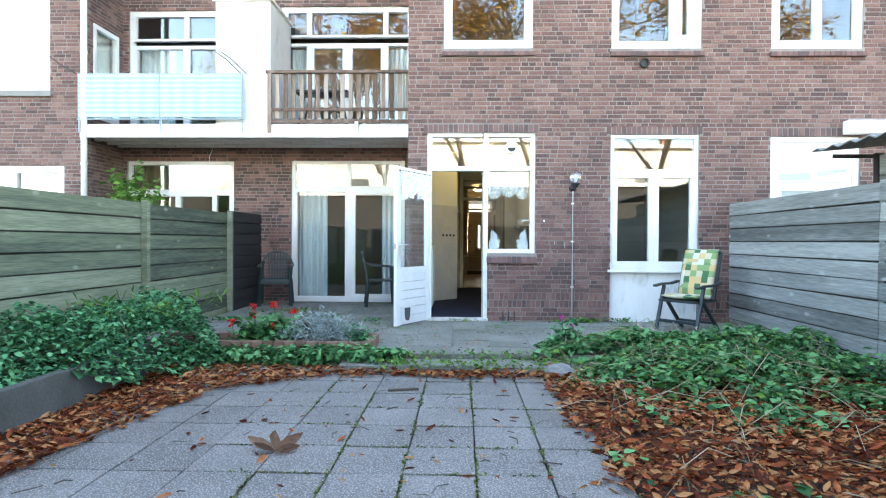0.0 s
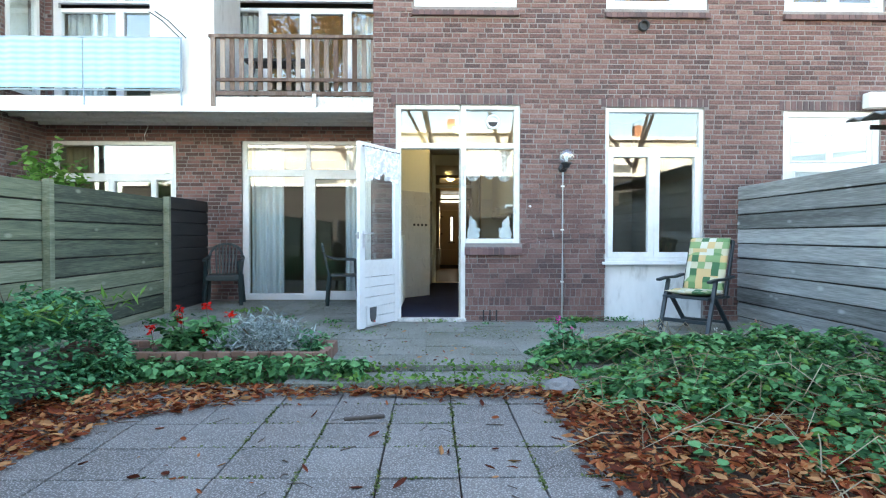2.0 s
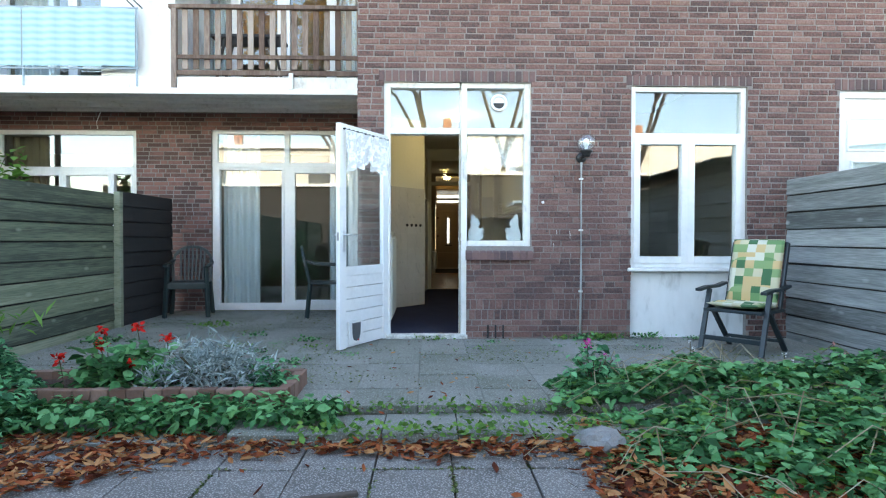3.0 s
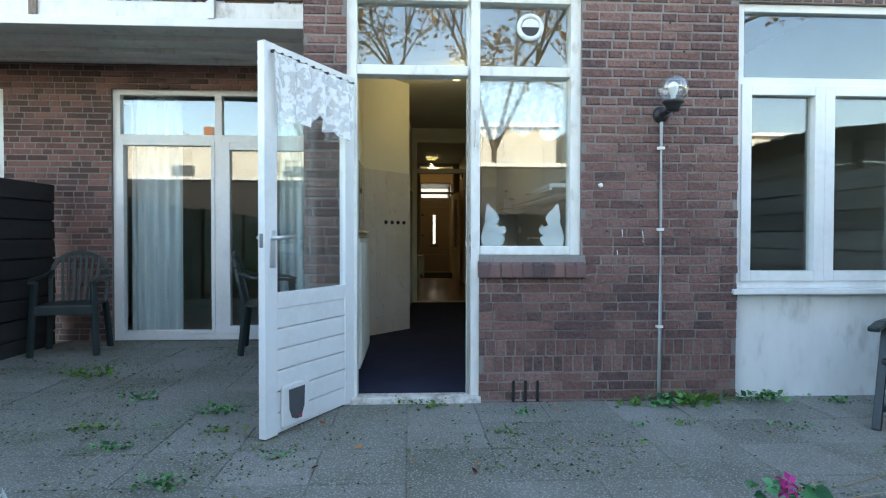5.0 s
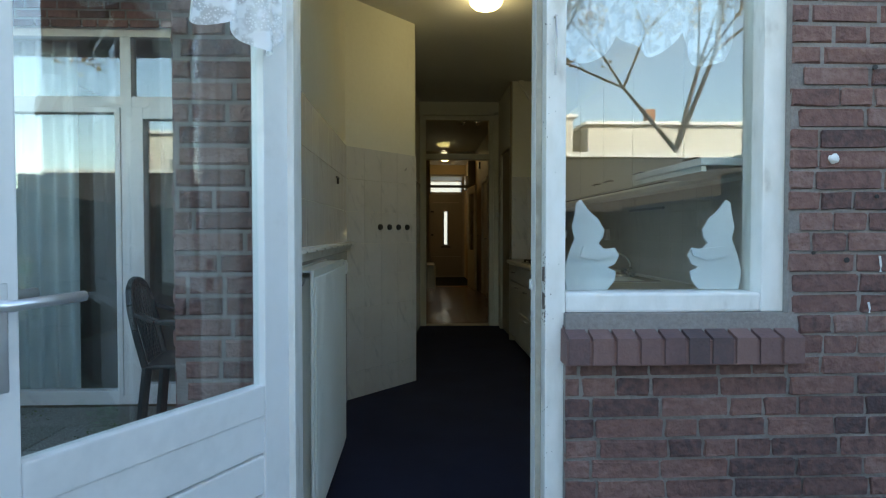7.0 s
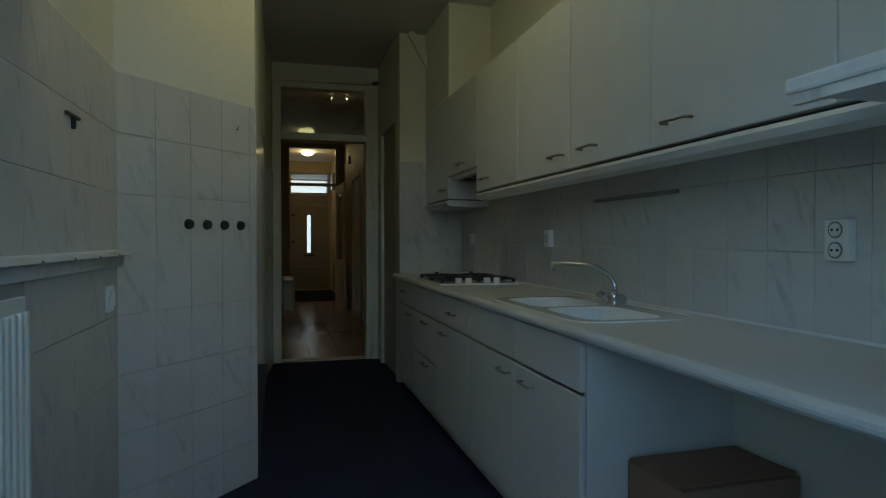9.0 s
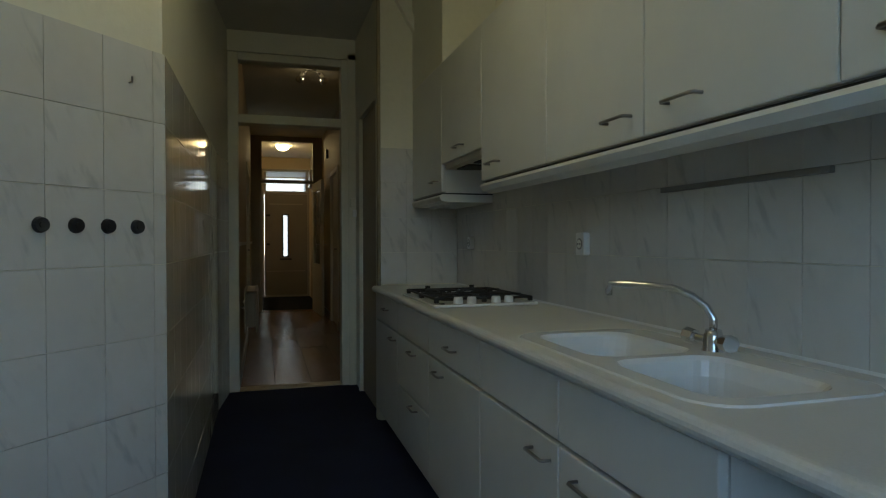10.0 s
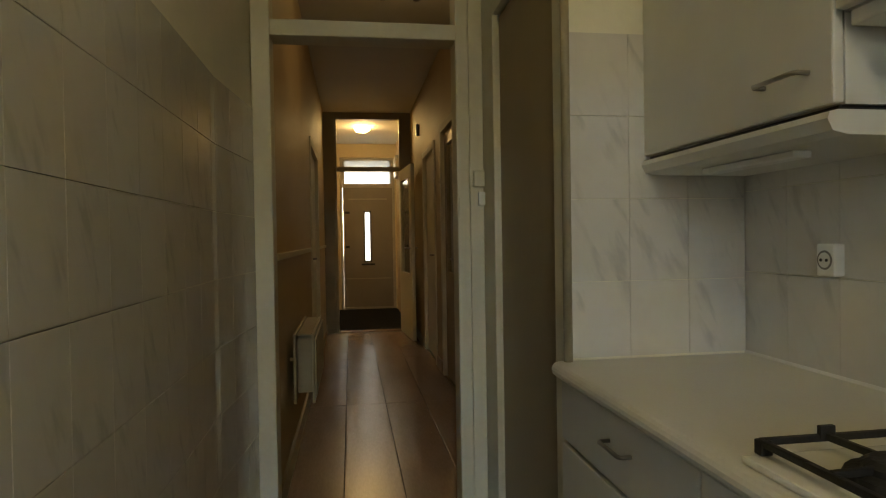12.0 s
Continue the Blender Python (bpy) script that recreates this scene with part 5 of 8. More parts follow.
def base_unit(label, y0, y1, fronts):
    """A base cabinet with fronts (z0, z1, handle y or None, handle z)."""
    u = thing("base_cabinet", label, "cabinet", (0.86, (y0 + y1) / 2, KF), group="base cabinets under the worktop")
    for a, b in ((y0 + 0.002, y0 + 0.02), (y1 - 0.02, y1 - 0.002)):
        part("side_panel", boxes((FX + 0.022, WR - 0.002, a, b, 0.12, 0.81)), M_FRONT, u)
    part("bottom_panel", boxes((FX + 0.022, WR - 0.002, y0 + 0.02, y1 - 0.02, 0.12, 0.138)), M_FRONT, u)
    part("back_panel", boxes((WR - 0.012, WR - 0.004, y0 + 0.02, y1 - 0.02, 0.138, 0.81)), M_FRONT, u)
    part("plinth", boxes((FX + 0.06, FX + 0.075, y0, y1, KF, 0.12)), M_FRONT, u)
    for z0, z1, hy, hz in fronts:
        name = "drawer" if z1 - z0 < 0.35 else "door"
        f = part(name, boxes((FX, FX + 0.02, y0 + 0.003, y1 - 0.003, z0 + 0.003, z1 - (0.008 if z1 < 0.7 else 0.003)), bevel=0.004), M_FRONT, u)
        if hy is not None:
            part("handle", handle_bm((FX, hy - 0.05, hz), (FX, hy + 0.05, hz), (-0.025, 0, 0)), M_STEEL, f, "thin metal bow handle", True)
    return u


base_unit("cream base cabinet with a blank top panel beside the open bay", 1.506, 2.03, [(0.655, 0.81, None, 0), (0.12, 0.655, 1.89, 0.598)])
base_unit("cream base cabinet under the sink with a blank top panel", 2.03, 2.57, [(0.655, 0.81, None, 0), (0.12, 0.655, 2.12, 0.60)])
base_unit("wide cream base cabinet with one drawer and a door", 2.57, 3.20, [(0.655, 0.81, 2.866, 0.728), (0.12, 0.655, 3.03, 0.604)])
base_unit("cream drawer cabinet with two deep drawers", 3.20, 3.81, [(0.655, 0.81, None, 0), (0.40, 0.655, 3.468, 0.608), (0.12, 0.40, 3.443, 0.363)])
base_unit("cream base cabinet with drawer and door beside the pier", 3.81, 4.44, [(0.655, 0.81, 4.094, 0.743), (0.12, 0.655, 3.911, 0.608)])

SINK = (0.662, 1.075, 1.555, 2.385)
worktop = thing("worktop", "pale laminate worktop with a rounded front edge", "worktop", (0.85, 2.35, 0.81))
wt = bmesh.new()
prof = [(WR - 0.002, 0.812), (WR - 0.002, CT), (FX + 0.02, CT)] + [(FX - 0.005 - 0.019 * math.sin(a), CT - 0.019 + 0.019 * math.cos(a)) for a in [math.pi * k / 8 for k in range(9)]] + [(FX + 0.02, 0.812)]
for ya, yb in ((0.115, SINK[2] + 0.03), (SINK[3] - 0.03, PIER - 0.003)):
    prism(wt, prof, ya, yb)
strip = [(SINK[0] + 0.03, 0.812), (SINK[0] + 0.03, CT)] + prof[2:]
prism(wt, strip, SINK[2] + 0.03, SINK[3] - 0.03)
box(wt, SINK[1] - 0.03, WR - 0.002, SINK[2] + 0.03, SINK[3] - 0.03, 0.812, CT)
part("slab", wt, M_TOP, worktop)
part("back_seal", boxes((WR - 0.008, WR - 0.001, 0.12, PIER, CT, CT + 0.008)), M_WHITE, worktop, "white sealant bead")


def basin(bm, x0, x1, y0, y1, depth):
    """A rounded bowl between the given sides, open at the top."""
    def ring(inset, z, r, n=6):
        pts = []
        for cx, cy, a0 in ((x1 - inset - r, y1 - inset - r, 0), (x0 + inset + r, y1 - inset - r, 90), (x0 + inset + r, y0 + inset + r, 180), (x1 - inset - r, y0 + inset + r, 270)):
            for k in range(n + 1):
                a = radians(a0 + 90 * k / n)
                pts.append(bm.verts.new((cx + r * math.cos(a), cy + r * math.sin(a), z)))
        return pts
    rows = [ring(0, CT + 0.004, 0.07), ring(0.008, CT - 0.006, 0.068), ring(0.016, CT - 0.04, 0.066), ring(0.025, CT - depth + 0.03, 0.06), ring(0.045, CT - depth + 0.006, 0.05), ring(0.09, CT - depth, 0.03)]
    for a, b in zip(rows, rows[1:]):
        for i in range(len(a)):
            bm.faces.new((a[i], a[(i + 1) % len(a)], b[(i + 1) % len(b)], b[i]))
    bm.faces.new(rows[-1])
    return rows[0]


sink = thing("sink", "white enamel double sink set in the worktop", "sink", (0.87, 2.03, CT - 0.15))
sb = bmesh.new()
SX0, SX1, SY0, SY1 = SINK
rim_z = CT + 0.004
tops = [basin(sb, SX0 + 0.045, SX1 - 0.085, SY0 + 0.04, 1.955, 0.15), basin(sb, SX0 + 0.045, SX1 - 0.085, 1.985, SY1 - 0.04, 0.14)]


def rounded(x0, x1, y0, y1, r, n=8):
    out = []
    for cx, cy, a0 in ((x1 - r, y1 - r, 0), (x0 + r, y1 - r, 90), (x0 + r, y0 + r, 180), (x1 - r, y0 + r, 270)):
        out += [(cx + r * math.cos(radians(a0 + 90 * k / n)), cy + r * math.sin(radians(a0 + 90 * k / n))) for k in range(n + 1)]
    return out


outer = [sb.verts.new((x, y, rim_z)) for x, y in rounded(SX0, SX1, SY0, SY1, 0.09)]
lower = [sb.verts.new((x, y, CT - 0.002)) for x, y in rounded(SX0 - 0.004, SX1 + 0.004, SY0 - 0.004, SY1 + 0.004, 0.092)]
for i in range(len(outer)):
    sb.faces.new((outer[i], lower[i], lower[(i + 1) % len(outer)], outer[(i + 1) % len(outer)]))
edges = []
for loop in (outer, *tops):
    for i in range(len(loop)):
        e = sb.edges.get((loop[i], loop[(i + 1) % len(loop)])) or sb.edges.new((loop[i], loop[(i + 1) % len(loop)]))
        edges.append(e)
bmesh.ops.triangle_fill(sb, edges=edges, use_beauty=True)
part("bowl_unit", sb, M_ENAMEL, sink, "", False)
for y in (1.765, 2.175):
    d = bmesh.new()
    lathe(d, [(0.001, 0.004), (0.022, 0.004), (0.026, 0.0)], (0.845, y, CT - 0.148 + (0.01 if y > 2 else 0)), 16)
    part("drain", d, M_CHROME, sink, "chrome drain")
for y in (1.94, 2.345):
    d = bmesh.new()
    rod(d, (SX0 + 0.062, y, CT - 0.02), (SX0 + 0.07, y - 0.004, CT - 0.02), 0.011)
    part("overflow", d, M_BLACK, sink, "small dark overflow hole")

TX, TY = 1.025, 1.99
faucet = thing("faucet", "chrome mixer tap with a long swivel spout", "faucet", (TX, TY, CT))
fb = bmesh.new()
lathe(fb, [(0.001, 0.05), (0.018, 0.05), (0.022, 0.035), (0.024, 0.008), (0.027, 0.0)], (TX, TY, CT + 0.004), 20)
part("body", fb, M_CHROME, faucet, "", True)
fs = bmesh.new()
pipe(fs, [(TX, TY, CT + 0.04), (TX, TY, CT + 0.08), (TX - 0.008, TY + 0.015, CT + 0.108), (TX - 0.03, TY + 0.04, CT + 0.134), (TX - 0.06, TY + 0.07, CT + 0.150), (TX - 0.10, TY + 0.125, CT + 0.154), (TX - 0.145, TY + 0.18, CT + 0.156), (TX - 0.16, TY + 0.197, CT + 0.156), (TX - 0.163, TY + 0.20, CT + 0.14), (TX - 0.163, TY + 0.20, CT + 0.125)], 0.0095, 12)
part("spout", fs, M_CHROME, faucet, "", True)
for s in (-1, 1):
    h = bmesh.new()
    rod(h, (TX, TY, CT + 0.025), (TX - 0.012, TY + s * 0.052, CT + 0.03), 0.011)
    rod(h, (TX - 0.012, TY + s * 0.05, CT + 0.03), (TX - 0.016, TY + s * 0.078, CT + 0.032), 0.019, 0.021, 8)
    part("knob", h, M_CHROME, faucet)

# gas hob
hob = thing("gas_hob", "white four-burner gas hob with black pan supports", "hob", (0.87, 3.410, CT))
HX0, HX1, HY0, HY1 = 0.637, 1.09, 3.122, 3.712
part("plate", boxes((HX0, HX1, HY0, HY1, CT + 0.001, CT + 0.012), bevel=0.004), M_ENAMEL, hob)
for bx, by, r in ((0.765, 3.320, 0.04), (0.995, 3.320, 0.048), (0.765, 3.580, 0.048), (0.995, 3.580, 0.034)):
    b = bmesh.new()
    lathe(b, [(0.001, 0.03), (r * 0.8, 0.03), (r, 0.024), (r, 0.016), (r * 1.35, 0.013), (r * 1.45, 0.002)], (bx, by, CT + 0.011), 20)
    part("burner", b, M_IRON, hob, "dark burner cap")
for gy0, gy1 in ((3.195, 3.445), (3.455, 3.710)):
    g = bmesh.new()
    z = CT + 0.029
    for a, b in (((0.665, gy0, z), (1.085, gy0, z)), ((0.665, gy1, z), (1.085, gy1, z)), ((0.665, gy0, z), (0.665, gy1, z)), ((1.085, gy0, z), (1.085, gy1, z)), ((0.877, gy0, z), (0.877, gy1, z))):
        bar(g, a, b, 0.009, 0.010, 0.002)
    m = (gy0 + gy1) / 2
    for bx in (0.765, 0.995):
        for dx, dy in ((0.1, 0), (-0.1, 0), (0, 0.13), (0, -0.13)):
            bar(g, (bx + dx, m + dy, z + 0.002), (bx + dx * 0.3, m + dy * 0.3, z + 0.004), 0.008, 0.010, 0.002)
    for fx in (0.668, 0.877, 1.087):
        for fy in (gy0 + 0.003, gy1 - 0.003):
            box(g, fx - 0.009, fx + 0.009, fy - 0.008, fy + 0.008, CT + 0.012, z + 0.004, 0.002)
    for rx in (0.765, 0.995):
        box(g, rx - 0.012, rx + 0.012, gy1 - 0.006, gy1 + 0.002, z, z + 0.018, 0.002)
    part("pan_support", g, M_IRON, hob, "black iron pan support")
for kx in (0.750, 0.808, 0.915, 0.972):
    k = bmesh.new()
    lathe(k, [(0.001, 0.028), (0.016, 0.028), (0.019, 0.024), (0.021, 0.002), (0.021, 0.0)], (kx, 3.158, CT + 0.012), 16)
    part("knob", k, M_ENAMEL, hob, "white control knob", True)
part("spark_button", boxes((0.672, 0.687, 3.14, 3.175, CT + 0.012, CT + 0.017)), M_BLACK, hob)


def wall_unit(label, y0, y1, z0, z1, hy, hz):
    u = thing("wall_cabinet", label, "cabinet", (0.97, (y0 + y1) / 2, z0), group="wall cabinets over the worktop")
    part("body", boxes((UX + 0.021, WR - 0.001, y0 + 0.001, y1 - 0.001, z0, z1)), M_FRONT, u)
    d = part("door", boxes((UX, UX + 0.02, y0 + 0.002, y1 - 0.002, z0 + 0.002, z1), bevel=0.004), M_FRONT, u)
    part("handle", handle_bm((UX, hy - 0.055, hz), (UX, hy + 0.055, hz), (-0.027, 0, 0)), M_STEEL, d, "thin metal bow handle", True)
    return u


UZ, UT = 1.368, 2.03
wall_unit("cream wall cabinet beside the kitchen window", 0.32, 0.88, UZ, UT, 0.76, 1.428)
wall_unit("cream wall cabinet with a bow handle", 0.88, 1.514, UZ, UT, 1.376, 1.428)
wall_unit("cream wall cabinet with a bow handle", 1.514, 2.04, UZ, UT, 1.888, 1.428)
wall_unit("cream wall cabinet with a bow handle", 2.04, 2.576, UZ, UT, 2.146, 1.428)
wall_unit("cream wall cabinet with a bow handle", 2.576, 3.198, UZ, UT, 3.04, 1.428)
hood = wall_unit("short cream wall cabinet over an extractor hood", 3.198, 3.805, 1.51, UT, 3.49, 1.56)
part("hood_plate", boxes((UX + 0.02, WR - 0.01, 3.21, 3.795, 1.485, 1.51), bevel=0.004), M_FRONT, hood)
for y in (3.28, 3.54):
    part("filter", boxes((UX + 0.06, WR - 0.10, y, y + 0.19, 1.479, 1.486)), M_IRON, hood, "dark grease filter")
wall_unit("cream wall cabinet beside the pier", 3.805, 4.44, UZ, UT, 3.914, 1.43)


def pelmet(name, label, y0, y1, x0, deep):
    """A rounded strip under the cabinet fronts, deep towards the wall."""
    p = thing(name, label, "trim", (0.95, (y0 + y1) / 2, 1.30))
    x1 = x0 + deep
    bm = bmesh.new()
    prism(bm, [(x1, 1.36), (x0 + 0.01, 1.3605), (x0 - 0.003, 1.357), (x0 - 0.008, 1.346), (x0 + 0.002, 1.327), (x0 + 0.03, 1.321), (x1, 1.319)], y0, y1)
    part("board", bm, M_FRONT, p)
    # black filler strip draws the shade in the gap under the doors
    part("shadow_gap", boxes((x0 + 0.015, x1 - 0.003, y0 + 0.003, y1 - 0.003, 1.349, UZ - 0.001)), M_BLACK, p, "black strip painted as the shade of the gap")
    for k in range(max(1, round((y1 - y0) / 1.3))):
        c = y0 + (y1 - y0) * (k + 0.5) / max(1, round((y1 - y0) / 1.3))
        z = 1.3195 if deep > 0.1 else UZ - 0.0005
        part("under_light", boxes((x0 + 0.06, x0 + 0.10, c - 0.15, c + 0.15, z - 0.014, z), bevel=0.004), M_WHITE, p, "slim white light under the cabinets")
    return p


pelmet("light_pelmet", "rounded cream pelmet under the wall cabinets", 0.32, 3.19, UX, 0.055)
pelmet("light_pelmet", "rounded cream pelmet under the last wall cabinet", 3.81, 4.438, UX, WR - 0.002 - UX)
shelf = thing("wall_shelf", "white shelf board beside the kitchen window", "shelf", (0.86, 0.4, 1.33))
part("board", boxes((0.60, UX - 0.012, 0.14, 0.734, 1.335, 1.362), bevel=0.006), M_WHITE, shelf)
part("lip", boxes((0.606, 0.622, 0.15, 0.725, 1.318, 1.335)), M_WORN, shelf)

# radiator, ledge and fittings on the left wall
def radiator(label, x, y0, y1, z0, z1, thick, side, mat, ribs):
    """A ribbed panel radiator whose front looks towards side along x."""
    r = thing("radiator", label, "radiator", (x, (y0 + y1) / 2, z0))
    f, b = x + side * thick, x + side * 0.03
    pan = bmesh.new()
    box(pan, min(f, f - side * 0.012), max(f, f - side * 0.012), y0, y1, z0, z1, 0.003)
    box(pan, min(b, b + side * 0.012), max(b, b + side * 0.012), y0, y1, z0, z1, 0.003)
    part("panel", pan, mat, r)
    rb = bmesh.new()
    n = int((y1 - y0) / ribs)
    for i in range(n):
        y = y0 + (i + 0.5) * (y1 - y0) / n
        box(rb, min(f, f + side * 0.009), max(f, f + side * 0.009), y - ribs * 0.3, y + ribs * 0.3, z0 + 0.03, z1 - 0.025, 0.004)
    part("ribs", rb, mat, r)
    part("top_grille", boxes((min(b, f) + 0.016, max(b, f) - 0.016, y0 + 0.04, y1 - 0.04, z1 - 0.012, z1 - 0.004), bevel=0.002), mat, r)
    fin = bmesh.new()
    folds = [(min(b, f) + 0.014 if i % 4 in (0, 3) else max(b, f) - 0.014, y0 + 0.06 + (i // 2) * 0.03) for i in range(2 * int((y1 - y0 - 0.1) / 0.03))]
    rows = [[fin.verts.new((fx, fy, z)) for fx, fy in folds] for z in (z0 + 0.04, z1 - 0.03)]
    for i in range(len(folds) - 1):
        fin.faces.new((rows[0][i], rows[0][i + 1], rows[1][i + 1], rows[1][i]))
    part("convector", fin, mat, r, "folded convector sheet")
    br = bmesh.new()
    for y in (y0 + 0.15, y1 - 0.15):
        box(br, min(x, b), max(x, b), y - 0.02, y + 0.02, z0 + 0.2, z1 - 0.15)
    part("bracket", br, mat, r)
    return r


rad = radiator("ribbed cream panel radiator with a thermostat valve", WL, 0.29, 1.13, 0.13, 1.0, 0.12, 1, M_RAD, 0.026)
v = bmesh.new()
rod(v, (WL + 0.075, 0.29, 0.962), (WL + 0.075, 0.245, 0.962), 0.017, 0.019, 16)
part("valve_knob", v, M_CHROME, rad, "metal valve knob", True)
v = bmesh.new()
pipe(v, [(WL + 0.075, 0.345, 0.962), (WL + 0.075, 0.29, 0.962), (WL + 0.05, 0.28, 0.93), (WL + 0.05, 0.28, KF)], 0.009)
part("feed_pipe", v, M_CHROME, rad, "bare metal feed pipe", True)
ledge = thing("wall_ledge", "pale marble-look ledge above the radiator", "ledge", (WL, 1.3, 1.0))
lg = bmesh.new()
prism(lg, [(WL, 1.066), (WL + 0.055, 1.063), (WL + 0.058, 1.049), (WL + 0.034, 1.045), (WL + 0.028, 1.012), (WL, 1.01)], 0.21, 2.24)
part("board", lg, M_WORN, ledge)
lb = bmesh.new()
for i in range(9):
    rod(lb, (WL + 0.054, 0.30 + i * 0.22, 1.052), (WL + 0.0605, 0.30 + i * 0.22, 1.052), 0.0028)
part("screw", lb, M_STEEL, ledge, "dark screw heads")
hook = thing("towel_hook", "small chrome towel hook on the tiles", "hook", (WL, 1.766, 1.43))
part("arm", (lambda bm: (box(bm, WL + 0.008, WL + 0.016, 1.716, 1.826, 1.432, 1.439), box(bm, WL + 0.006, WL + 0.018, 1.77, 1.782, 1.40, 1.438, 0.003), bm)[2])(bmesh.new()), M_IRON, hook)
for y, z, h in ((2.12, 0.908, 0.085), (0.19, 0.86, 0.16)):
    sw = thing("light_switch", "plain white plastic wall switch", "switch", (WL, y, z))
    part("plate", boxes((WL + 0.007, WL + 0.02, y - 0.035, y + 0.035, z - h / 2, z + h / 2), bevel=0.004), M_WHITE, sw)
    part("rocker", boxes((WL + 0.02, WL + 0.027, y - 0.022, y + 0.022, z - h / 2 + 0.015, z + h / 2 - 0.015), bevel=0.003), M_WHITE, sw)
dx, dy = Vector((CORNER_B[0] - CORNER_A[0], CORNER_B[1] - CORNER_A[1])).normalized()
for k in range(4):
    f = k / 3
    px, py = -0.548 + f * 0.188, 2.489 + f * 0.205
    f2 = ((px - CORNER_A[0]) * dx + (py - CORNER_A[1]) * dy)
    px, py = CORNER_A[0] + dx * f2, CORNER_A[1] + dy * f2
    hk = thing("tea_towel_clip", "round black towel clip stuck on the tiles", "hook", (px, py, 1.161), group="towel clips on the tiles")
    bm = bmesh.new()
    rod(bm, (px + dy * 0.008, py - dx * 0.008, 1.161), (px + dy * 0.02, py - dx * 0.02, 1.161), 0.021, 0.018, 16)
    part("disc", bm, M_BLACK, hk)
    bm = bmesh.new()
    rod(bm, (px + dy * 0.02, py - dx * 0.02, 1.161), (px + dy * 0.022, py - dx * 0.022, 1.161), 0.009, 0.009, 8)
    part("slot", bm, M_IRON, hk)
nail = thing("nail_hook", "small bent nail in the tiles", "hook", (-0.385, 2.69, 1.57))
part("pin", (lambda bm: (pipe(bm, [(-0.385, 2.692, 1.57), (-0.37, 2.672, 1.57), (-0.368, 2.669, 1.585)], 0.003), bm)[1])(bmesh.new()), M_STEEL, nail)


def socket(label, y, z, w, h, holes):
    s = thing("wall_socket", label, "socket", (WR, y, z))
    part("plate", boxes((WR - 0.035, WR - 0.007, y - w / 2, y + w / 2, z - h / 2, z + h / 2), bevel=0.005), M_WHITE, s)
    for hz in holes:
        bm = bmesh.new()
        rod(bm, (WR - 0.036, y, z + hz), (WR - 0.0345, y, z + hz), 0.021, 0.021, 20)
        part("well", bm, M_SLAB_FIELD, s, "round socket well")
        bm = bmesh.new()
        rod(bm, (WR - 0.037, y, z + hz), (WR - 0.0358, y, z + hz), 0.0165, 0.0165, 20)
        part("well_face", bm, M_WORN, s)
        for d in (-0.008, 0.008):
            bm = bmesh.new()
            rod(bm, (WR - 0.0385, y + d, z + hz), (WR - 0.0355, y + d, z + hz), 0.0035, 0.0035, 8)
            part("pin_hole", bm, M_BLACK, s)
    return s


socket("white double wall socket on the tiles", 1.117, 1.099, 0.068, 0.105, (-0.025, 0.025))
socket("white wall socket on the tiles", 2.825, 1.107, 0.06, 0.085, (0.0,))
socket("small white wall socket beside the hob", 4.13, 1.107, 0.05, 0.07, (0.0,))
M_DULL = material("dull_grey_metal", [(0.26, 0.26, 0.25), (0.34, 0.34, 0.33)], 0.45, 0.8, bump=0.05)
tr = thing("magnetic_rail", "grey metal utensil rail on the tiles", "rail", (WR, 2.08, 1.27))
part("bar", boxes((WR - 0.022, WR - 0.007, 1.77, 2.353, 1.262, 1.278), bevel=0.003), M_DULL, tr)

M_CARD = material("cardboard", [(0.20, 0.12, 0.07), (0.26, 0.16, 0.10), (0.30, 0.19, 0.12)], 0.85, scale=3, bump=0.2)
carton = thing("cardboard_box", "closed brown cardboard box under the worktop", "box", (0.82, 0.75, KF))
cbx = pose(0.93, 1.325, KF, 0, 0, 92)
for nm, row in (("carton_body", (-0.12, 0.12, -0.18, 0.18, 0, 0.45)),):
    bm = bmesh.new()
    box(bm, *row, 0.004, cbx)
    part(nm, bm, M_CARD, carton)
for s in (-1, 1):
    bm = bmesh.new()
    box(bm, 0.004 if s > 0 else -0.12, 0.12 if s > 0 else -0.004, -0.18, 0.18, 0.451, 0.456, 0.0, cbx @ pose(0, 0, 0, 0, -1.5 * s, 0))
    part("flap", bm, M_CARD, carton)
bm = bmesh.new()
box(bm, -0.1235, -0.1205, -0.05, 0.0, 0.25, 0.36, 0.0, cbx)
part("label", bm, M_WORN, carton, "pale paper label")
bm = bmesh.new()
for k in range(4):
    box(bm, -0.1255, -0.1236, -0.044 + k * 0.011, -0.039 + k * 0.011, 0.26, 0.34, 0.0, cbx)
part("print", bm, M_BLACK, carton, "dark printed bars")


def dome_lamp(label, x, y, z, r, mat):
    l = thing("ceiling_lamp", label, "lamp", (x, y, z))
    bm = bmesh.new()
    lathe(bm, [(r * 0.75, 0), (r * 0.78, -0.012), (r * 0.7, -0.016)], (x, y, z), 28)
    part("base", bm, M_WHITE, l)
    bm = bmesh.new()
    lathe(bm, [(r * 0.98, -0.012), (r, -0.022), (r * 0.93, -0.045), (r * 0.72, -0.066), (r * 0.4, -0.08), (0.002, -0.085)], (x, y, z), 28)
    s = part("shade", bm, mat, l, "glowing opal glass shade", True)
    s.visible_shadow = False
    return l


M_LAMP_K = glowing("kitchen_shade_glow", (1.0, 0.82, 0.32), 1.6)
M_LAMP_H = glowing("entry_shade_glow", (1.0, 0.70, 0.30), 3.0)
dome_lamp("opal glass ceiling lamp, lit", 0.155, 2.25, KC, 0.11, M_LAMP_K)
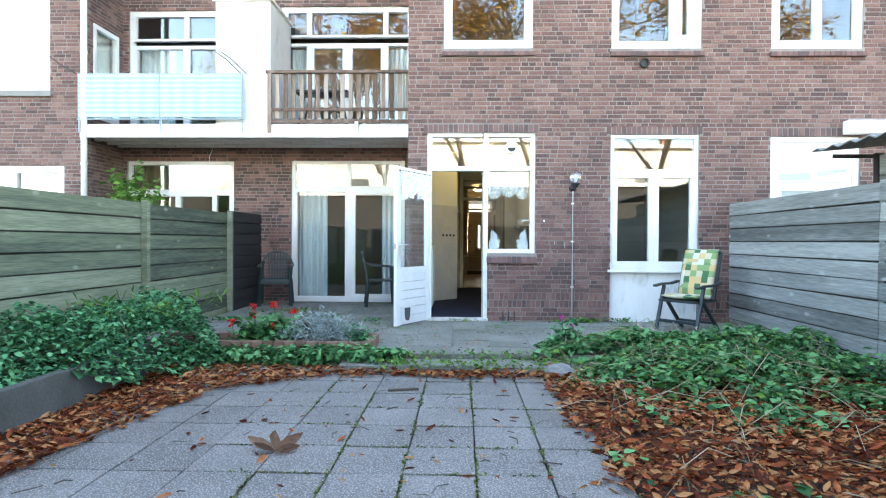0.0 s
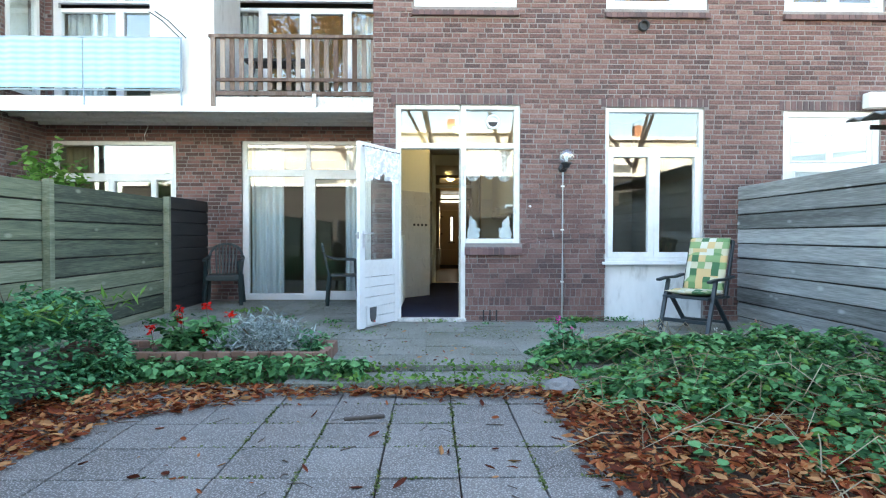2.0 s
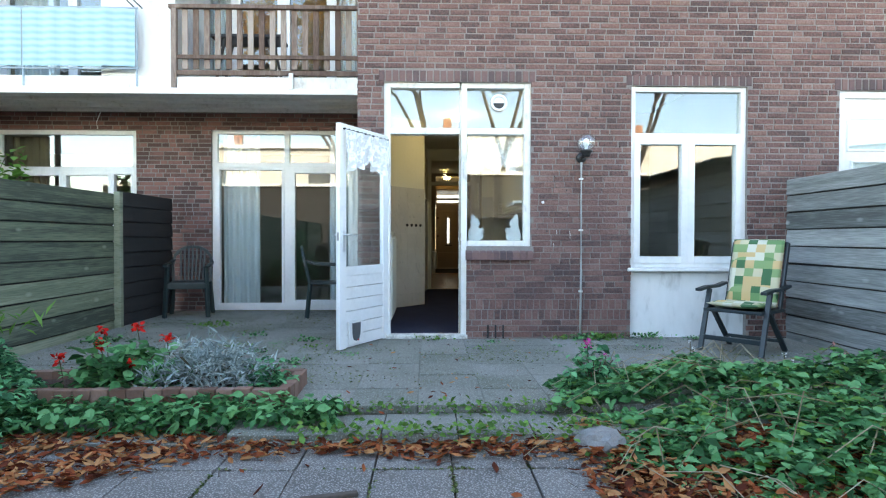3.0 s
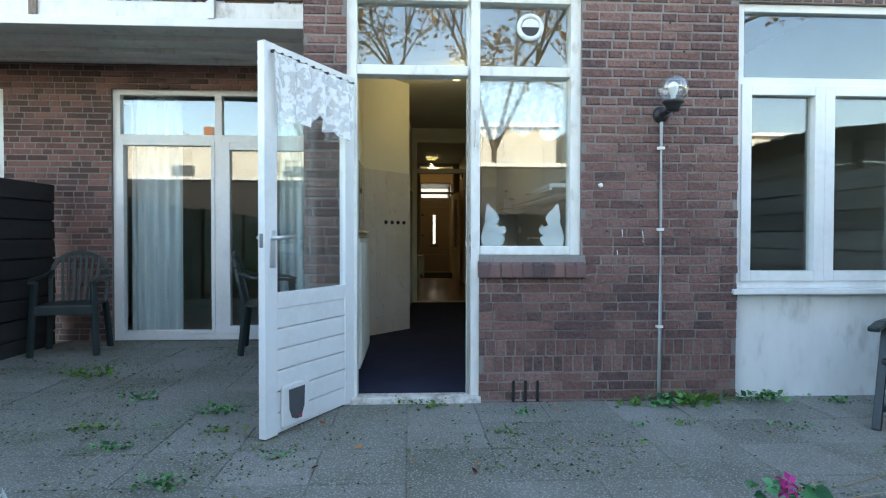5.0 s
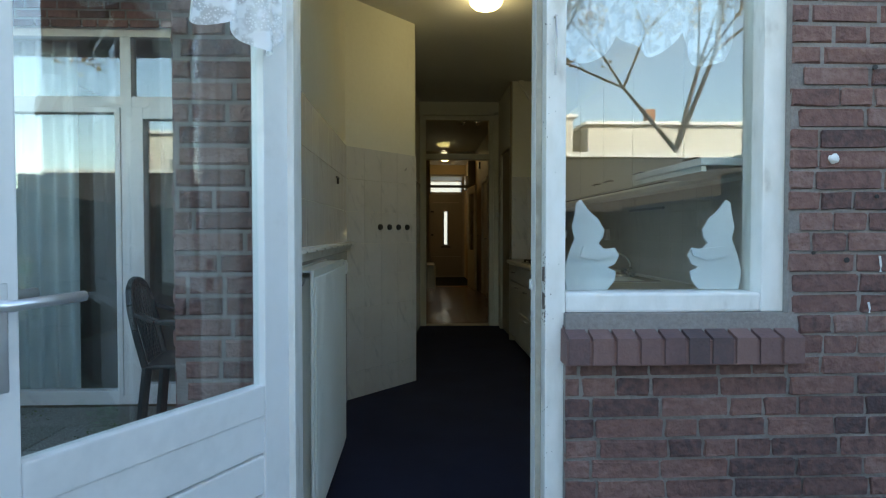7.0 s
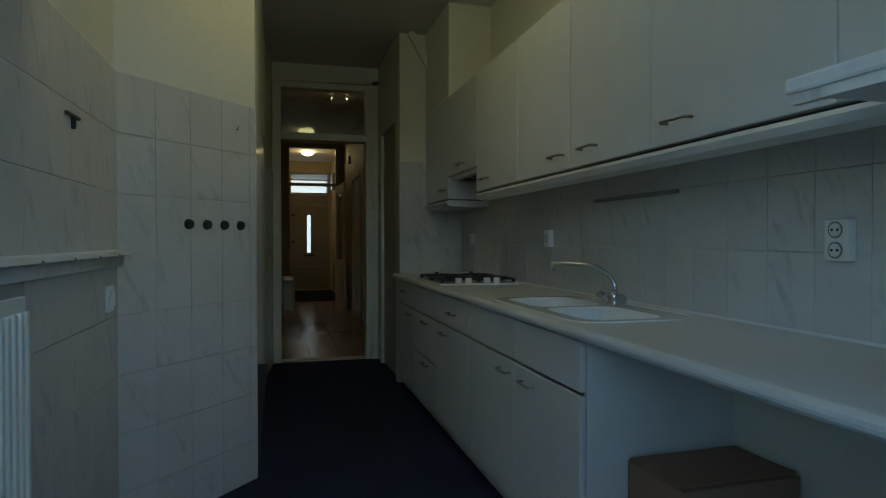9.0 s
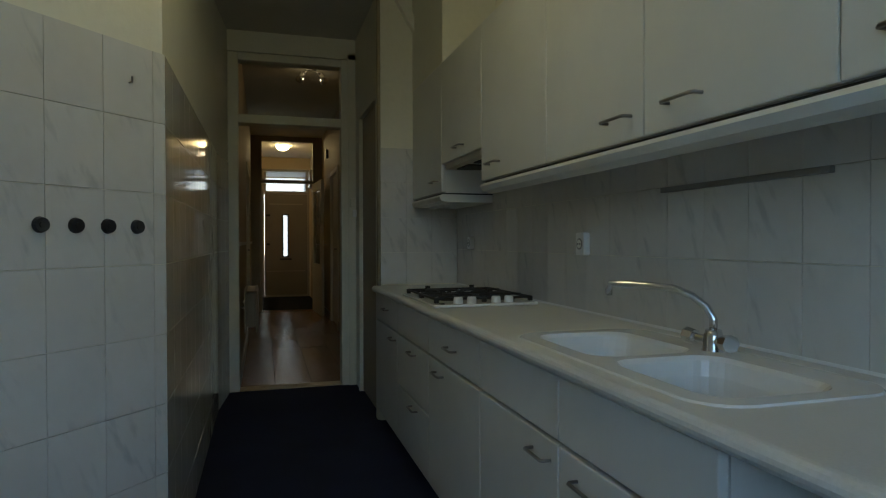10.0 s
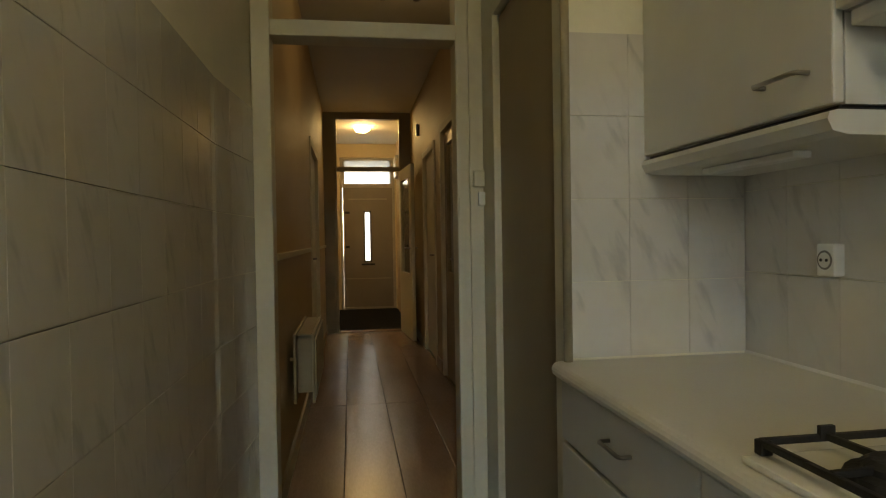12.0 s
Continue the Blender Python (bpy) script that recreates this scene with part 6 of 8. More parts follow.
dome_lamp("opal glass entry ceiling lamp, lit", 0.30, 11.6, HC, 0.11, M_LAMP_H)

# things in the kitchen window
M_CUT = material("white_cutout", [(0.72, 0.73, 0.74), (0.8, 0.81, 0.82)], 0.6, scale=6, bump=0.1)


def cutout(x, flip):
    c = thing("window_figure", "white cut-out toy animal figure on the window sill", "ornament", (x, 0.04, 0.955), group="window figures")
    bm = bmesh.new()
    out = [(-0.075, 0.0), (0.06, 0.0), (0.085, 0.03), (0.09, 0.06), (0.06, 0.075), (0.085, 0.085), (0.10, 0.115), (0.085, 0.14), (0.05, 0.135), (0.03, 0.155), (0.045, 0.175), (0.05, 0.2), (0.04, 0.215), (0.03, 0.235), (0.0, 0.26), (-0.03, 0.30), (-0.045, 0.29), (-0.05, 0.25), (-0.06, 0.21), (-0.05, 0.17), (-0.07, 0.12), (-0.085, 0.06)]
    prism(bm, [(x + flip * a * 0.88, 0.957 + b * 0.88) for a, b in out], 0.02, 0.03)
    part("board", bm, M_CUT, c)
    bm = bmesh.new()
    prism(bm, [(x + flip * a, 0.957 + b) for a, b in ((-0.03, 0.10), (0.03, 0.085), (0.075, 0.10), (0.078, 0.118), (0.03, 0.122), (-0.02, 0.128))], 0.012, 0.0195)
    part("paw", bm, M_CUT, c)
    return c


cutout(0.215, 1)
cutout(0.595, -1)
fan = thing("window_fan", "white round ventilator set in the transom pane", "ventilator", (0.45, -0.02, 2.27))
bm = bmesh.new()
lathe(bm, [(0.055, 0.0), (0.058, 0.02), (0.075, 0.025), (0.085, 0.012), (0.085, 0.0)], (0, 0, 0), 28)
bmesh.ops.transform(bm, matrix=pose(0.44, -0.012, 2.31, 90), verts=bm.verts)
part("ring", bm, M_WHITE, fan, "", True)
bm = bmesh.new()
rod(bm, (0.44, -0.014, 2.31), (0.44, -0.02, 2.31), 0.055, 0.055, 24)
part("grille", bm, M_BLACK, fan, "dark grille")
bm = bmesh.new()
prism(bm, [(0.44 + 0.054 * math.cos(a), 2.31 + 0.054 * math.sin(a)) for a in [math.pi * k / 12 for k in range(13)]], -0.026, -0.021)
part("shutter", bm, M_WHITE, fan, "half-round white shutter")

# hall door frame with transom, brown side door
hf = thing("door_frame_hall", "cream painted door frame with a glazed transom", "door frame", (0.1, WE, KF), kind="structure")
FY0, FY1 = WE - 0.02, WE + 0.105
part("post", boxes((-0.260, -0.187, FY0, FY1, KF, 2.48), bevel=0.006), M_WALL_IN, hf)
part("post", boxes((0.547, 0.60, FY0, FY1, KF, 2.48), bevel=0.006), M_WALL_IN, hf)
part("architrave", boxes((0.60, 0.655, FY0 - 0.01, FY0 + 0.015, KF, 2.52), (-0.26, 0.655, FY0 - 0.01, FY0 + 0.015, 2.482, 2.52)), M_WALL_IN, hf)
part("transom_rail", boxes((-0.187, 0.547, FY0 - 0.004, FY1 - 0.002, 1.972, 2.035), bevel=0.005), M_WALL_IN, hf)
part("head", boxes((-0.187, 0.547, FY0 + 0.002, FY1 - 0.002, 2.425, 2.478), bevel=0.005), M_WALL_IN, hf)
part("threshold", boxes((-0.187, 0.547, FY0 + 0.01, FY1 - 0.01, KF - 0.02, KF + 0.012), bevel=0.004), M_HALL, hf, "pale wooden threshold")
tp = part("pane", boxes((-0.187, 0.547, WE + 0.04, WE + 0.044, 2.035, 2.425)), M_GLASS_IN, hf)
tp.visible_shadow = False
for z in (0.35, 1.25, 1.75):
    bm = bmesh.new()
    rod(bm, (0.55, FY0 - 0.002, z), (0.55, FY0 - 0.002, z + 0.08), 0.006)
    part("hinge", bm, M_WALL_IN, hf)
sd = thing("door_cupboard", "closed brown flush door beside the pier", "door", (PX + 0.04, 4.86, KF), kind="structure")
part("leaf", boxes((PX + 0.015, PX + 0.051, 4.52, 5.205, KF + 0.01, 1.995), bevel=0.003), M_BROWN, sd)
part("architrave", boxes((PX - 0.012, PX + 0.012, 4.455, 4.52, KF, 2.05), (PX - 0.012, PX + 0.012, 5.205, 5.255, KF, 2.05), (PX - 0.012, PX + 0.012, 4.52, 5.205, 1.997, 2.05), bevel=0.004), M_WALL_IN, sd)
bell = thing("junction_box", "small cream junction box on the door frame", "box", (0.64, FY0 - 0.02, 1.42))
part("case", boxes((0.61, 0.655, FY0 - 0.035, FY0 - 0.011, 1.375, 1.44), bevel=0.004), M_WALL_IN, bell)
swb = thing("light_switch", "white wall switch on the door frame", "switch", (0.64, FY0 - 0.02, 1.33))
part("plate", boxes((0.63, 0.658, FY0 - 0.028, FY0 - 0.011, 1.30, 1.355), bevel=0.003), M_WHITE, swb)
pp = thing("heating_pipe", "cream painted pipe along the pier edge", "pipe", (PX, PIER, 1.2))
bm = bmesh.new()
pipe(bm, [(PX - 0.008, PIER - 0.012, CT), (PX - 0.008, PIER - 0.012, 2.1), (PX - 0.008, PIER - 0.012, KC - 0.01)], 0.012)
part("tube", bm, M_BROWN, pp, "", True)
sl = thing("flue_boxing", "slanting cream boxing above the wall cabinets", "boxing", (0.9, 4.4, 2.1))
bm = bmesh.new()
for a, b in (((0.74, PIER - 0.03, KC), (0.935, PIER - 0.03, 2.31)), ):
    bar(bm, a, b, 0.05, 0.05, 0.004)
part("brace", bm, M_WALL_IN, sl, "slanting cream batten")
bm = bmesh.new()
box(bm, UX, WR - 0.002, 3.78, PIER - 0.002, UT + 0.002, KC - 0.002)
part("casing", bm, M_WALL_IN, sl)

# ---- hall and entry ----
M_HTILE = material("hall_board", [(0.23, 0.15, 0.10), (0.29, 0.19, 0.135), (0.34, 0.225, 0.165)], 0.22, scale=2.0, fine=40, bump=0.08, pick="object", spread=0.15, rough_var=0.2, stretch=(3, 0.6, 1))
bm = bmesh.new()
box(bm, -0.1345, 0.1345, -0.83, 0.83, -0.01, 0, 0.002)
me_h = bpy.data.meshes.new("floor_board")
bm.to_mesh(me_h)
bm.free()
me_h.materials.append(M_HTILE)
for i in range(-2, 3):
    for j in range(3):
        x, y = 0.335 + (i + 0.5) * 0.272, WE + 0.12 + 0.832 + j * 1.664
        if HL + 0.06 < x < HR - 0.06:
            o = new("floor_board", me_h)
            o.parent = hall_floor_base
            o.matrix_basis = pose(x, y, KF + 0.001 + 0.0005 * ((i + j) % 2))
part("dado_rail", boxes((HL, HL + 0.018, WE + 0.12, 7.9, 1.085, 1.115), (HL, HL + 0.018, 9.15, HP, 1.085, 1.115), bevel=0.005), M_WALL_IN, wall_hl)
part("skirting", boxes((HL, HL + 0.015, WE + 0.12, 7.9, KF, 0.13), (HL, HL + 0.015, 9.15, HP, KF, 0.13)), M_BROWN, wall_hl)
part("skirting", boxes((HR - 0.015, HR, WE + 0.12, 7.15, KF, 0.13), (HR - 0.015, HR, 8.1, 8.38, KF, 0.13), (HR - 0.015, HR, 9.37, HP, KF, 0.13)), M_BROWN, wall_hr)
radiator("ribbed brown hall radiator", HL, 5.98, 6.74, 0.38, 0.715, 0.13, 1, M_BROWN, 0.05)


def side_door(label, x, side, y0, y1, top, glazed, mat):
    d = thing("door_hall", label, "door", (x, (y0 + y1) / 2, KF), kind="structure")
    a = x - side * 0.012
    part("architrave", boxes((min(a, x + side * 0.1), max(a, x + side * 0.1), y0, y0 + 0.06, KF, top), (min(a, x + side * 0.1), max(a, x + side * 0.1), y1 - 0.06, y1, KF, top), (min(a, x + side * 0.1), max(a, x + side * 0.1), y0 + 0.06, y1 - 0.06, top - 0.06, top), bevel=0.004), M_WALL_IN, d)
    x0, x1 = sorted((x + side * 0.02, x + side * 0.055))
    if glazed:
        part("leaf", boxes((x0, x1, y0 + 0.06, y0 + 0.17, KF + 0.01, top - 0.06), (x0, x1, y1 - 0.17, y1 - 0.06, KF + 0.01, top - 0.06), (x0, x1, y0 + 0.17, y1 - 0.17, KF + 0.01, 0.9), (x0, x1, y0 + 0.17, y1 - 0.17, top - 0.17, top - 0.06)), mat, d)
        part("pane", boxes((x0 + 0.014, x0 + 0.018, y0 + 0.17, y1 - 0.17, 0.9, top - 0.17)), M_GLASS_IN, d)
    else:
        part("leaf", boxes((x0, x1, y0 + 0.062, y1 - 0.062, KF + 0.01, top - 0.062), bevel=0.003), mat, d)
    bm = bmesh.new()
    hx = x - side * 0.03
    pipe(bm, [(x + side * 0.02, y0 + 0.12, 1.02), (hx, y0 + 0.12, 1.02), (hx, y0 + 0.22, 1.02)], 0.008)
    part("door_handle", bm, M_STEEL, d, "metal lever handle", True)
    return d


side_door("brown glazed hall door", HR, 1, 7.2, 8.06, 2.1, True, M_BROWN)
side_door("cream hall door", HR, 1, 8.42, 9.33, 2.05, False, M_WALL_IN)
side_door("cream hall door", HL, -1, 7.95, 9.1, 2.0, False, M_WALL_IN)
for z, xx in ((2.2, HR),):
    cb = thing("cable_clip", "small black fitting high on the hall wall", "fitting", (HR, 9.68, z))
    part("case", boxes((HR - 0.03, HR - 0.001, 9.65, 9.72, 2.3, 2.42), bevel=0.004), M_BLACK, cb)
pf = thing("door_frame_entry", "brown painted entry door frame with a cross rail", "door frame", (0.34, HP, KF), kind="structure")
part("cross_rail", boxes((-0.04, 0.727, HP + 0.0, HP + 0.08, 2.02, 2.07), bevel=0.004), M_BROWN, pf)
part("post", boxes((-0.08, -0.04, HP - 0.012, HP + 0.092, KF, 2.66), bevel=0.004), M_BROWN, pf)
part("post", boxes((0.727, 0.767, HP - 0.012, HP + 0.092, KF, 2.66), bevel=0.004), M_BROWN, pf)
part("sill", boxes((-0.04, 0.727, HP - 0.005, HP + 0.085, KF - 0.01, KF + 0.015), bevel=0.004), M_HTILE, pf)
ed = thing("entry_door", "open cream entry door with a tall pane", "door", (0.735, HP - 0.02, KF))
EM = pose(0.735, HP - 0.02, KF, 0, 0, -86) @ Matrix.Diagonal((1.2, 1, 1.04, 1))
bm = bmesh.new()
for r in ((0, 0.12, 0, 1.9), (0.62, 0.74, 0, 1.9), (0.12, 0.62, 0, 0.72), (0.12, 0.62, 1.76, 1.9)):
    box(bm, r[0], r[1], -0.02, 0.02, r[2] + 0.01, r[3], 0.004, EM)
part("leaf", bm, M_WALL_IN, ed)
bm = bmesh.new()
box(bm, 0.12, 0.62, -0.003, 0.003, 0.72, 1.76, 0.0, EM)
part("pane", bm, M_GLASS_IN, ed)
bm = bmesh.new()
for s in (-1, 1):
    pipe(bm, [EM @ Vector((0.68, 0.0, 1.0)), EM @ Vector((0.68, s * 0.06, 1.0)), EM @ Vector((0.56, s * 0.06, 1.0))], 0.008)
part("door_handle", bm, M_STEEL, ed, "metal lever handle", True)

spot = thing("ceiling_spot", "two-armed chrome ceiling spot lamp in the hall", "lamp", (SPX, SPY, HC))
bm = bmesh.new()
lathe(bm, [(0.001, -0.03), (0.05, -0.03), (0.055, -0.02), (0.055, 0.0)], (SPX, SPY, HC - 0.001), 20)
part("base", bm, M_CHROME, spot, "", True)
for sgn in (-1, 1):
    bm = bmesh.new()
    pipe(bm, [(SPX, SPY, HC - 0.03), (SPX + sgn * 0.05, SPY, HC - 0.05), (SPX + sgn * 0.08, SPY, HC - 0.08)], 0.007)
    part("arm", bm, M_CHROME, spot, "", True)
    bm = bmesh.new()
    rod(bm, (SPX + sgn * 0.075, SPY, HC - 0.07), (SPX + sgn * 0.115, SPY - 0.02, HC - 0.15), 0.028, 0.038, 16)
    part("spot_head", bm, M_CHROME, spot, "chrome spot head", True)

# the front door, with its fanlight and slot pane
M_FROST = bpy.data.materials.new("frosted_glass")
M_FROST.use_nodes = True
nt = M_FROST.node_tree
nt.nodes.remove(nt.nodes["Principled BSDF"])
tl = nt.nodes.new("ShaderNodeBsdfTranslucent")
tl.inputs[0].default_value = (0.34, 0.35, 0.35, 1)
nt.links.new(tl.outputs[0], nt.nodes["Material Output"].inputs[0])
M_DOORF = material("taupe_frame_paint", [(0.28, 0.25, 0.205), (0.33, 0.295, 0.245)], 0.45, scale=2, bump=0.05)
M_DOORB = material("taupe_door_paint", [(0.19, 0.165, 0.135), (0.23, 0.20, 0.165)], 0.4, scale=2, bump=0.05)
fd = thing("front_door", "taupe front door with a narrow lit pane and a letter slot", "door", (0.39, HE + 0.04, KF), kind="structure")
part("door_frame", frame_bm(-0.044, 0.846, KF, 2.518, HE + 0.005, HE + 0.09, 0.04), M_DOORF, fd)
part("transom_rail", boxes((-0.004, 0.806, HE + 0.008, HE + 0.088, 2.03, 2.09), bevel=0.004), M_DOORF, fd)
part("fanlight_bar", boxes((-0.004, 0.806, HE + 0.03, HE + 0.05, 2.345, 2.37)), M_BROWN, fd)
fl = wall([(0.35, 0.435, 0.83, 1.63)], -0.002, 0.804, KF + 0.012, 2.028, lambda a, b, c, d: (a, b, HE + 0.03, HE + 0.07, c, d))
part("leaf", fl, M_DOORB, fd)
part("slot_frame", frame_bm(0.333, 0.452, 0.81, 1.648, HE + 0.02, HE + 0.035, 0.018), M_BLACK, fd)
part("pane", boxes((0.35, 0.435, HE + 0.05, HE + 0.054, 0.83, 1.63)), M_FROST, fd)
part("fanlight", boxes((0.026, 0.786, HE + 0.05, HE + 0.054, 2.09, 2.478)), M_FROST, fd)
part("fan_frame", boxes((-0.004, 0.031, HE + 0.02, HE + 0.06, 2.09, 2.478), (0.781, 0.806, HE + 0.02, HE + 0.06, 2.09, 2.478)), M_DOORF, fd)
part("letter_flap", boxes((0.285, 0.505, HE + 0.018, HE + 0.031, 0.755, 0.785), bevel=0.003), M_BLACK, fd)
part("panel_moulding", boxes((0.086, 0.716, HE + 0.02, HE + 0.031, 1.83, 1.85), (0.036, 0.766, HE + 0.022, HE + 0.031, 0.53, 0.545)), M_DOORF, fd)
part("latch", boxes((0.026, 0.106, HE + 0.005, HE + 0.031, 1.60, 1.64), (0.036, 0.096, HE + 0.005, HE + 0.031, 1.04, 1.08), bevel=0.003), M_BLACK, fd, "dark night latch")
M_MAT = material("black_mat_fibre", [(0.008, 0.008, 0.009), (0.015, 0.015, 0.017)], 0.95, fine=200, bump=0.8, bump_scale=300, spec=0.1)
mat_ob = thing("door_mat", "black doormat filling the entry floor", "mat", (0.34, 11.9, KF))
part("fabric", boxes((-0.18, 0.85, HP + 0.12, HE - 0.02, KF - 0.004, KF + 0.012), bevel=0.004), M_MAT, mat_ob)
meter = thing("meter_box", "small grey meter box high in the entry", "box", (0.81, 11.8, 2.05))
part("case", boxes((0.75, 0.869, 11.6, 12.0, 2.05, 2.35), bevel=0.008), M_STEEL, meter)

# ---- plants, litter ----
LEAF = (np.array([(0, 0, 0), (-0.3, 0.28, 0.05), (0.3, 0.28, 0.05), (0, 0.32, -0.02), (-0.33, 0.55, 0.06), (0.33, 0.55, 0.06), (0, 0.62, -0.02), (0, 1.0, -0.1)]),
        [(0, 3, 1), (0, 2, 3), (1, 3, 6, 4), (3, 2, 5, 6), (4, 6, 7), (6, 5, 7)])
SLIM = (np.array([(0, 0, 0), (-0.1, 0.4, 0.03), (0.1, 0.4, 0.03), (0, 1.0, -0.12)]), [(0, 2, 3, 1)])
DRY = (np.array([(0, 0, 0), (-0.14, 0.25, 0.09), (0, 0.27, 0.0), (0.16, 0.25, 0.07), (-0.21, 0.55, 0.15), (0, 0.57, 0.05), (0.2, 0.55, 0.12), (-0.1, 0.85, 0.2), (0, 0.86, 0.13), (0.1, 0.85, 0.18), (0, 1.0, 0.24)]),
       [(0, 2, 1), (0, 3, 2), (1, 2, 5, 4), (2, 3, 6, 5), (4, 5, 8, 7), (5, 6, 9, 8), (7, 8, 10), (8, 9, 10)])
BLADE = (np.array([(-0.02, 0, 0), (0.02, 0, 0), (-0.014, 0.5, 0.05), (0.014, 0.5, 0.05), (0, 1.0, -0.1)]), [(0, 1, 3, 2), (2, 3, 4)])


def spin(yaw, pitch, roll):
    cy, sy, cp, sp, cr, sr = np.cos(yaw), np.sin(yaw), np.cos(pitch), np.sin(pitch), np.cos(roll), np.sin(roll)
    zero, one = np.zeros_like(yaw), np.ones_like(yaw)
    rz = np.stack([cy, -sy, zero, sy, cy, zero, zero, zero, one], -1).reshape(-1, 3, 3)
    rx = np.stack([one, zero, zero, zero, cp, -sp, zero, sp, cp], -1).reshape(-1, 3, 3)
    ry = np.stack([cr, zero, sr, zero, one, zero, -sr, zero, cr], -1).reshape(-1, 3, 3)
    return rz @ rx @ ry


def leaf_mesh(name, kind, places, size, yaw, pitch, roll, mat):
    """Many leaves as one mesh."""
    verts, faces = kind
    n, k = len(places), len(verts)
    v = np.einsum("nij,kj->nki", spin(yaw, pitch, roll), verts) * size[:, None, None] + places[:, None, :]
    fs = [tuple(int(i + j * k) for i in f) for j in range(n) for f in faces]
    return mesh_of(name, v.reshape(-1, 3).tolist(), fs, mat)


def foliage(name, kind, places, size, mat, seed, droop=(-0.5, 0.5), rolls=0.5):
    r = np.random.default_rng(seed)
    n = len(places)
    return leaf_mesh(name, kind, places, r.uniform(size[0], size[1], n), r.uniform(0, 2 * np.pi, n), r.uniform(droop[0], droop[1], n), r.normal(0, rolls, n), mat)


def mound(seed, n, x0, x1, y0, y1, height, base, thick=0.5, keep=None):
    """Leaf places in the outer layer of a heap whose height(x, y) is given."""
    r = np.random.default_rng(seed)
    out = []
    while len(out) < n:
        x, y = r.uniform(x0, x1), r.uniform(y0, y1)
        if keep is not None and not keep(x, y, r):
            continue
        h = height(x, y)
        if h < 0.015:
            continue
        out.append((x, y, base(x, y) + h * (1 - thick * r.random() ** 1.6)))
    return np.array(out)


def lumps(x, y, f, s=0.0):
    return noise.noise(Vector((x * f, y * f, s)))


def low(x, y):
    return -0.1 if y < -2.6 else 0.0


M_IVY = leaf_material("bramble_leaf", [(0.03, 0.10, 0.035), (0.065, 0.21, 0.075), (0.11, 0.31, 0.11), (0.18, 0.42, 0.17)], 0.3, 0.45)
M_NETTLE = leaf_material("nettle_leaf", [(0.03, 0.115, 0.05), (0.065, 0.23, 0.10), (0.11, 0.33, 0.15), (0.17, 0.44, 0.20)], 0.3, 0.45)
M_BRIGHT = leaf_material("bright_leaf", [(0.07, 0.16, 0.03), (0.12, 0.26, 0.05), (0.19, 0.36, 0.08)], 0.4, 0.45)
M_SILVER = leaf_material("silver_leaf", [(0.22, 0.27, 0.26), (0.33, 0.40, 0.38), (0.46, 0.53, 0.50)], 0.15, 0.8)
M_DRYLEAF = leaf_material("dry_chestnut_leaf", [(0.09, 0.020, 0.009), (0.18, 0.040, 0.015), (0.28, 0.068, 0.024), (0.36, 0.11, 0.038), (0.45, 0.22, 0.09)], 0.15, 0.65, spread=0.8)
M_STRAW = leaf_material("dry_straw", [(0.22, 0.17, 0.10), (0.33, 0.27, 0.17), (0.42, 0.36, 0.25)], 0.1, 0.8)
M_STEM = material("plant_stem", [(0.05, 0.06, 0.03), (0.10, 0.08, 0.045), (0.16, 0.11, 0.07)], 0.7, bump=0.1)
M_TWIG = material("dead_twig", [(0.05, 0.04, 0.03), (0.09, 0.07, 0.055), (0.14, 0.115, 0.09)], 0.9, bump=0.3)


def stuff(name, me, label, category):
    return tagged(new(name, me), label, category, kind="stuff")


# left raised bed
# bed wall concrete, a darker grey than the paving
M_BEDWALL = material("dark_bed_concrete", [(0.045, 0.05, 0.04), (0.085, 0.085, 0.075), (0.13, 0.128, 0.12)], 0.9, scale=3, fine=50, fine_mix=0.45, bump=0.7, bump_scale=60)
bed = thing("raised_bed", "low grey concrete bed wall along the fence", "planter", (-3.2, -6, -0.1))
part("front_wall", boxes((-2.93, -2.86, -9.0, -2.9, -0.14, 0.175), bevel=0.008), M_BEDWALL, bed)
part("end_wall", boxes((-3.6, -2.93, -2.97, -2.9, -0.14, 0.17), bevel=0.008), M_BEDWALL, bed)
part("soil", boxes((-3.62, -2.93, -9.0, -2.97, -0.14, 0.12)), M_SOIL, bed)


def left_height(x, y):
    edge = max(0.0, min(1.0, ((-2.58 - 0.36 * max(0.0, min(1.0, (-3.75 - y) / 0.5)) if y < -3.5 else -2.56 + 0.30 * min(1.0, (y + 3.5) / 0.7)) - 0.15 * lumps(0, y, 1.3) - x) / 0.4)) * max(0.0, min(1.0, (-2.25 - y) / 0.5 + 0.3))
    return edge * (1 - 0.3 * max(0.0, min(1.0, (-4.6 - y) / 1.2))) * (0.34 + 0.16 * lumps(x, y, 1.6) + 0.12 * lumps(x, y, 5.0))


pl = mound(1, 15500, -3.6, -2.15, -7.4, -2.0, left_height, lambda x, y: 0.14 if x < -2.86 else 0.14 - (x + 2.86) * 0.75, 0.75)
stuff("nettle_bush", foliage("nettle_bush", LEAF, pl, (0.03, 0.068), M_NETTLE, 2, (-0.6, 0.15), 0.35), "dense dark green leafy plants spilling over the bed wall", "plants")
pl = mound(31, 170, -3.5, -2.5, -3.4, -2.3, lambda x, y: 0.42 + 0.12 * lumps(x, y, 4), lambda x, y: 0.1, 0.35)
stuff("tall_weeds", foliage("tall_weeds", SLIM, pl, (0.06, 0.14), M_BRIGHT, 3, (-0.2, 1.2), 0.5), "light green upright weeds in the bed", "plants")
stem = bmesh.new()
r = random.Random(8)
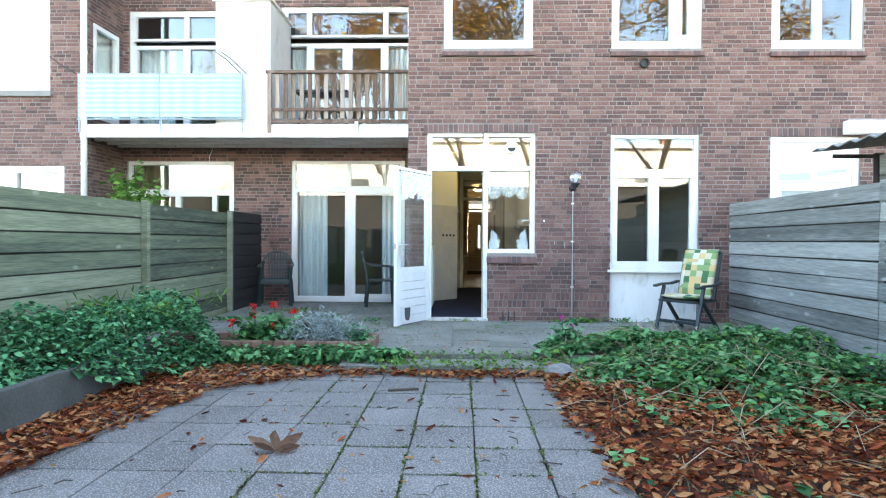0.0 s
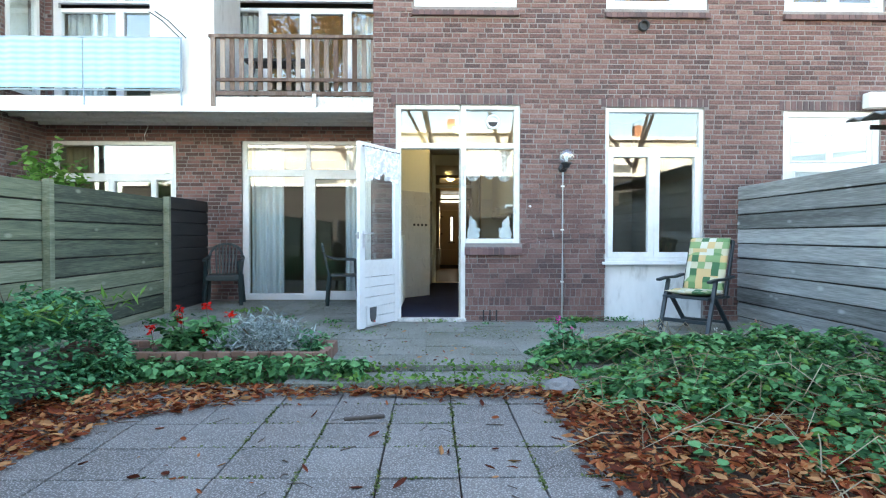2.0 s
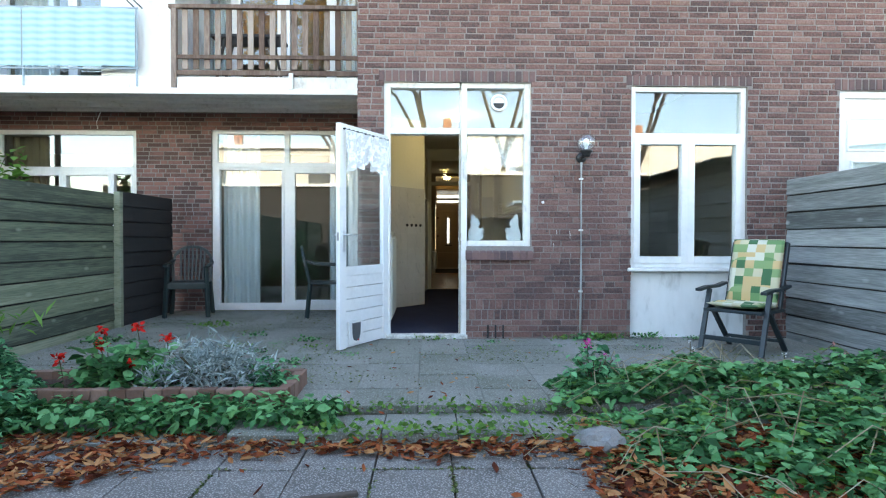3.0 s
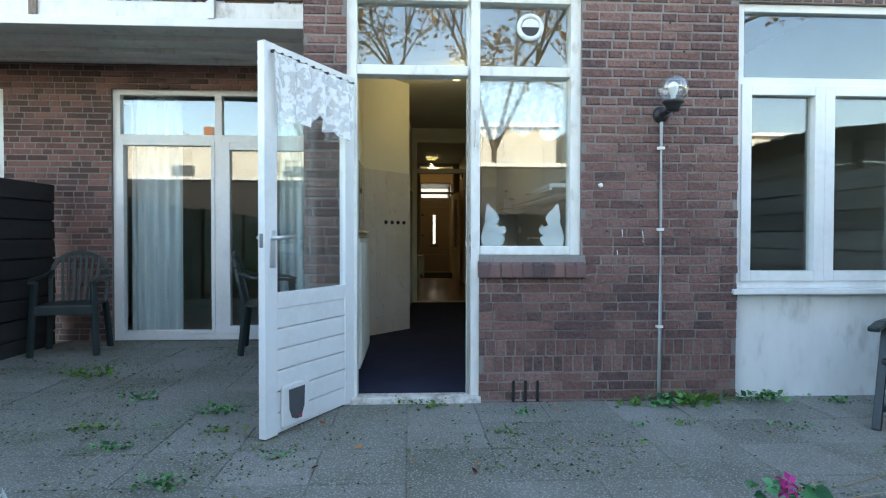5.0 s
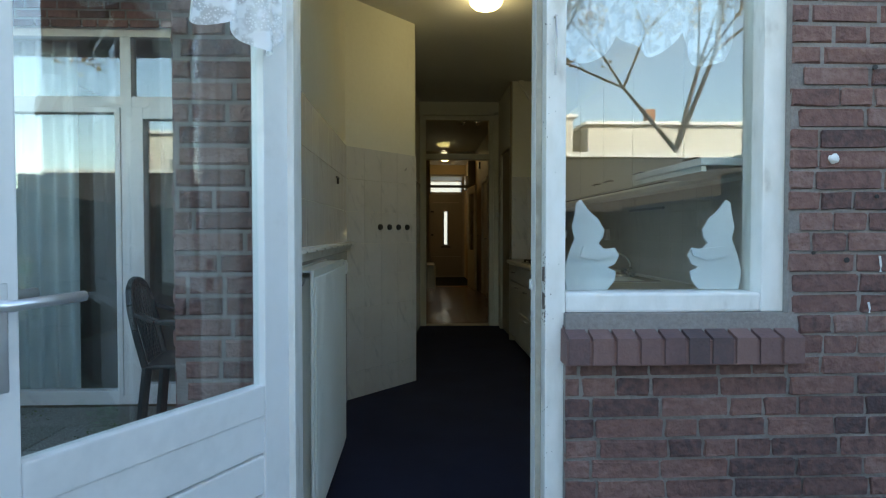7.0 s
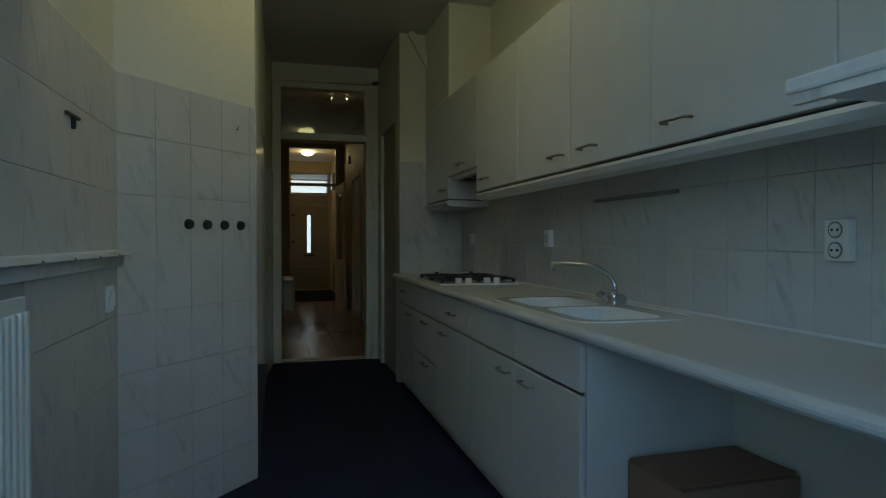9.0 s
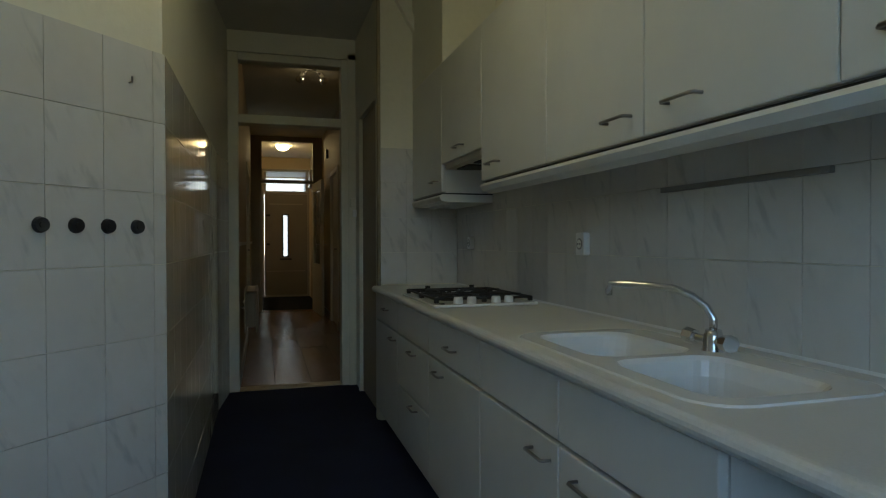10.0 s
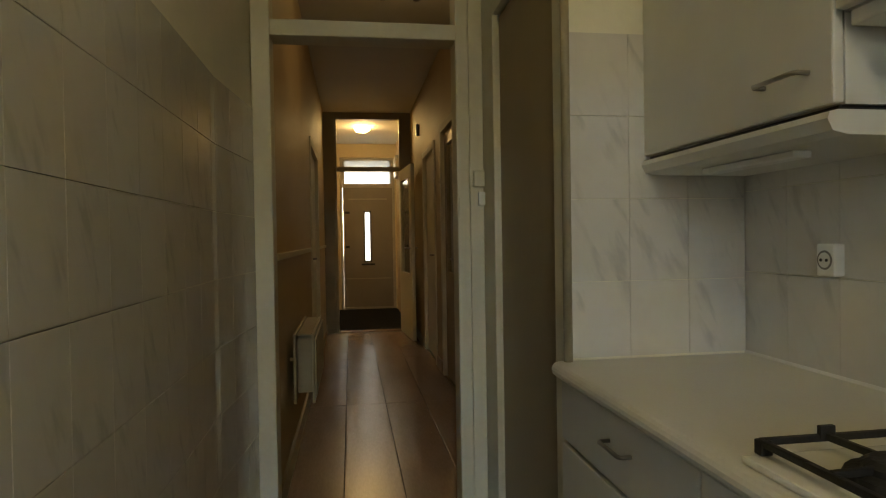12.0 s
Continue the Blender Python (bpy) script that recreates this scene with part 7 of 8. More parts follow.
for i in range(24):
    x, y = r.uniform(-3.5, -2.9), r.uniform(-7, -2.4)
    pipe(stem, [(x, y, 0.1), (x + r.uniform(-.05, .05), y + r.uniform(-.05, .05), 0.3), (x + r.uniform(-.1, .1), y + r.uniform(-.1, .1), 0.5 + r.uniform(-.1, .08))], 0.004, 5)
ob = finish("plant_stems", stem, M_STEM)
tagged(ob, "thin green brown stems among the leaves", "plants", kind="stuff")

# brick planter with its plants
planter = thing("brick_planter", "low red brown brick planter edged with upright bricks", "planter", (-2.2, -2.3, -0.1))
M_EDGE = material("planter_brick", [(0.16, 0.085, 0.06), (0.22, 0.125, 0.09), (0.28, 0.17, 0.13)], 0.9, scale=3, fine=60, bump=0.5, pick="object", spread=0.4)
bmp = bmesh.new()
box(bmp, -0.048, 0.048, -0.035, 0.035, 0, 0.2, 0.006)
me_e = bpy.data.meshes.new("edging_brick")
bmp.to_mesh(me_e)
bmp.free()
me_e.materials.append(M_EDGE)
r = random.Random(4)
spots = [(-1.13 - i * 0.102, -2.5, 0) for i in range(22)] + [(-1.10, -2.42 + j * 0.102, 90) for j in range(5)] + [(-1.13 - i * 0.102, -2.0, 0) for i in range(22)]
for x, y, a in spots:
    o = new("edging_brick", me_e)
    o.parent = planter
    o.matrix_parent_inverse = planter.matrix_basis.inverted()
    o.matrix_basis = pose(x, y, -0.1 + r.uniform(-.004, .004), r.uniform(-1, 1), r.uniform(-1, 1), a + r.uniform(-1, 1))
part("soil", boxes((-3.35, -1.14, -2.47, -2.03, -0.12, 0.05)), M_SOIL, planter)


def ball(seed, n, cx, cy, cz, rx, ry, rz):
    g = np.random.default_rng(seed)
    d = g.normal(size=(n, 3))
    d /= np.linalg.norm(d, axis=1)[:, None]
    d[:, 2] = np.abs(d[:, 2])
    q = d * (0.55 + 0.45 * g.random(n)[:, None]) * (1 + 0.25 * np.sin(d[:, :1] * 9 + d[:, 1:2] * 7))
    return q * (rx, ry, rz) + (cx, cy, cz)


def bush(name, label, cx, cy, cz, rx, ry, rz, n, kind, size, mat, seed, droop=(-0.6, 0.6)):
    b = thing(name, label, "plant", (cx, cy, cz))
    o = new("foliage", foliage("foliage", kind, ball(seed, n, cx, cy, cz, rx, ry, rz), size, mat, seed, droop))
    o.parent = b
    o.matrix_parent_inverse = b.matrix_basis.inverted()
    st = bmesh.new()
    q = random.Random(seed)
    for i in range(7):
        a = q.uniform(0, 6.28)
        pipe(st, [(cx, cy, cz - 0.03), (cx + rx * .3 * math.cos(a), cy + ry * .3 * math.sin(a), cz + rz * .4), (cx + rx * .6 * math.cos(a), cy + ry * .6 * math.sin(a), cz + rz * .75)], 0.004, 5)
    part("stem", st, M_STEM, b)
    return b


def bloom(host, x, y, z, size, mat, n=16, seed=0, label=""):
    g = np.random.default_rng(seed)
    d = g.normal(size=(n, 3))
    d /= np.linalg.norm(d, axis=1)[:, None]
    o = new("flower", foliage("flower", LEAF, d * size * 0.45 + (x, y, z), (size * 0.5, size * 0.8), mat, seed, (-1, 1)))
    o.parent = host
    o.matrix_parent_inverse = host.matrix_basis.inverted()
    tagged(o, label)
    st = bmesh.new()
    pipe(st, [(x, y, z), (x + 0.01, y + 0.02, z - 0.12), (x + 0.015, y + 0.03, z - 0.26)], 0.003, 5)
    part("stalk", st, M_STEM, host)


M_REDF = leaf_material("red_petal", [(0.6, 0.012, 0.01), (0.78, 0.03, 0.015)], 0.3)
M_PINKF = leaf_material("pink_petal", [(0.5, 0.03, 0.22), (0.62, 0.08, 0.33)], 0.3)
M_PALEF = leaf_material("pale_pink_petal", [(0.65, 0.25, 0.28), (0.75, 0.4, 0.35)], 0.3)
M_WHITEF = leaf_material("white_petal", [(0.7, 0.7, 0.66), (0.8, 0.8, 0.76)], 0.3)
ger = bush("geranium", "green geranium with bright red flower heads in the planter", -2.12, -2.25, 0.05, 0.36, 0.22, 0.28, 420, LEAF, (0.07, 0.12), M_IVY, 11)
for i, (x, y, z) in enumerate(((-2.30, -2.18, 0.40), (-2.12, -2.12, 0.40), (-1.90, -2.2, 0.34), (-2.26, -2.3, 0.33), (-2.42, -2.45, 0.26), (-2.05, -2.35, 0.22))):
    bloom(ger, x, y, z, 0.058 if i < 5 else 0.035, M_REDF, 18, 40 + i, "bright red flower head")
bush("silver_bush", "silver grey feathery bush in the planter", -1.62, -2.27, 0.05, 0.38, 0.22, 0.28, 2200, SLIM, (0.04, 0.09), M_SILVER, 12, (-0.2, 1.2))
bush("evergreen_bush", "small dark green bush at the planter corner", -1.27, -2.25, 0.05, 0.17, 0.18, 0.16, 320, LEAF, (0.03, 0.06), M_NETTLE, 13)
pl = mound(15, 1700, -2.95, -0.75, -2.86, -2.52, lambda x, y: 0.17 + 0.07 * lumps(x, y, 5), lambda x, y: -0.1, 0.8)
stuff("ivy_edge", foliage("ivy_edge", LEAF, pl, (0.04, 0.085), M_IVY, 16, (-0.9, 0.2), 0.4), "green leaves growing against the brick planter", "plants")
dah = bush("dahlia", "dark leaved dahlia with one magenta flower", 0.84, -2.08, 0.0, 0.2, 0.18, 0.24, 380, LEAF, (0.04, 0.075), M_NETTLE, 17)
bloom(dah, 0.78, -2.13, 0.29, 0.04, M_PINKF, 20, 60, "magenta flower")
bloom(dah, 0.88, -2.2, 0.23, 0.022, M_PINKF, 12, 61, "magenta bud")
snap = bush("snapdragon", "white and pink snapdragons among the brambles", 2.3, -2.15, 0.0, 0.14, 0.12, 0.2, 120, SLIM, (0.04, 0.08), M_BRIGHT, 18)
for i, (x, y, z, m) in enumerate(((1.62, -1.75, 0.24, 0), (1.64, -1.76, 0.19, 0), (1.66, -1.78, 0.15, 0), (2.13, -2.05, 0.2, 0), (2.17, -2.07, 0.16, 0), (2.5, -2.0, 0.26, 1), (2.53, -2.02, 0.22, 1), (2.56, -2.04, 0.2, 1))):
    bloom(snap, x, y, z, 0.022, M_PALEF if m else M_WHITEF, 10, 70 + i, "pale flower spike")

# bramble heap on the right
def right_height(x, y):
    side = max(0.0, min(1.0, (x - 0.42 - 0.45 * max(0.0, -2.9 - y) - 0.15 * lumps(0, y, 2.0)) / 0.95))
    front = max(0.0, min(1.0, (y + 4.75) / 1.2)) * max(0.0, min(1.0, (-1.75 - y) / 0.4))
    return side * front * (0.21 + 0.11 * lumps(x, y, 1.3) + 0.09 * lumps(x, y, 4.3))


def ragged(x, y, g):
    return lumps(x, y, 1.9, 4.0) + 0.6 * lumps(x, y, 5.5, 1.0) > -0.05 - 0.6 * (y + 3.7) or g.random() < 0.10


pl = mound(20, 8200, 0.3, 3.2, -5.4, -1.4, right_height, low, 0.7, ragged)
stuff("bramble_patch", foliage("bramble_patch", LEAF, pl, (0.038, 0.088), M_IVY, 21, (-0.6, 0.35), 0.42), "green bramble patch over fallen leaves", "plants")
pl = mound(22, 900, 0.3, 3.2, -5.6, -1.4, right_height, low, 0.4, ragged)
stuff("bramble_shoots", foliage("bramble_shoots", LEAF, pl, (0.04, 0.085), M_BRIGHT, 23, (-0.3, 0.3), 0.3), "fresh light green bramble shoots", "plants")
pl = mound(24, 420, 0.45, 3.1, -6.6, -2.6, lambda x, y: 0.08 + 0.05 * lumps(x, y, 3), low, 1.0, lambda x, y, g: x > 0.55 and lumps(x, y, 1.4, 2.0) > 0.12)
stuff("ground_bramble", foliage("ground_bramble", LEAF, pl, (0.04, 0.10), M_IVY, 25, (-0.3, 0.3), 0.3), "low bramble leaves over the litter", "plants")
st = bmesh.new()
r = random.Random(14)
for i in range(210):
    x, y = r.uniform(0.7, 3.1), r.uniform(-5.6, -1.8)
    a, l = r.uniform(0, 6.28), r.uniform(0.2, 0.7)
    z = low(x, y) + right_height(x, y) * 0.8 + 0.02
    pipe(st, [(x, y, z), (x + l * .5 * math.cos(a), y + l * .5 * math.sin(a), z + r.uniform(0.0, 0.12)), (x + l * math.cos(a), y + l * math.sin(a), max(z - 0.08, low(x, y) + 0.02))], r.uniform(0.002, 0.0035), 4)
tagged(finish("bramble_stalks", st, M_STRAW), "dry pale bramble stalks", "plants", kind="stuff")

# fallen leaves
def litter_at(x, y):
    w = 0.12 * lumps(x, y, 2.2)
    right = x > 0.46 + w - 0.03 * (y + 3.3) + 0.1 * lumps(0, y, 3.0)
    band = -3.14 + w - 0.1 * max(0.0, x) < y < -2.78 and x > -2.9
    left = -2.88 < x < -2.117 + 0.165 * (y + 3.62) + 0.5 * w and y < -2.8
    corner = x < -1.2 and y < -2.8 and y > -3.074 + 0.61 * (x + 1.216) + 0.4 * w
    return right or band or left or corner


g = np.random.default_rng(50)
pts = []
while len(pts) < 25000:
    x, y = g.uniform(-2.9, 3.2), g.uniform(-7.2, -2.7)
    if litter_at(x, y):
        pts.append((x, y, -0.095 + 0.05 * g.random() * (0.7 if x < 0.5 else 1.0) + (0.05 * max(0, lumps(x, y, 2.5)) if x > 0.6 else 0)))
    elif g.random() < 0.006:
        pts.append((x, y, -0.095))
pts = np.array(pts)
stuff("leaf_litter", foliage("leaf_litter", DRY, pts, (0.022, 0.085), M_DRYLEAF, 51, (-0.35, 0.25), 0.5), "brown curled autumn leaves on the ground", "leaves")
g = np.random.default_rng(52)
pts = np.stack([g.uniform(-0.85, 0.6, 60), g.uniform(-2.75, 0.2, 60), np.full(60, 0.004)], 1)
stuff("patio_leaves", foliage("patio_leaves", DRY, pts, (0.02, 0.05), M_DRYLEAF, 53, (-0.1, 0.1), 0.3), "few small dry leaves on the patio", "leaves")
M_DEADLEAF = leaf_material("dead_brown_leaf", [(0.07, 0.035, 0.022), (0.14, 0.075, 0.045), (0.22, 0.14, 0.09)], 0.1, 0.7)
dl = thing("fallen_leaf", "large curled brown leaf lying on the tiles", "leaf", (-1.23, -5.0, -0.1))
o = new("leaf_blade", leaf_mesh("leaf_blade", DRY, np.array([(-1.23, -5.0, -0.09)] * 6), np.array([0.19, 0.17, 0.14, 0.18, 0.13, 0.11]), np.array([0.4, 1.35, -1.45, -0.7, 2.0, -2.3]), np.array([0.1, 0.25, 0.05, 0.15, 0.3, 0.1]), np.array([0.5, -0.6, 0.7, 0.4, -0.5, 0.6]), M_DEADLEAF))
o.parent = dl
o.matrix_parent_inverse = dl.matrix_basis.inverted()
tw = bmesh.new()
r = random.Random(77)
for i in range(46):
    x, y = r.uniform(-2.3, 0.6), r.uniform(-6.0, -3.2)
    a, l = r.uniform(0, 6.28), r.uniform(0.03, 0.14)
    pipe(tw, [(x, y, -0.094), (x + l * .5 * math.cos(a), y + l * .5 * math.sin(a), -0.088), (x + l * math.cos(a + .3), y + l * math.sin(a + .3), -0.094)], r.uniform(0.0015, 0.004), 5)
tagged(finish("twigs", tw, M_TWIG), "small twigs and debris on the tiles", "twigs", kind="stuff")
bk = thing("bark_piece", "short dark piece of bark on the tiles", "bark", (-0.66, -3.62, -0.09))
bm = bmesh.new()
bar(bm, (-0.78, -3.62, -0.088), (-0.55, -3.56, -0.086), 0.035, 0.018, 0.006)
part("bark", bm, M_TWIG, bk)
stone = thing("garden_stone", "rough grey stone beside the leaf litter", "stone", (0.60, -3.05, -0.08))
bm = bmesh.new()
bmesh.ops.create_icosphere(bm, subdivisions=3, radius=1)
for v in bm.verts:
    v.co = Vector((0.62 + v.co.x * 0.13, -3.02 + v.co.y * 0.1, -0.07 + v.co.z * 0.085)) * (1.0) + v.normal * 0.02 * noise.noise(v.co * 3)
part("rock", bm, M_SLAB_FIELD, stone)

# moss and weeds in the joints
g = np.random.default_rng(60)
mv = []
for i in range(5000):
    k = g.integers(-3, 3)
    if g.random() < 0.6:
        x, y = -0.145 + k * TPX + g.normal(0, 0.006), g.uniform(-5.8, -3.2)
        if lumps(x, y, 2.0, 7.0) < -0.1:
            continue
    else:
        x, y = g.uniform(-1.6, 0.6), -3.255 - TPY * g.integers(0, 6) + g.normal(0, 0.006)
        if lumps(x, y, 2.0, 9.0) < -0.05:
            continue
    mv.append((x, y, -0.103))
stuff("joint_moss", foliage("joint_moss", LEAF, np.array(mv), (0.008, 0.022), M_MOSS, 61, (0, 0.9), 0.6), "green moss in the tile joints", "moss")
pm = []
g = np.random.default_rng(64)
while len(pm) < 7000:
    x, y = g.uniform(-3.5, 3.1), g.uniform(-2.5, 2.2)
    if (y > -0.12 and x > -0.72) or lumps(x, y, 1.5, 3.0) + 0.5 * lumps(x, y, 5.0, 3.0) + 0.25 * (x < -0.8) < 0.1 + 0.25 * g.random():
        continue
    pm.append((x, y, 0.0015))
stuff("patio_moss", foliage("patio_moss", LEAF, np.array(pm), (0.006, 0.02), M_MOSS, 65, (-0.1, 0.5), 0.5), "patches of moss and small weeds on the patio tiles", "moss")
pm = np.stack([g.uniform(-3.4, 3.0, 1500), g.uniform(-2.5, 2.1, 1500), np.full(1500, 0.003)], 1)
pm = pm[(pm[:, 1] < -0.12) | (pm[:, 0] < -0.72)]
stuff("patio_debris", foliage("patio_debris", DRY, pm, (0.008, 0.026), M_TWIG, 66, (-0.1, 0.2), 0.4), "dark crumbs of soil and leaf debris on the patio", "debris")
tufts = [(-1.59, -0.58, 60, 0.09), (-2.58, 0.74, 40, 0.09), (-1.40, -0.25, 30, 0.08), (-2.0, -0.56, 50, 0.09), (0.89, -0.62, 12, 0.05), (0.2, -0.69, 14, 0.05), (-0.06, -0.65, 12, 0.05), (-0.18, -0.2, 24, 0.06), (1.68, -0.69, 10, 0.05), (-2.7, 0.5, 36, 0.09), (-1.98, 0.07, 20, 0.07), (-1.3, -0.6, 20, 0.06), (-1.64, -0.48, 26, 0.075), (-1.98, -0.55, 16, 0.06), (-1.72, -0.85, 22, 0.06), (-2.15, -0.75, 45, 0.09), (-1.3, -1.3, 26, 0.07), (-0.35, -0.1, 22, 0.05), (-2.35, -0.2, 30, 0.07), (-1.0, 0.35, 20, 0.06), (0.35, -0.35, 18, 0.05), (0.62, -0.08, 26, 0.06), (1.25, -0.12, 40, 0.09), (1.42, -0.1, 60, 0.09), (1.58, -0.1, 60, 0.10), (1.05, -0.12, 26, 0.07),
         (1.85, -0.06, 40, 0.09), (2.0, -0.1, 34, 0.1), (2.3, -0.12, 26, 0.06), (1.15, -0.6, 14, 0.05), (1.9, -1.15, 24, 0.07), (0.85, -0.9, 10, 0.04), (-0.9, -1.0, 16, 0.05), (-3.2, 0.5, 40, 0.08), (-3.3, -0.3, 50, 0.1), (-2.8, 0.8, 20, 0.06), (1.75, -0.9, 12, 0.04), (0.0, -0.75, 9, 0.04)]
for i, (x, y, n, s) in enumerate(tufts):
    y += FACE if x > 0.3 and y > -0.13 else 0.0
    g = np.random.default_rng(100 + i)
    n = n * 2
    p = np.stack([x + g.normal(0, s * 0.9, n), y + g.normal(0, s * 0.5, n), np.full(n, 0.0) + g.random(n) * s * 0.5], 1)
    t = thing("weed_tuft", "small green weed growing in the patio joints", "weed", (x, y, 0), group="weeds on the patio")
    o = new("leaves", foliage("leaves", LEAF if i % 3 else BLADE, p, (s * 0.25, s * 0.55), M_BRIGHT if i % 2 else M_IVY, 200 + i, (-0.1, 0.9), 0.6))
    o.parent = t
    o.matrix_parent_inverse = t.matrix_basis.inverted()
g = np.random.default_rng(62)
p = np.stack([g.uniform(-0.95, 0.75, 900), np.where(g.random(900) < 0.5, g.normal(-2.52, 0.05, 900), g.normal(-2.93, 0.07, 900)), g.uniform(-0.05, 0.02, 900)], 1)
stuff("edge_weeds", foliage("edge_weeds", LEAF, p, (0.015, 0.05), M_BRIGHT, 63, (-0.2, 0.8), 0.6), "low green weeds along the patio step", "weeds")
shrub = bush("garden_shrub", "light green shrub rising behind the green fence", -5.05, 0.6, 1.2, 0.5, 0.45, 0.85, 700, LEAF, (0.07, 0.14), M_BRIGHT, 19)
ivyf = mound(33, 260, -3.64, -3.56, -6.2, -4.9, lambda x, y: 0.9 + 0.3 * lumps(x, y, 3), lambda x, y: 0.2, 0.9)
stuff("fence_ivy", foliage("fence_ivy", LEAF, ivyf, (0.05, 0.09), M_NETTLE, 34, (-1.2, -0.3), 0.3), "dark ivy hanging on the green fence", "plants")


# trees and houses beyond the garden, behind the camera
M_BARK = material("tree_bark", [(0.06, 0.05, 0.04), (0.11, 0.09, 0.075), (0.16, 0.135, 0.11)], 0.9, scale=6, bump=0.8)
M_AUTUMN = leaf_material("autumn_leaf", [(0.20, 0.09, 0.02), (0.36, 0.19, 0.05), (0.46, 0.30, 0.08)], 0.45)


def tree(label, x, y, h, seed, leaves, spread):
    t = thing("tree", label, "tree", (x, y, -0.13))
    q = random.Random(seed)
    bm = bmesh.new()
    ends = []

    def limb(p, d, l, rad, depth):
        n = p + d * l
        rod(bm, p, n, rad, rad * 0.66, 8 if depth < 2 else 5)
        if depth > 1:
            ends.append(n)
        if depth == 5:
            return
        for _ in range(3 if depth < 4 else 2):
            e = (d + Vector((q.gauss(0, spread), q.gauss(0, spread), q.gauss(0.05, spread * 0.6)))).normalized()
            limb(n, e, l * q.uniform(0.6, 0.85), rad * 0.62, depth + 1)

    limb(Vector((x, y, -0.2)), Vector((q.gauss(0, .04), q.gauss(0, .04), 1)).normalized(), h * 0.3, h * 0.010, 0)
    part("trunk", bm, M_BARK, t)
    g = np.random.default_rng(seed)
    e = np.array([tuple(v) for v in ends])
    p = e[g.integers(0, len(e), leaves)] + g.normal(0, 0.28, (leaves, 3))
    o = new("crown", foliage("crown", LEAF, p, (0.12, 0.24), M_AUTUMN, seed, (-0.9, 0.6)))
    o.parent = t
    o.matrix_parent_inverse = t.matrix_basis.inverted()
    return t


tree("autumn tree with thinning olive brown leaves", -0.2, -19, 14, 21, 7000, 0.4)
tree("nearly bare autumn tree behind the garden", 2.6, -17.5, 14, 3, 2500, 0.42)
tree("autumn tree with sparse yellow brown leaves", -3.8, -17, 14.5, 9, 8000, 0.38)
tree("autumn tree with sparse yellow brown leaves", 7.6, -17.5, 13, 14, 4500, 0.4)
M_HOUSE = material("pale_house_render", [(0.50, 0.48, 0.43), (0.60, 0.58, 0.52), (0.66, 0.64, 0.58)], 0.85, scale=0.6, bump=0.1)


M_DIMPANE = material("far_window_pane", [(0.06, 0.065, 0.07), (0.12, 0.125, 0.13)], 0.1, scale=0.8, bump=0.0)
M_CHIM = material("orange_brick", [(0.22, 0.10, 0.05), (0.32, 0.15, 0.08), (0.38, 0.19, 0.10)], 0.85, scale=6, fine=30, bump=0.4)


def house(label, x0, x1, y, h, seed):
    t = thing("house", label, "house", ((x0 + x1) / 2, y, -0.13))
    part("wall", boxes((x0, x1, y - 6, y, -0.2, h)), M_HOUSE, t)
    bm = bmesh.new()
    box(bm, x0 - 0.25, x1 + 0.25, y - 6.2, y + 0.3, h, h + 0.22, 0.02)
    part("roof", bm, M_WHITE, t, "flat roof with a white edge")
    part("chimney", boxes((x0 + 4.5, x0 + 5.1, y - 3, y - 2.4, h + 0.2, h + 1.5)), M_CHIM, t, "orange brick chimney")
    n = int((x1 - x0) / 5.2)
    for i in range(n):
        for z in (0.9, 4.6):
            if z + 1.5 < h:
                cx = x0 + (i + 0.5) * (x1 - x0) / n
                w = part("window", frame_bm(cx - 0.9, cx + 0.9, z, z + 1.5, y - 0.02, y + 0.03, 0.08), M_WHITE, t)
                part("pane", boxes((cx - 0.82, cx + 0.82, y + 0.002, y + 0.006, z + 0.08, z + 1.42)), M_DIMPANE, w)
    return t


house("pale rendered flat-roofed house across the gardens", -20, -4.5, -36, 7.7, 1)
house("pale rendered house across the gardens", -3.6, 9.5, -37, 8.3, 2)
house("pale rendered flat-roofed house across the gardens", 10.2, 26, -36, 7.7, 3)
garage = thing("garage_row", "low dark boarded garages with a pale flat roof edge", "garage", (0, -14, -0.13))
for k in range(14):
    z = -0.13 + k * 0.225
    part("board", boxes((-13, 13, -13.84 + 0.004 * (k % 2), -13.8, z, z + 0.218), bevel=0.004), M_FENCE_D, garage)
part("body", boxes((-13, 13, -15.3, -13.85, -0.2, 3.0)), M_FENCE_D, garage)
part("roof_edge", boxes((-13.1, 13.1, -15.4, -13.7, 3.02, 3.14), bevel=0.01), M_RENDER, garage, "pale flat roof edge")
back_fence = fence("board_fence", "weathered board fence closing the garden", 0, -3.6, 3.3, -0.1, 1.5, 1.7, 8, M_FENCE_R, 1)
back_fence.matrix_basis = pose(0, -9.3, -0.1, 0, 0, 90)
for ch in back_fence.children:
    ch.matrix_parent_inverse = Matrix.Translation((0, 0.15, 0.1))

# ---- wall tiles and single bricks ----
def tile_shape(name, w, h, mat):
    bm = bmesh.new()
    box(bm, -w / 2, w / 2, -0.006, 0, -h / 2, h / 2, 0.001)
    me = bpy.data.meshes.new(name)
    bmesh.ops.recalc_face_normals(bm, faces=bm.faces)
    bm.to_mesh(me)
    bm.free()
    me.materials.append(mat)
    return me


TW, TH = 0.162, 0.211
shapes = {}


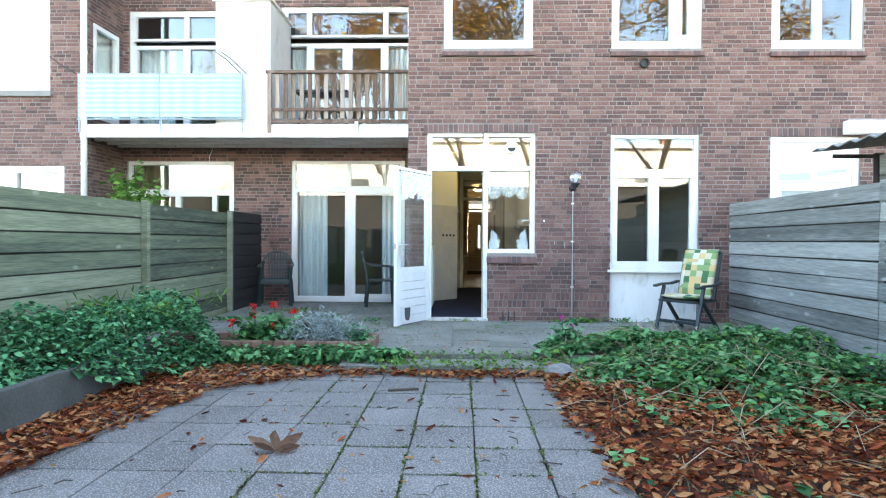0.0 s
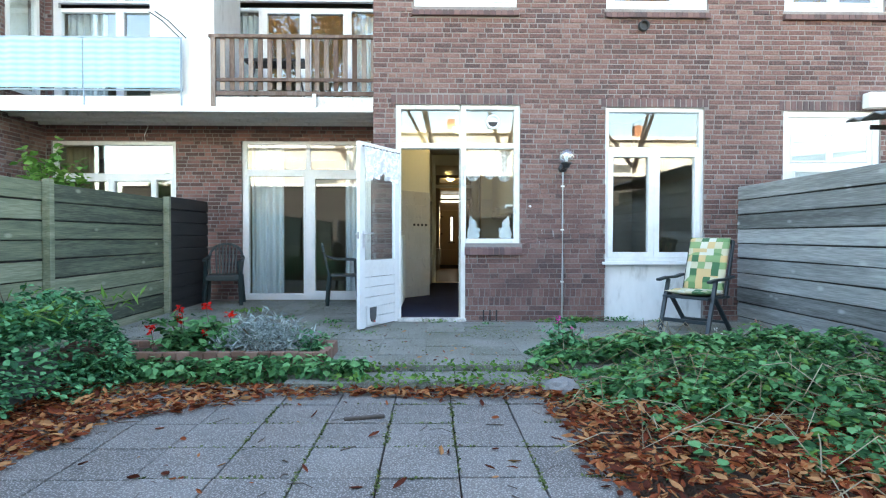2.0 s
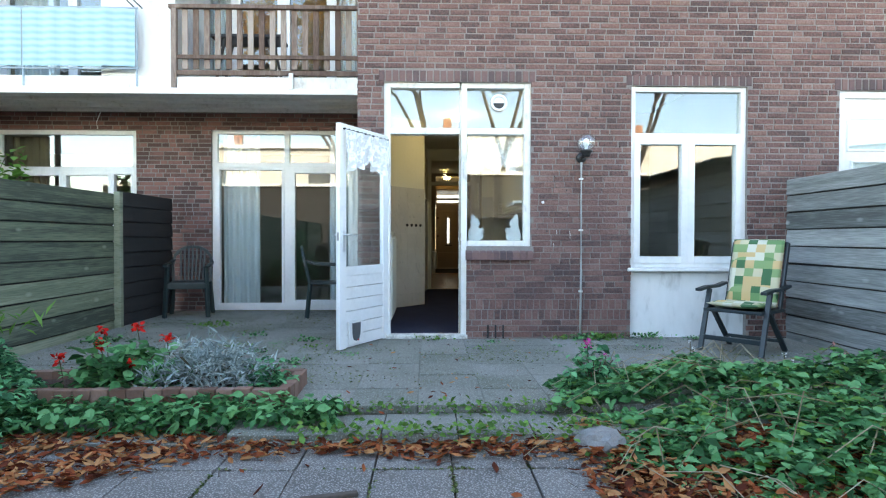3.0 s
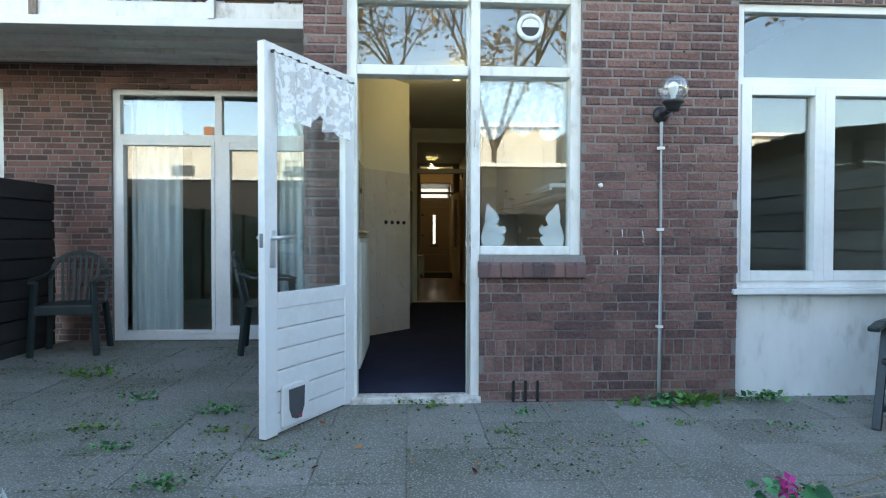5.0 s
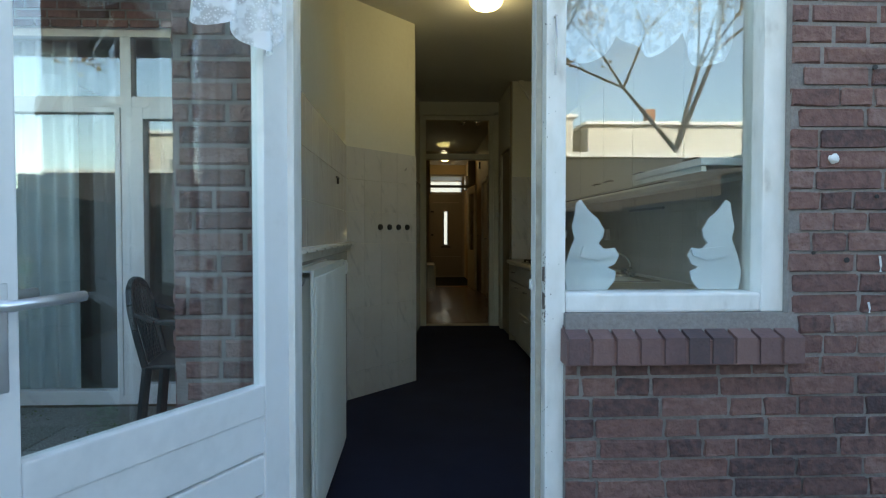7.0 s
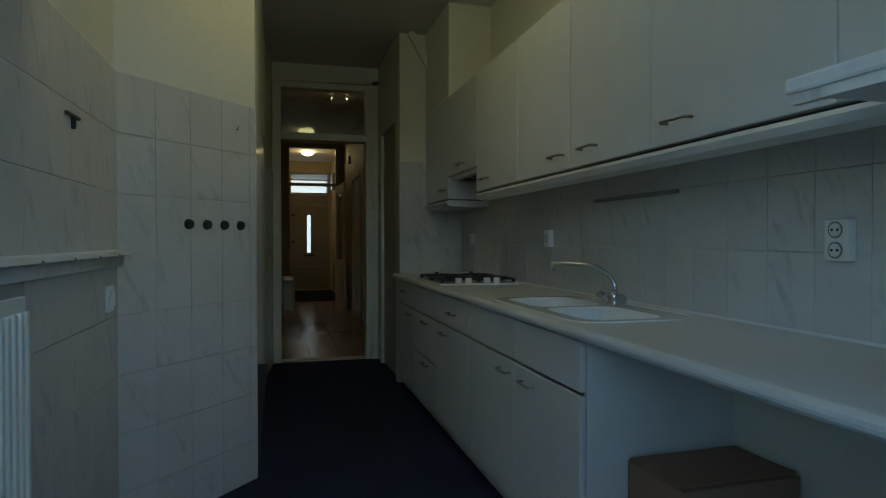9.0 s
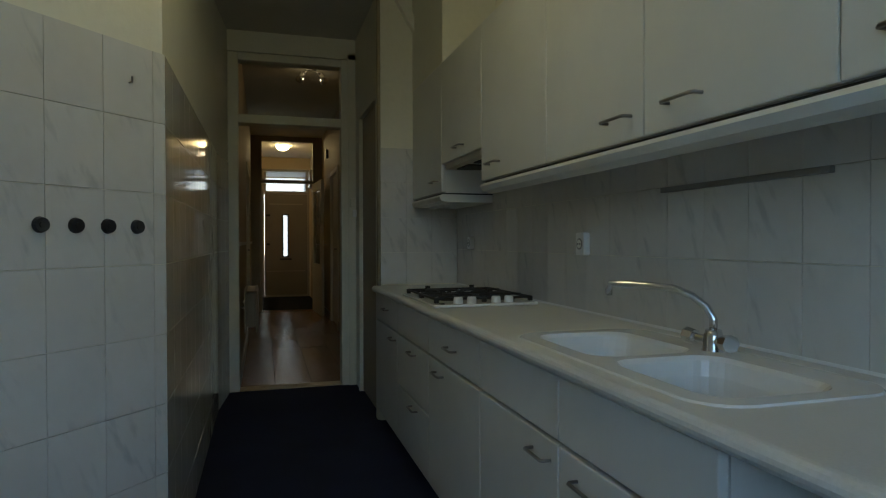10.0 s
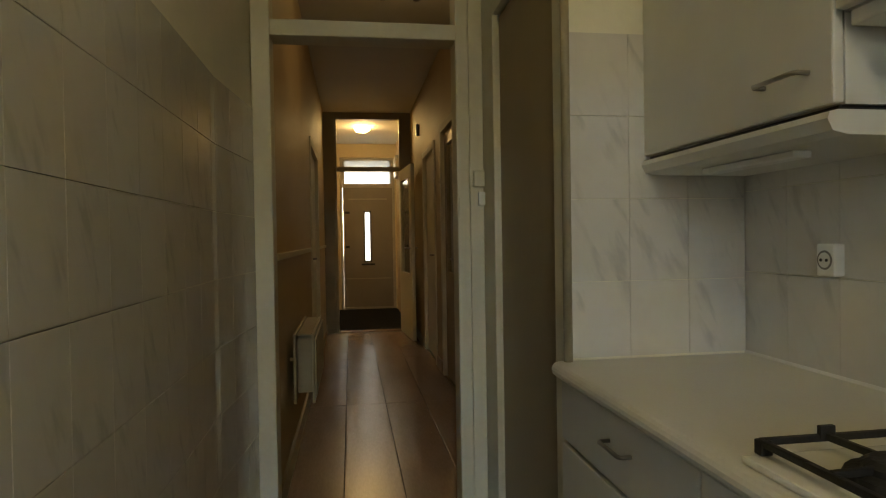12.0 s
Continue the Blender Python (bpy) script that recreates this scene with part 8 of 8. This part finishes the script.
def tile_run(host, start, way, length, z0, z1, outward):
    """Tiles from start along way, between two heights, facing outward (degrees about z)."""
    n = math.ceil(length / TW - 0.15)
    z, rows = z1, []
    while z > z0 + 0.02:
        rows.append((max(z - TH, z0), z))
        z -= TH
    for i in range(n):
        a, b = i * TW, min((i + 1) * TW, length)
        if b - a < 0.02:
            continue
        for c, d in rows:
            key = (round(b - a, 3), round(d - c, 3))
            if key not in shapes:
                shapes[key] = tile_shape("tile", b - a - 0.0012, d - c - 0.0018, M_TILE)
            o = new("tile", shapes[key])
            o.parent = host
            m = (a + b) / 2
            o.matrix_basis = pose(start[0] + way[0] * m, start[1] + way[1] * m, (c + d) / 2, rng.uniform(-.1, .1), 0, outward)


rng = random.Random(21)
TILE_TOP = 1.683
diag = Vector((CORNER_B[0] - CORNER_A[0], CORNER_B[1] - CORNER_A[1]))
tile_run(wall_left, (WL + 0.001, CORNER_A[1]), (0, -1), CORNER_A[1] - 0.12, KF, TILE_TOP, 90)
tile_run(wall_left, (CORNER_A[0] + 0.0008, CORNER_A[1] - 0.0008), tuple(diag.normalized()), diag.length, KF, TILE_TOP, math.degrees(math.atan2(diag.y, diag.x)))
tile_run(wall_left, (CORNER_B[0] + 0.001, CORNER_B[1]), (0, 1), BEND[1] - CORNER_B[1], KF, TILE_TOP, 90)
last = Vector((BEND_X - BEND[0], WE - 0.025 - BEND[1]))
tile_run(wall_left, (BEND[0] + 0.001, BEND[1]), tuple(last.normalized()), last.length, KF, TILE_TOP, math.degrees(math.atan2(last.y, last.x)))
tile_run(wall_right, (WR - 0.001, PIER), (0, -1), PIER - 0.12, CT + 0.006, CT + 0.006 + TH * 4, -90)
tile_run(wall_right, (PX, PIER - 0.001), (1, 0), WR - PX, CT + 0.006, TILE_TOP, 0)

BRICKS = {}
for a, b, c, d, r in single_bricks:
    key = (round(b - a, 2), round(d - c, 2), rng.randrange(5))
    if key not in BRICKS:
        bm = bmesh.new()
        box(bm, -(b - a) / 2, (b - a) / 2, -0.008, 0.002, -(d - c) / 2, (d - c) / 2, 0.003)
        for v in bm.verts:
            v.co += Vector((rng.uniform(-.004, .004), rng.uniform(-.002, .002), rng.uniform(-.0035, .0035)))
        me = bpy.data.meshes.new("brick")
        bmesh.ops.recalc_face_normals(bm, faces=bm.faces)
        bm.to_mesh(me)
        bm.free()
        me.materials.append(M_BRICK_ONE)
        BRICKS[key] = me
    o = new("brick", BRICKS[key])
    o.parent = facade
    o.matrix_basis = pose((a + b) / 2, FACE + 0.004 + r * 0.004, (c + d) / 2, rng.uniform(-.8, .8), rng.uniform(-.5, .5), rng.uniform(-.8, .8))
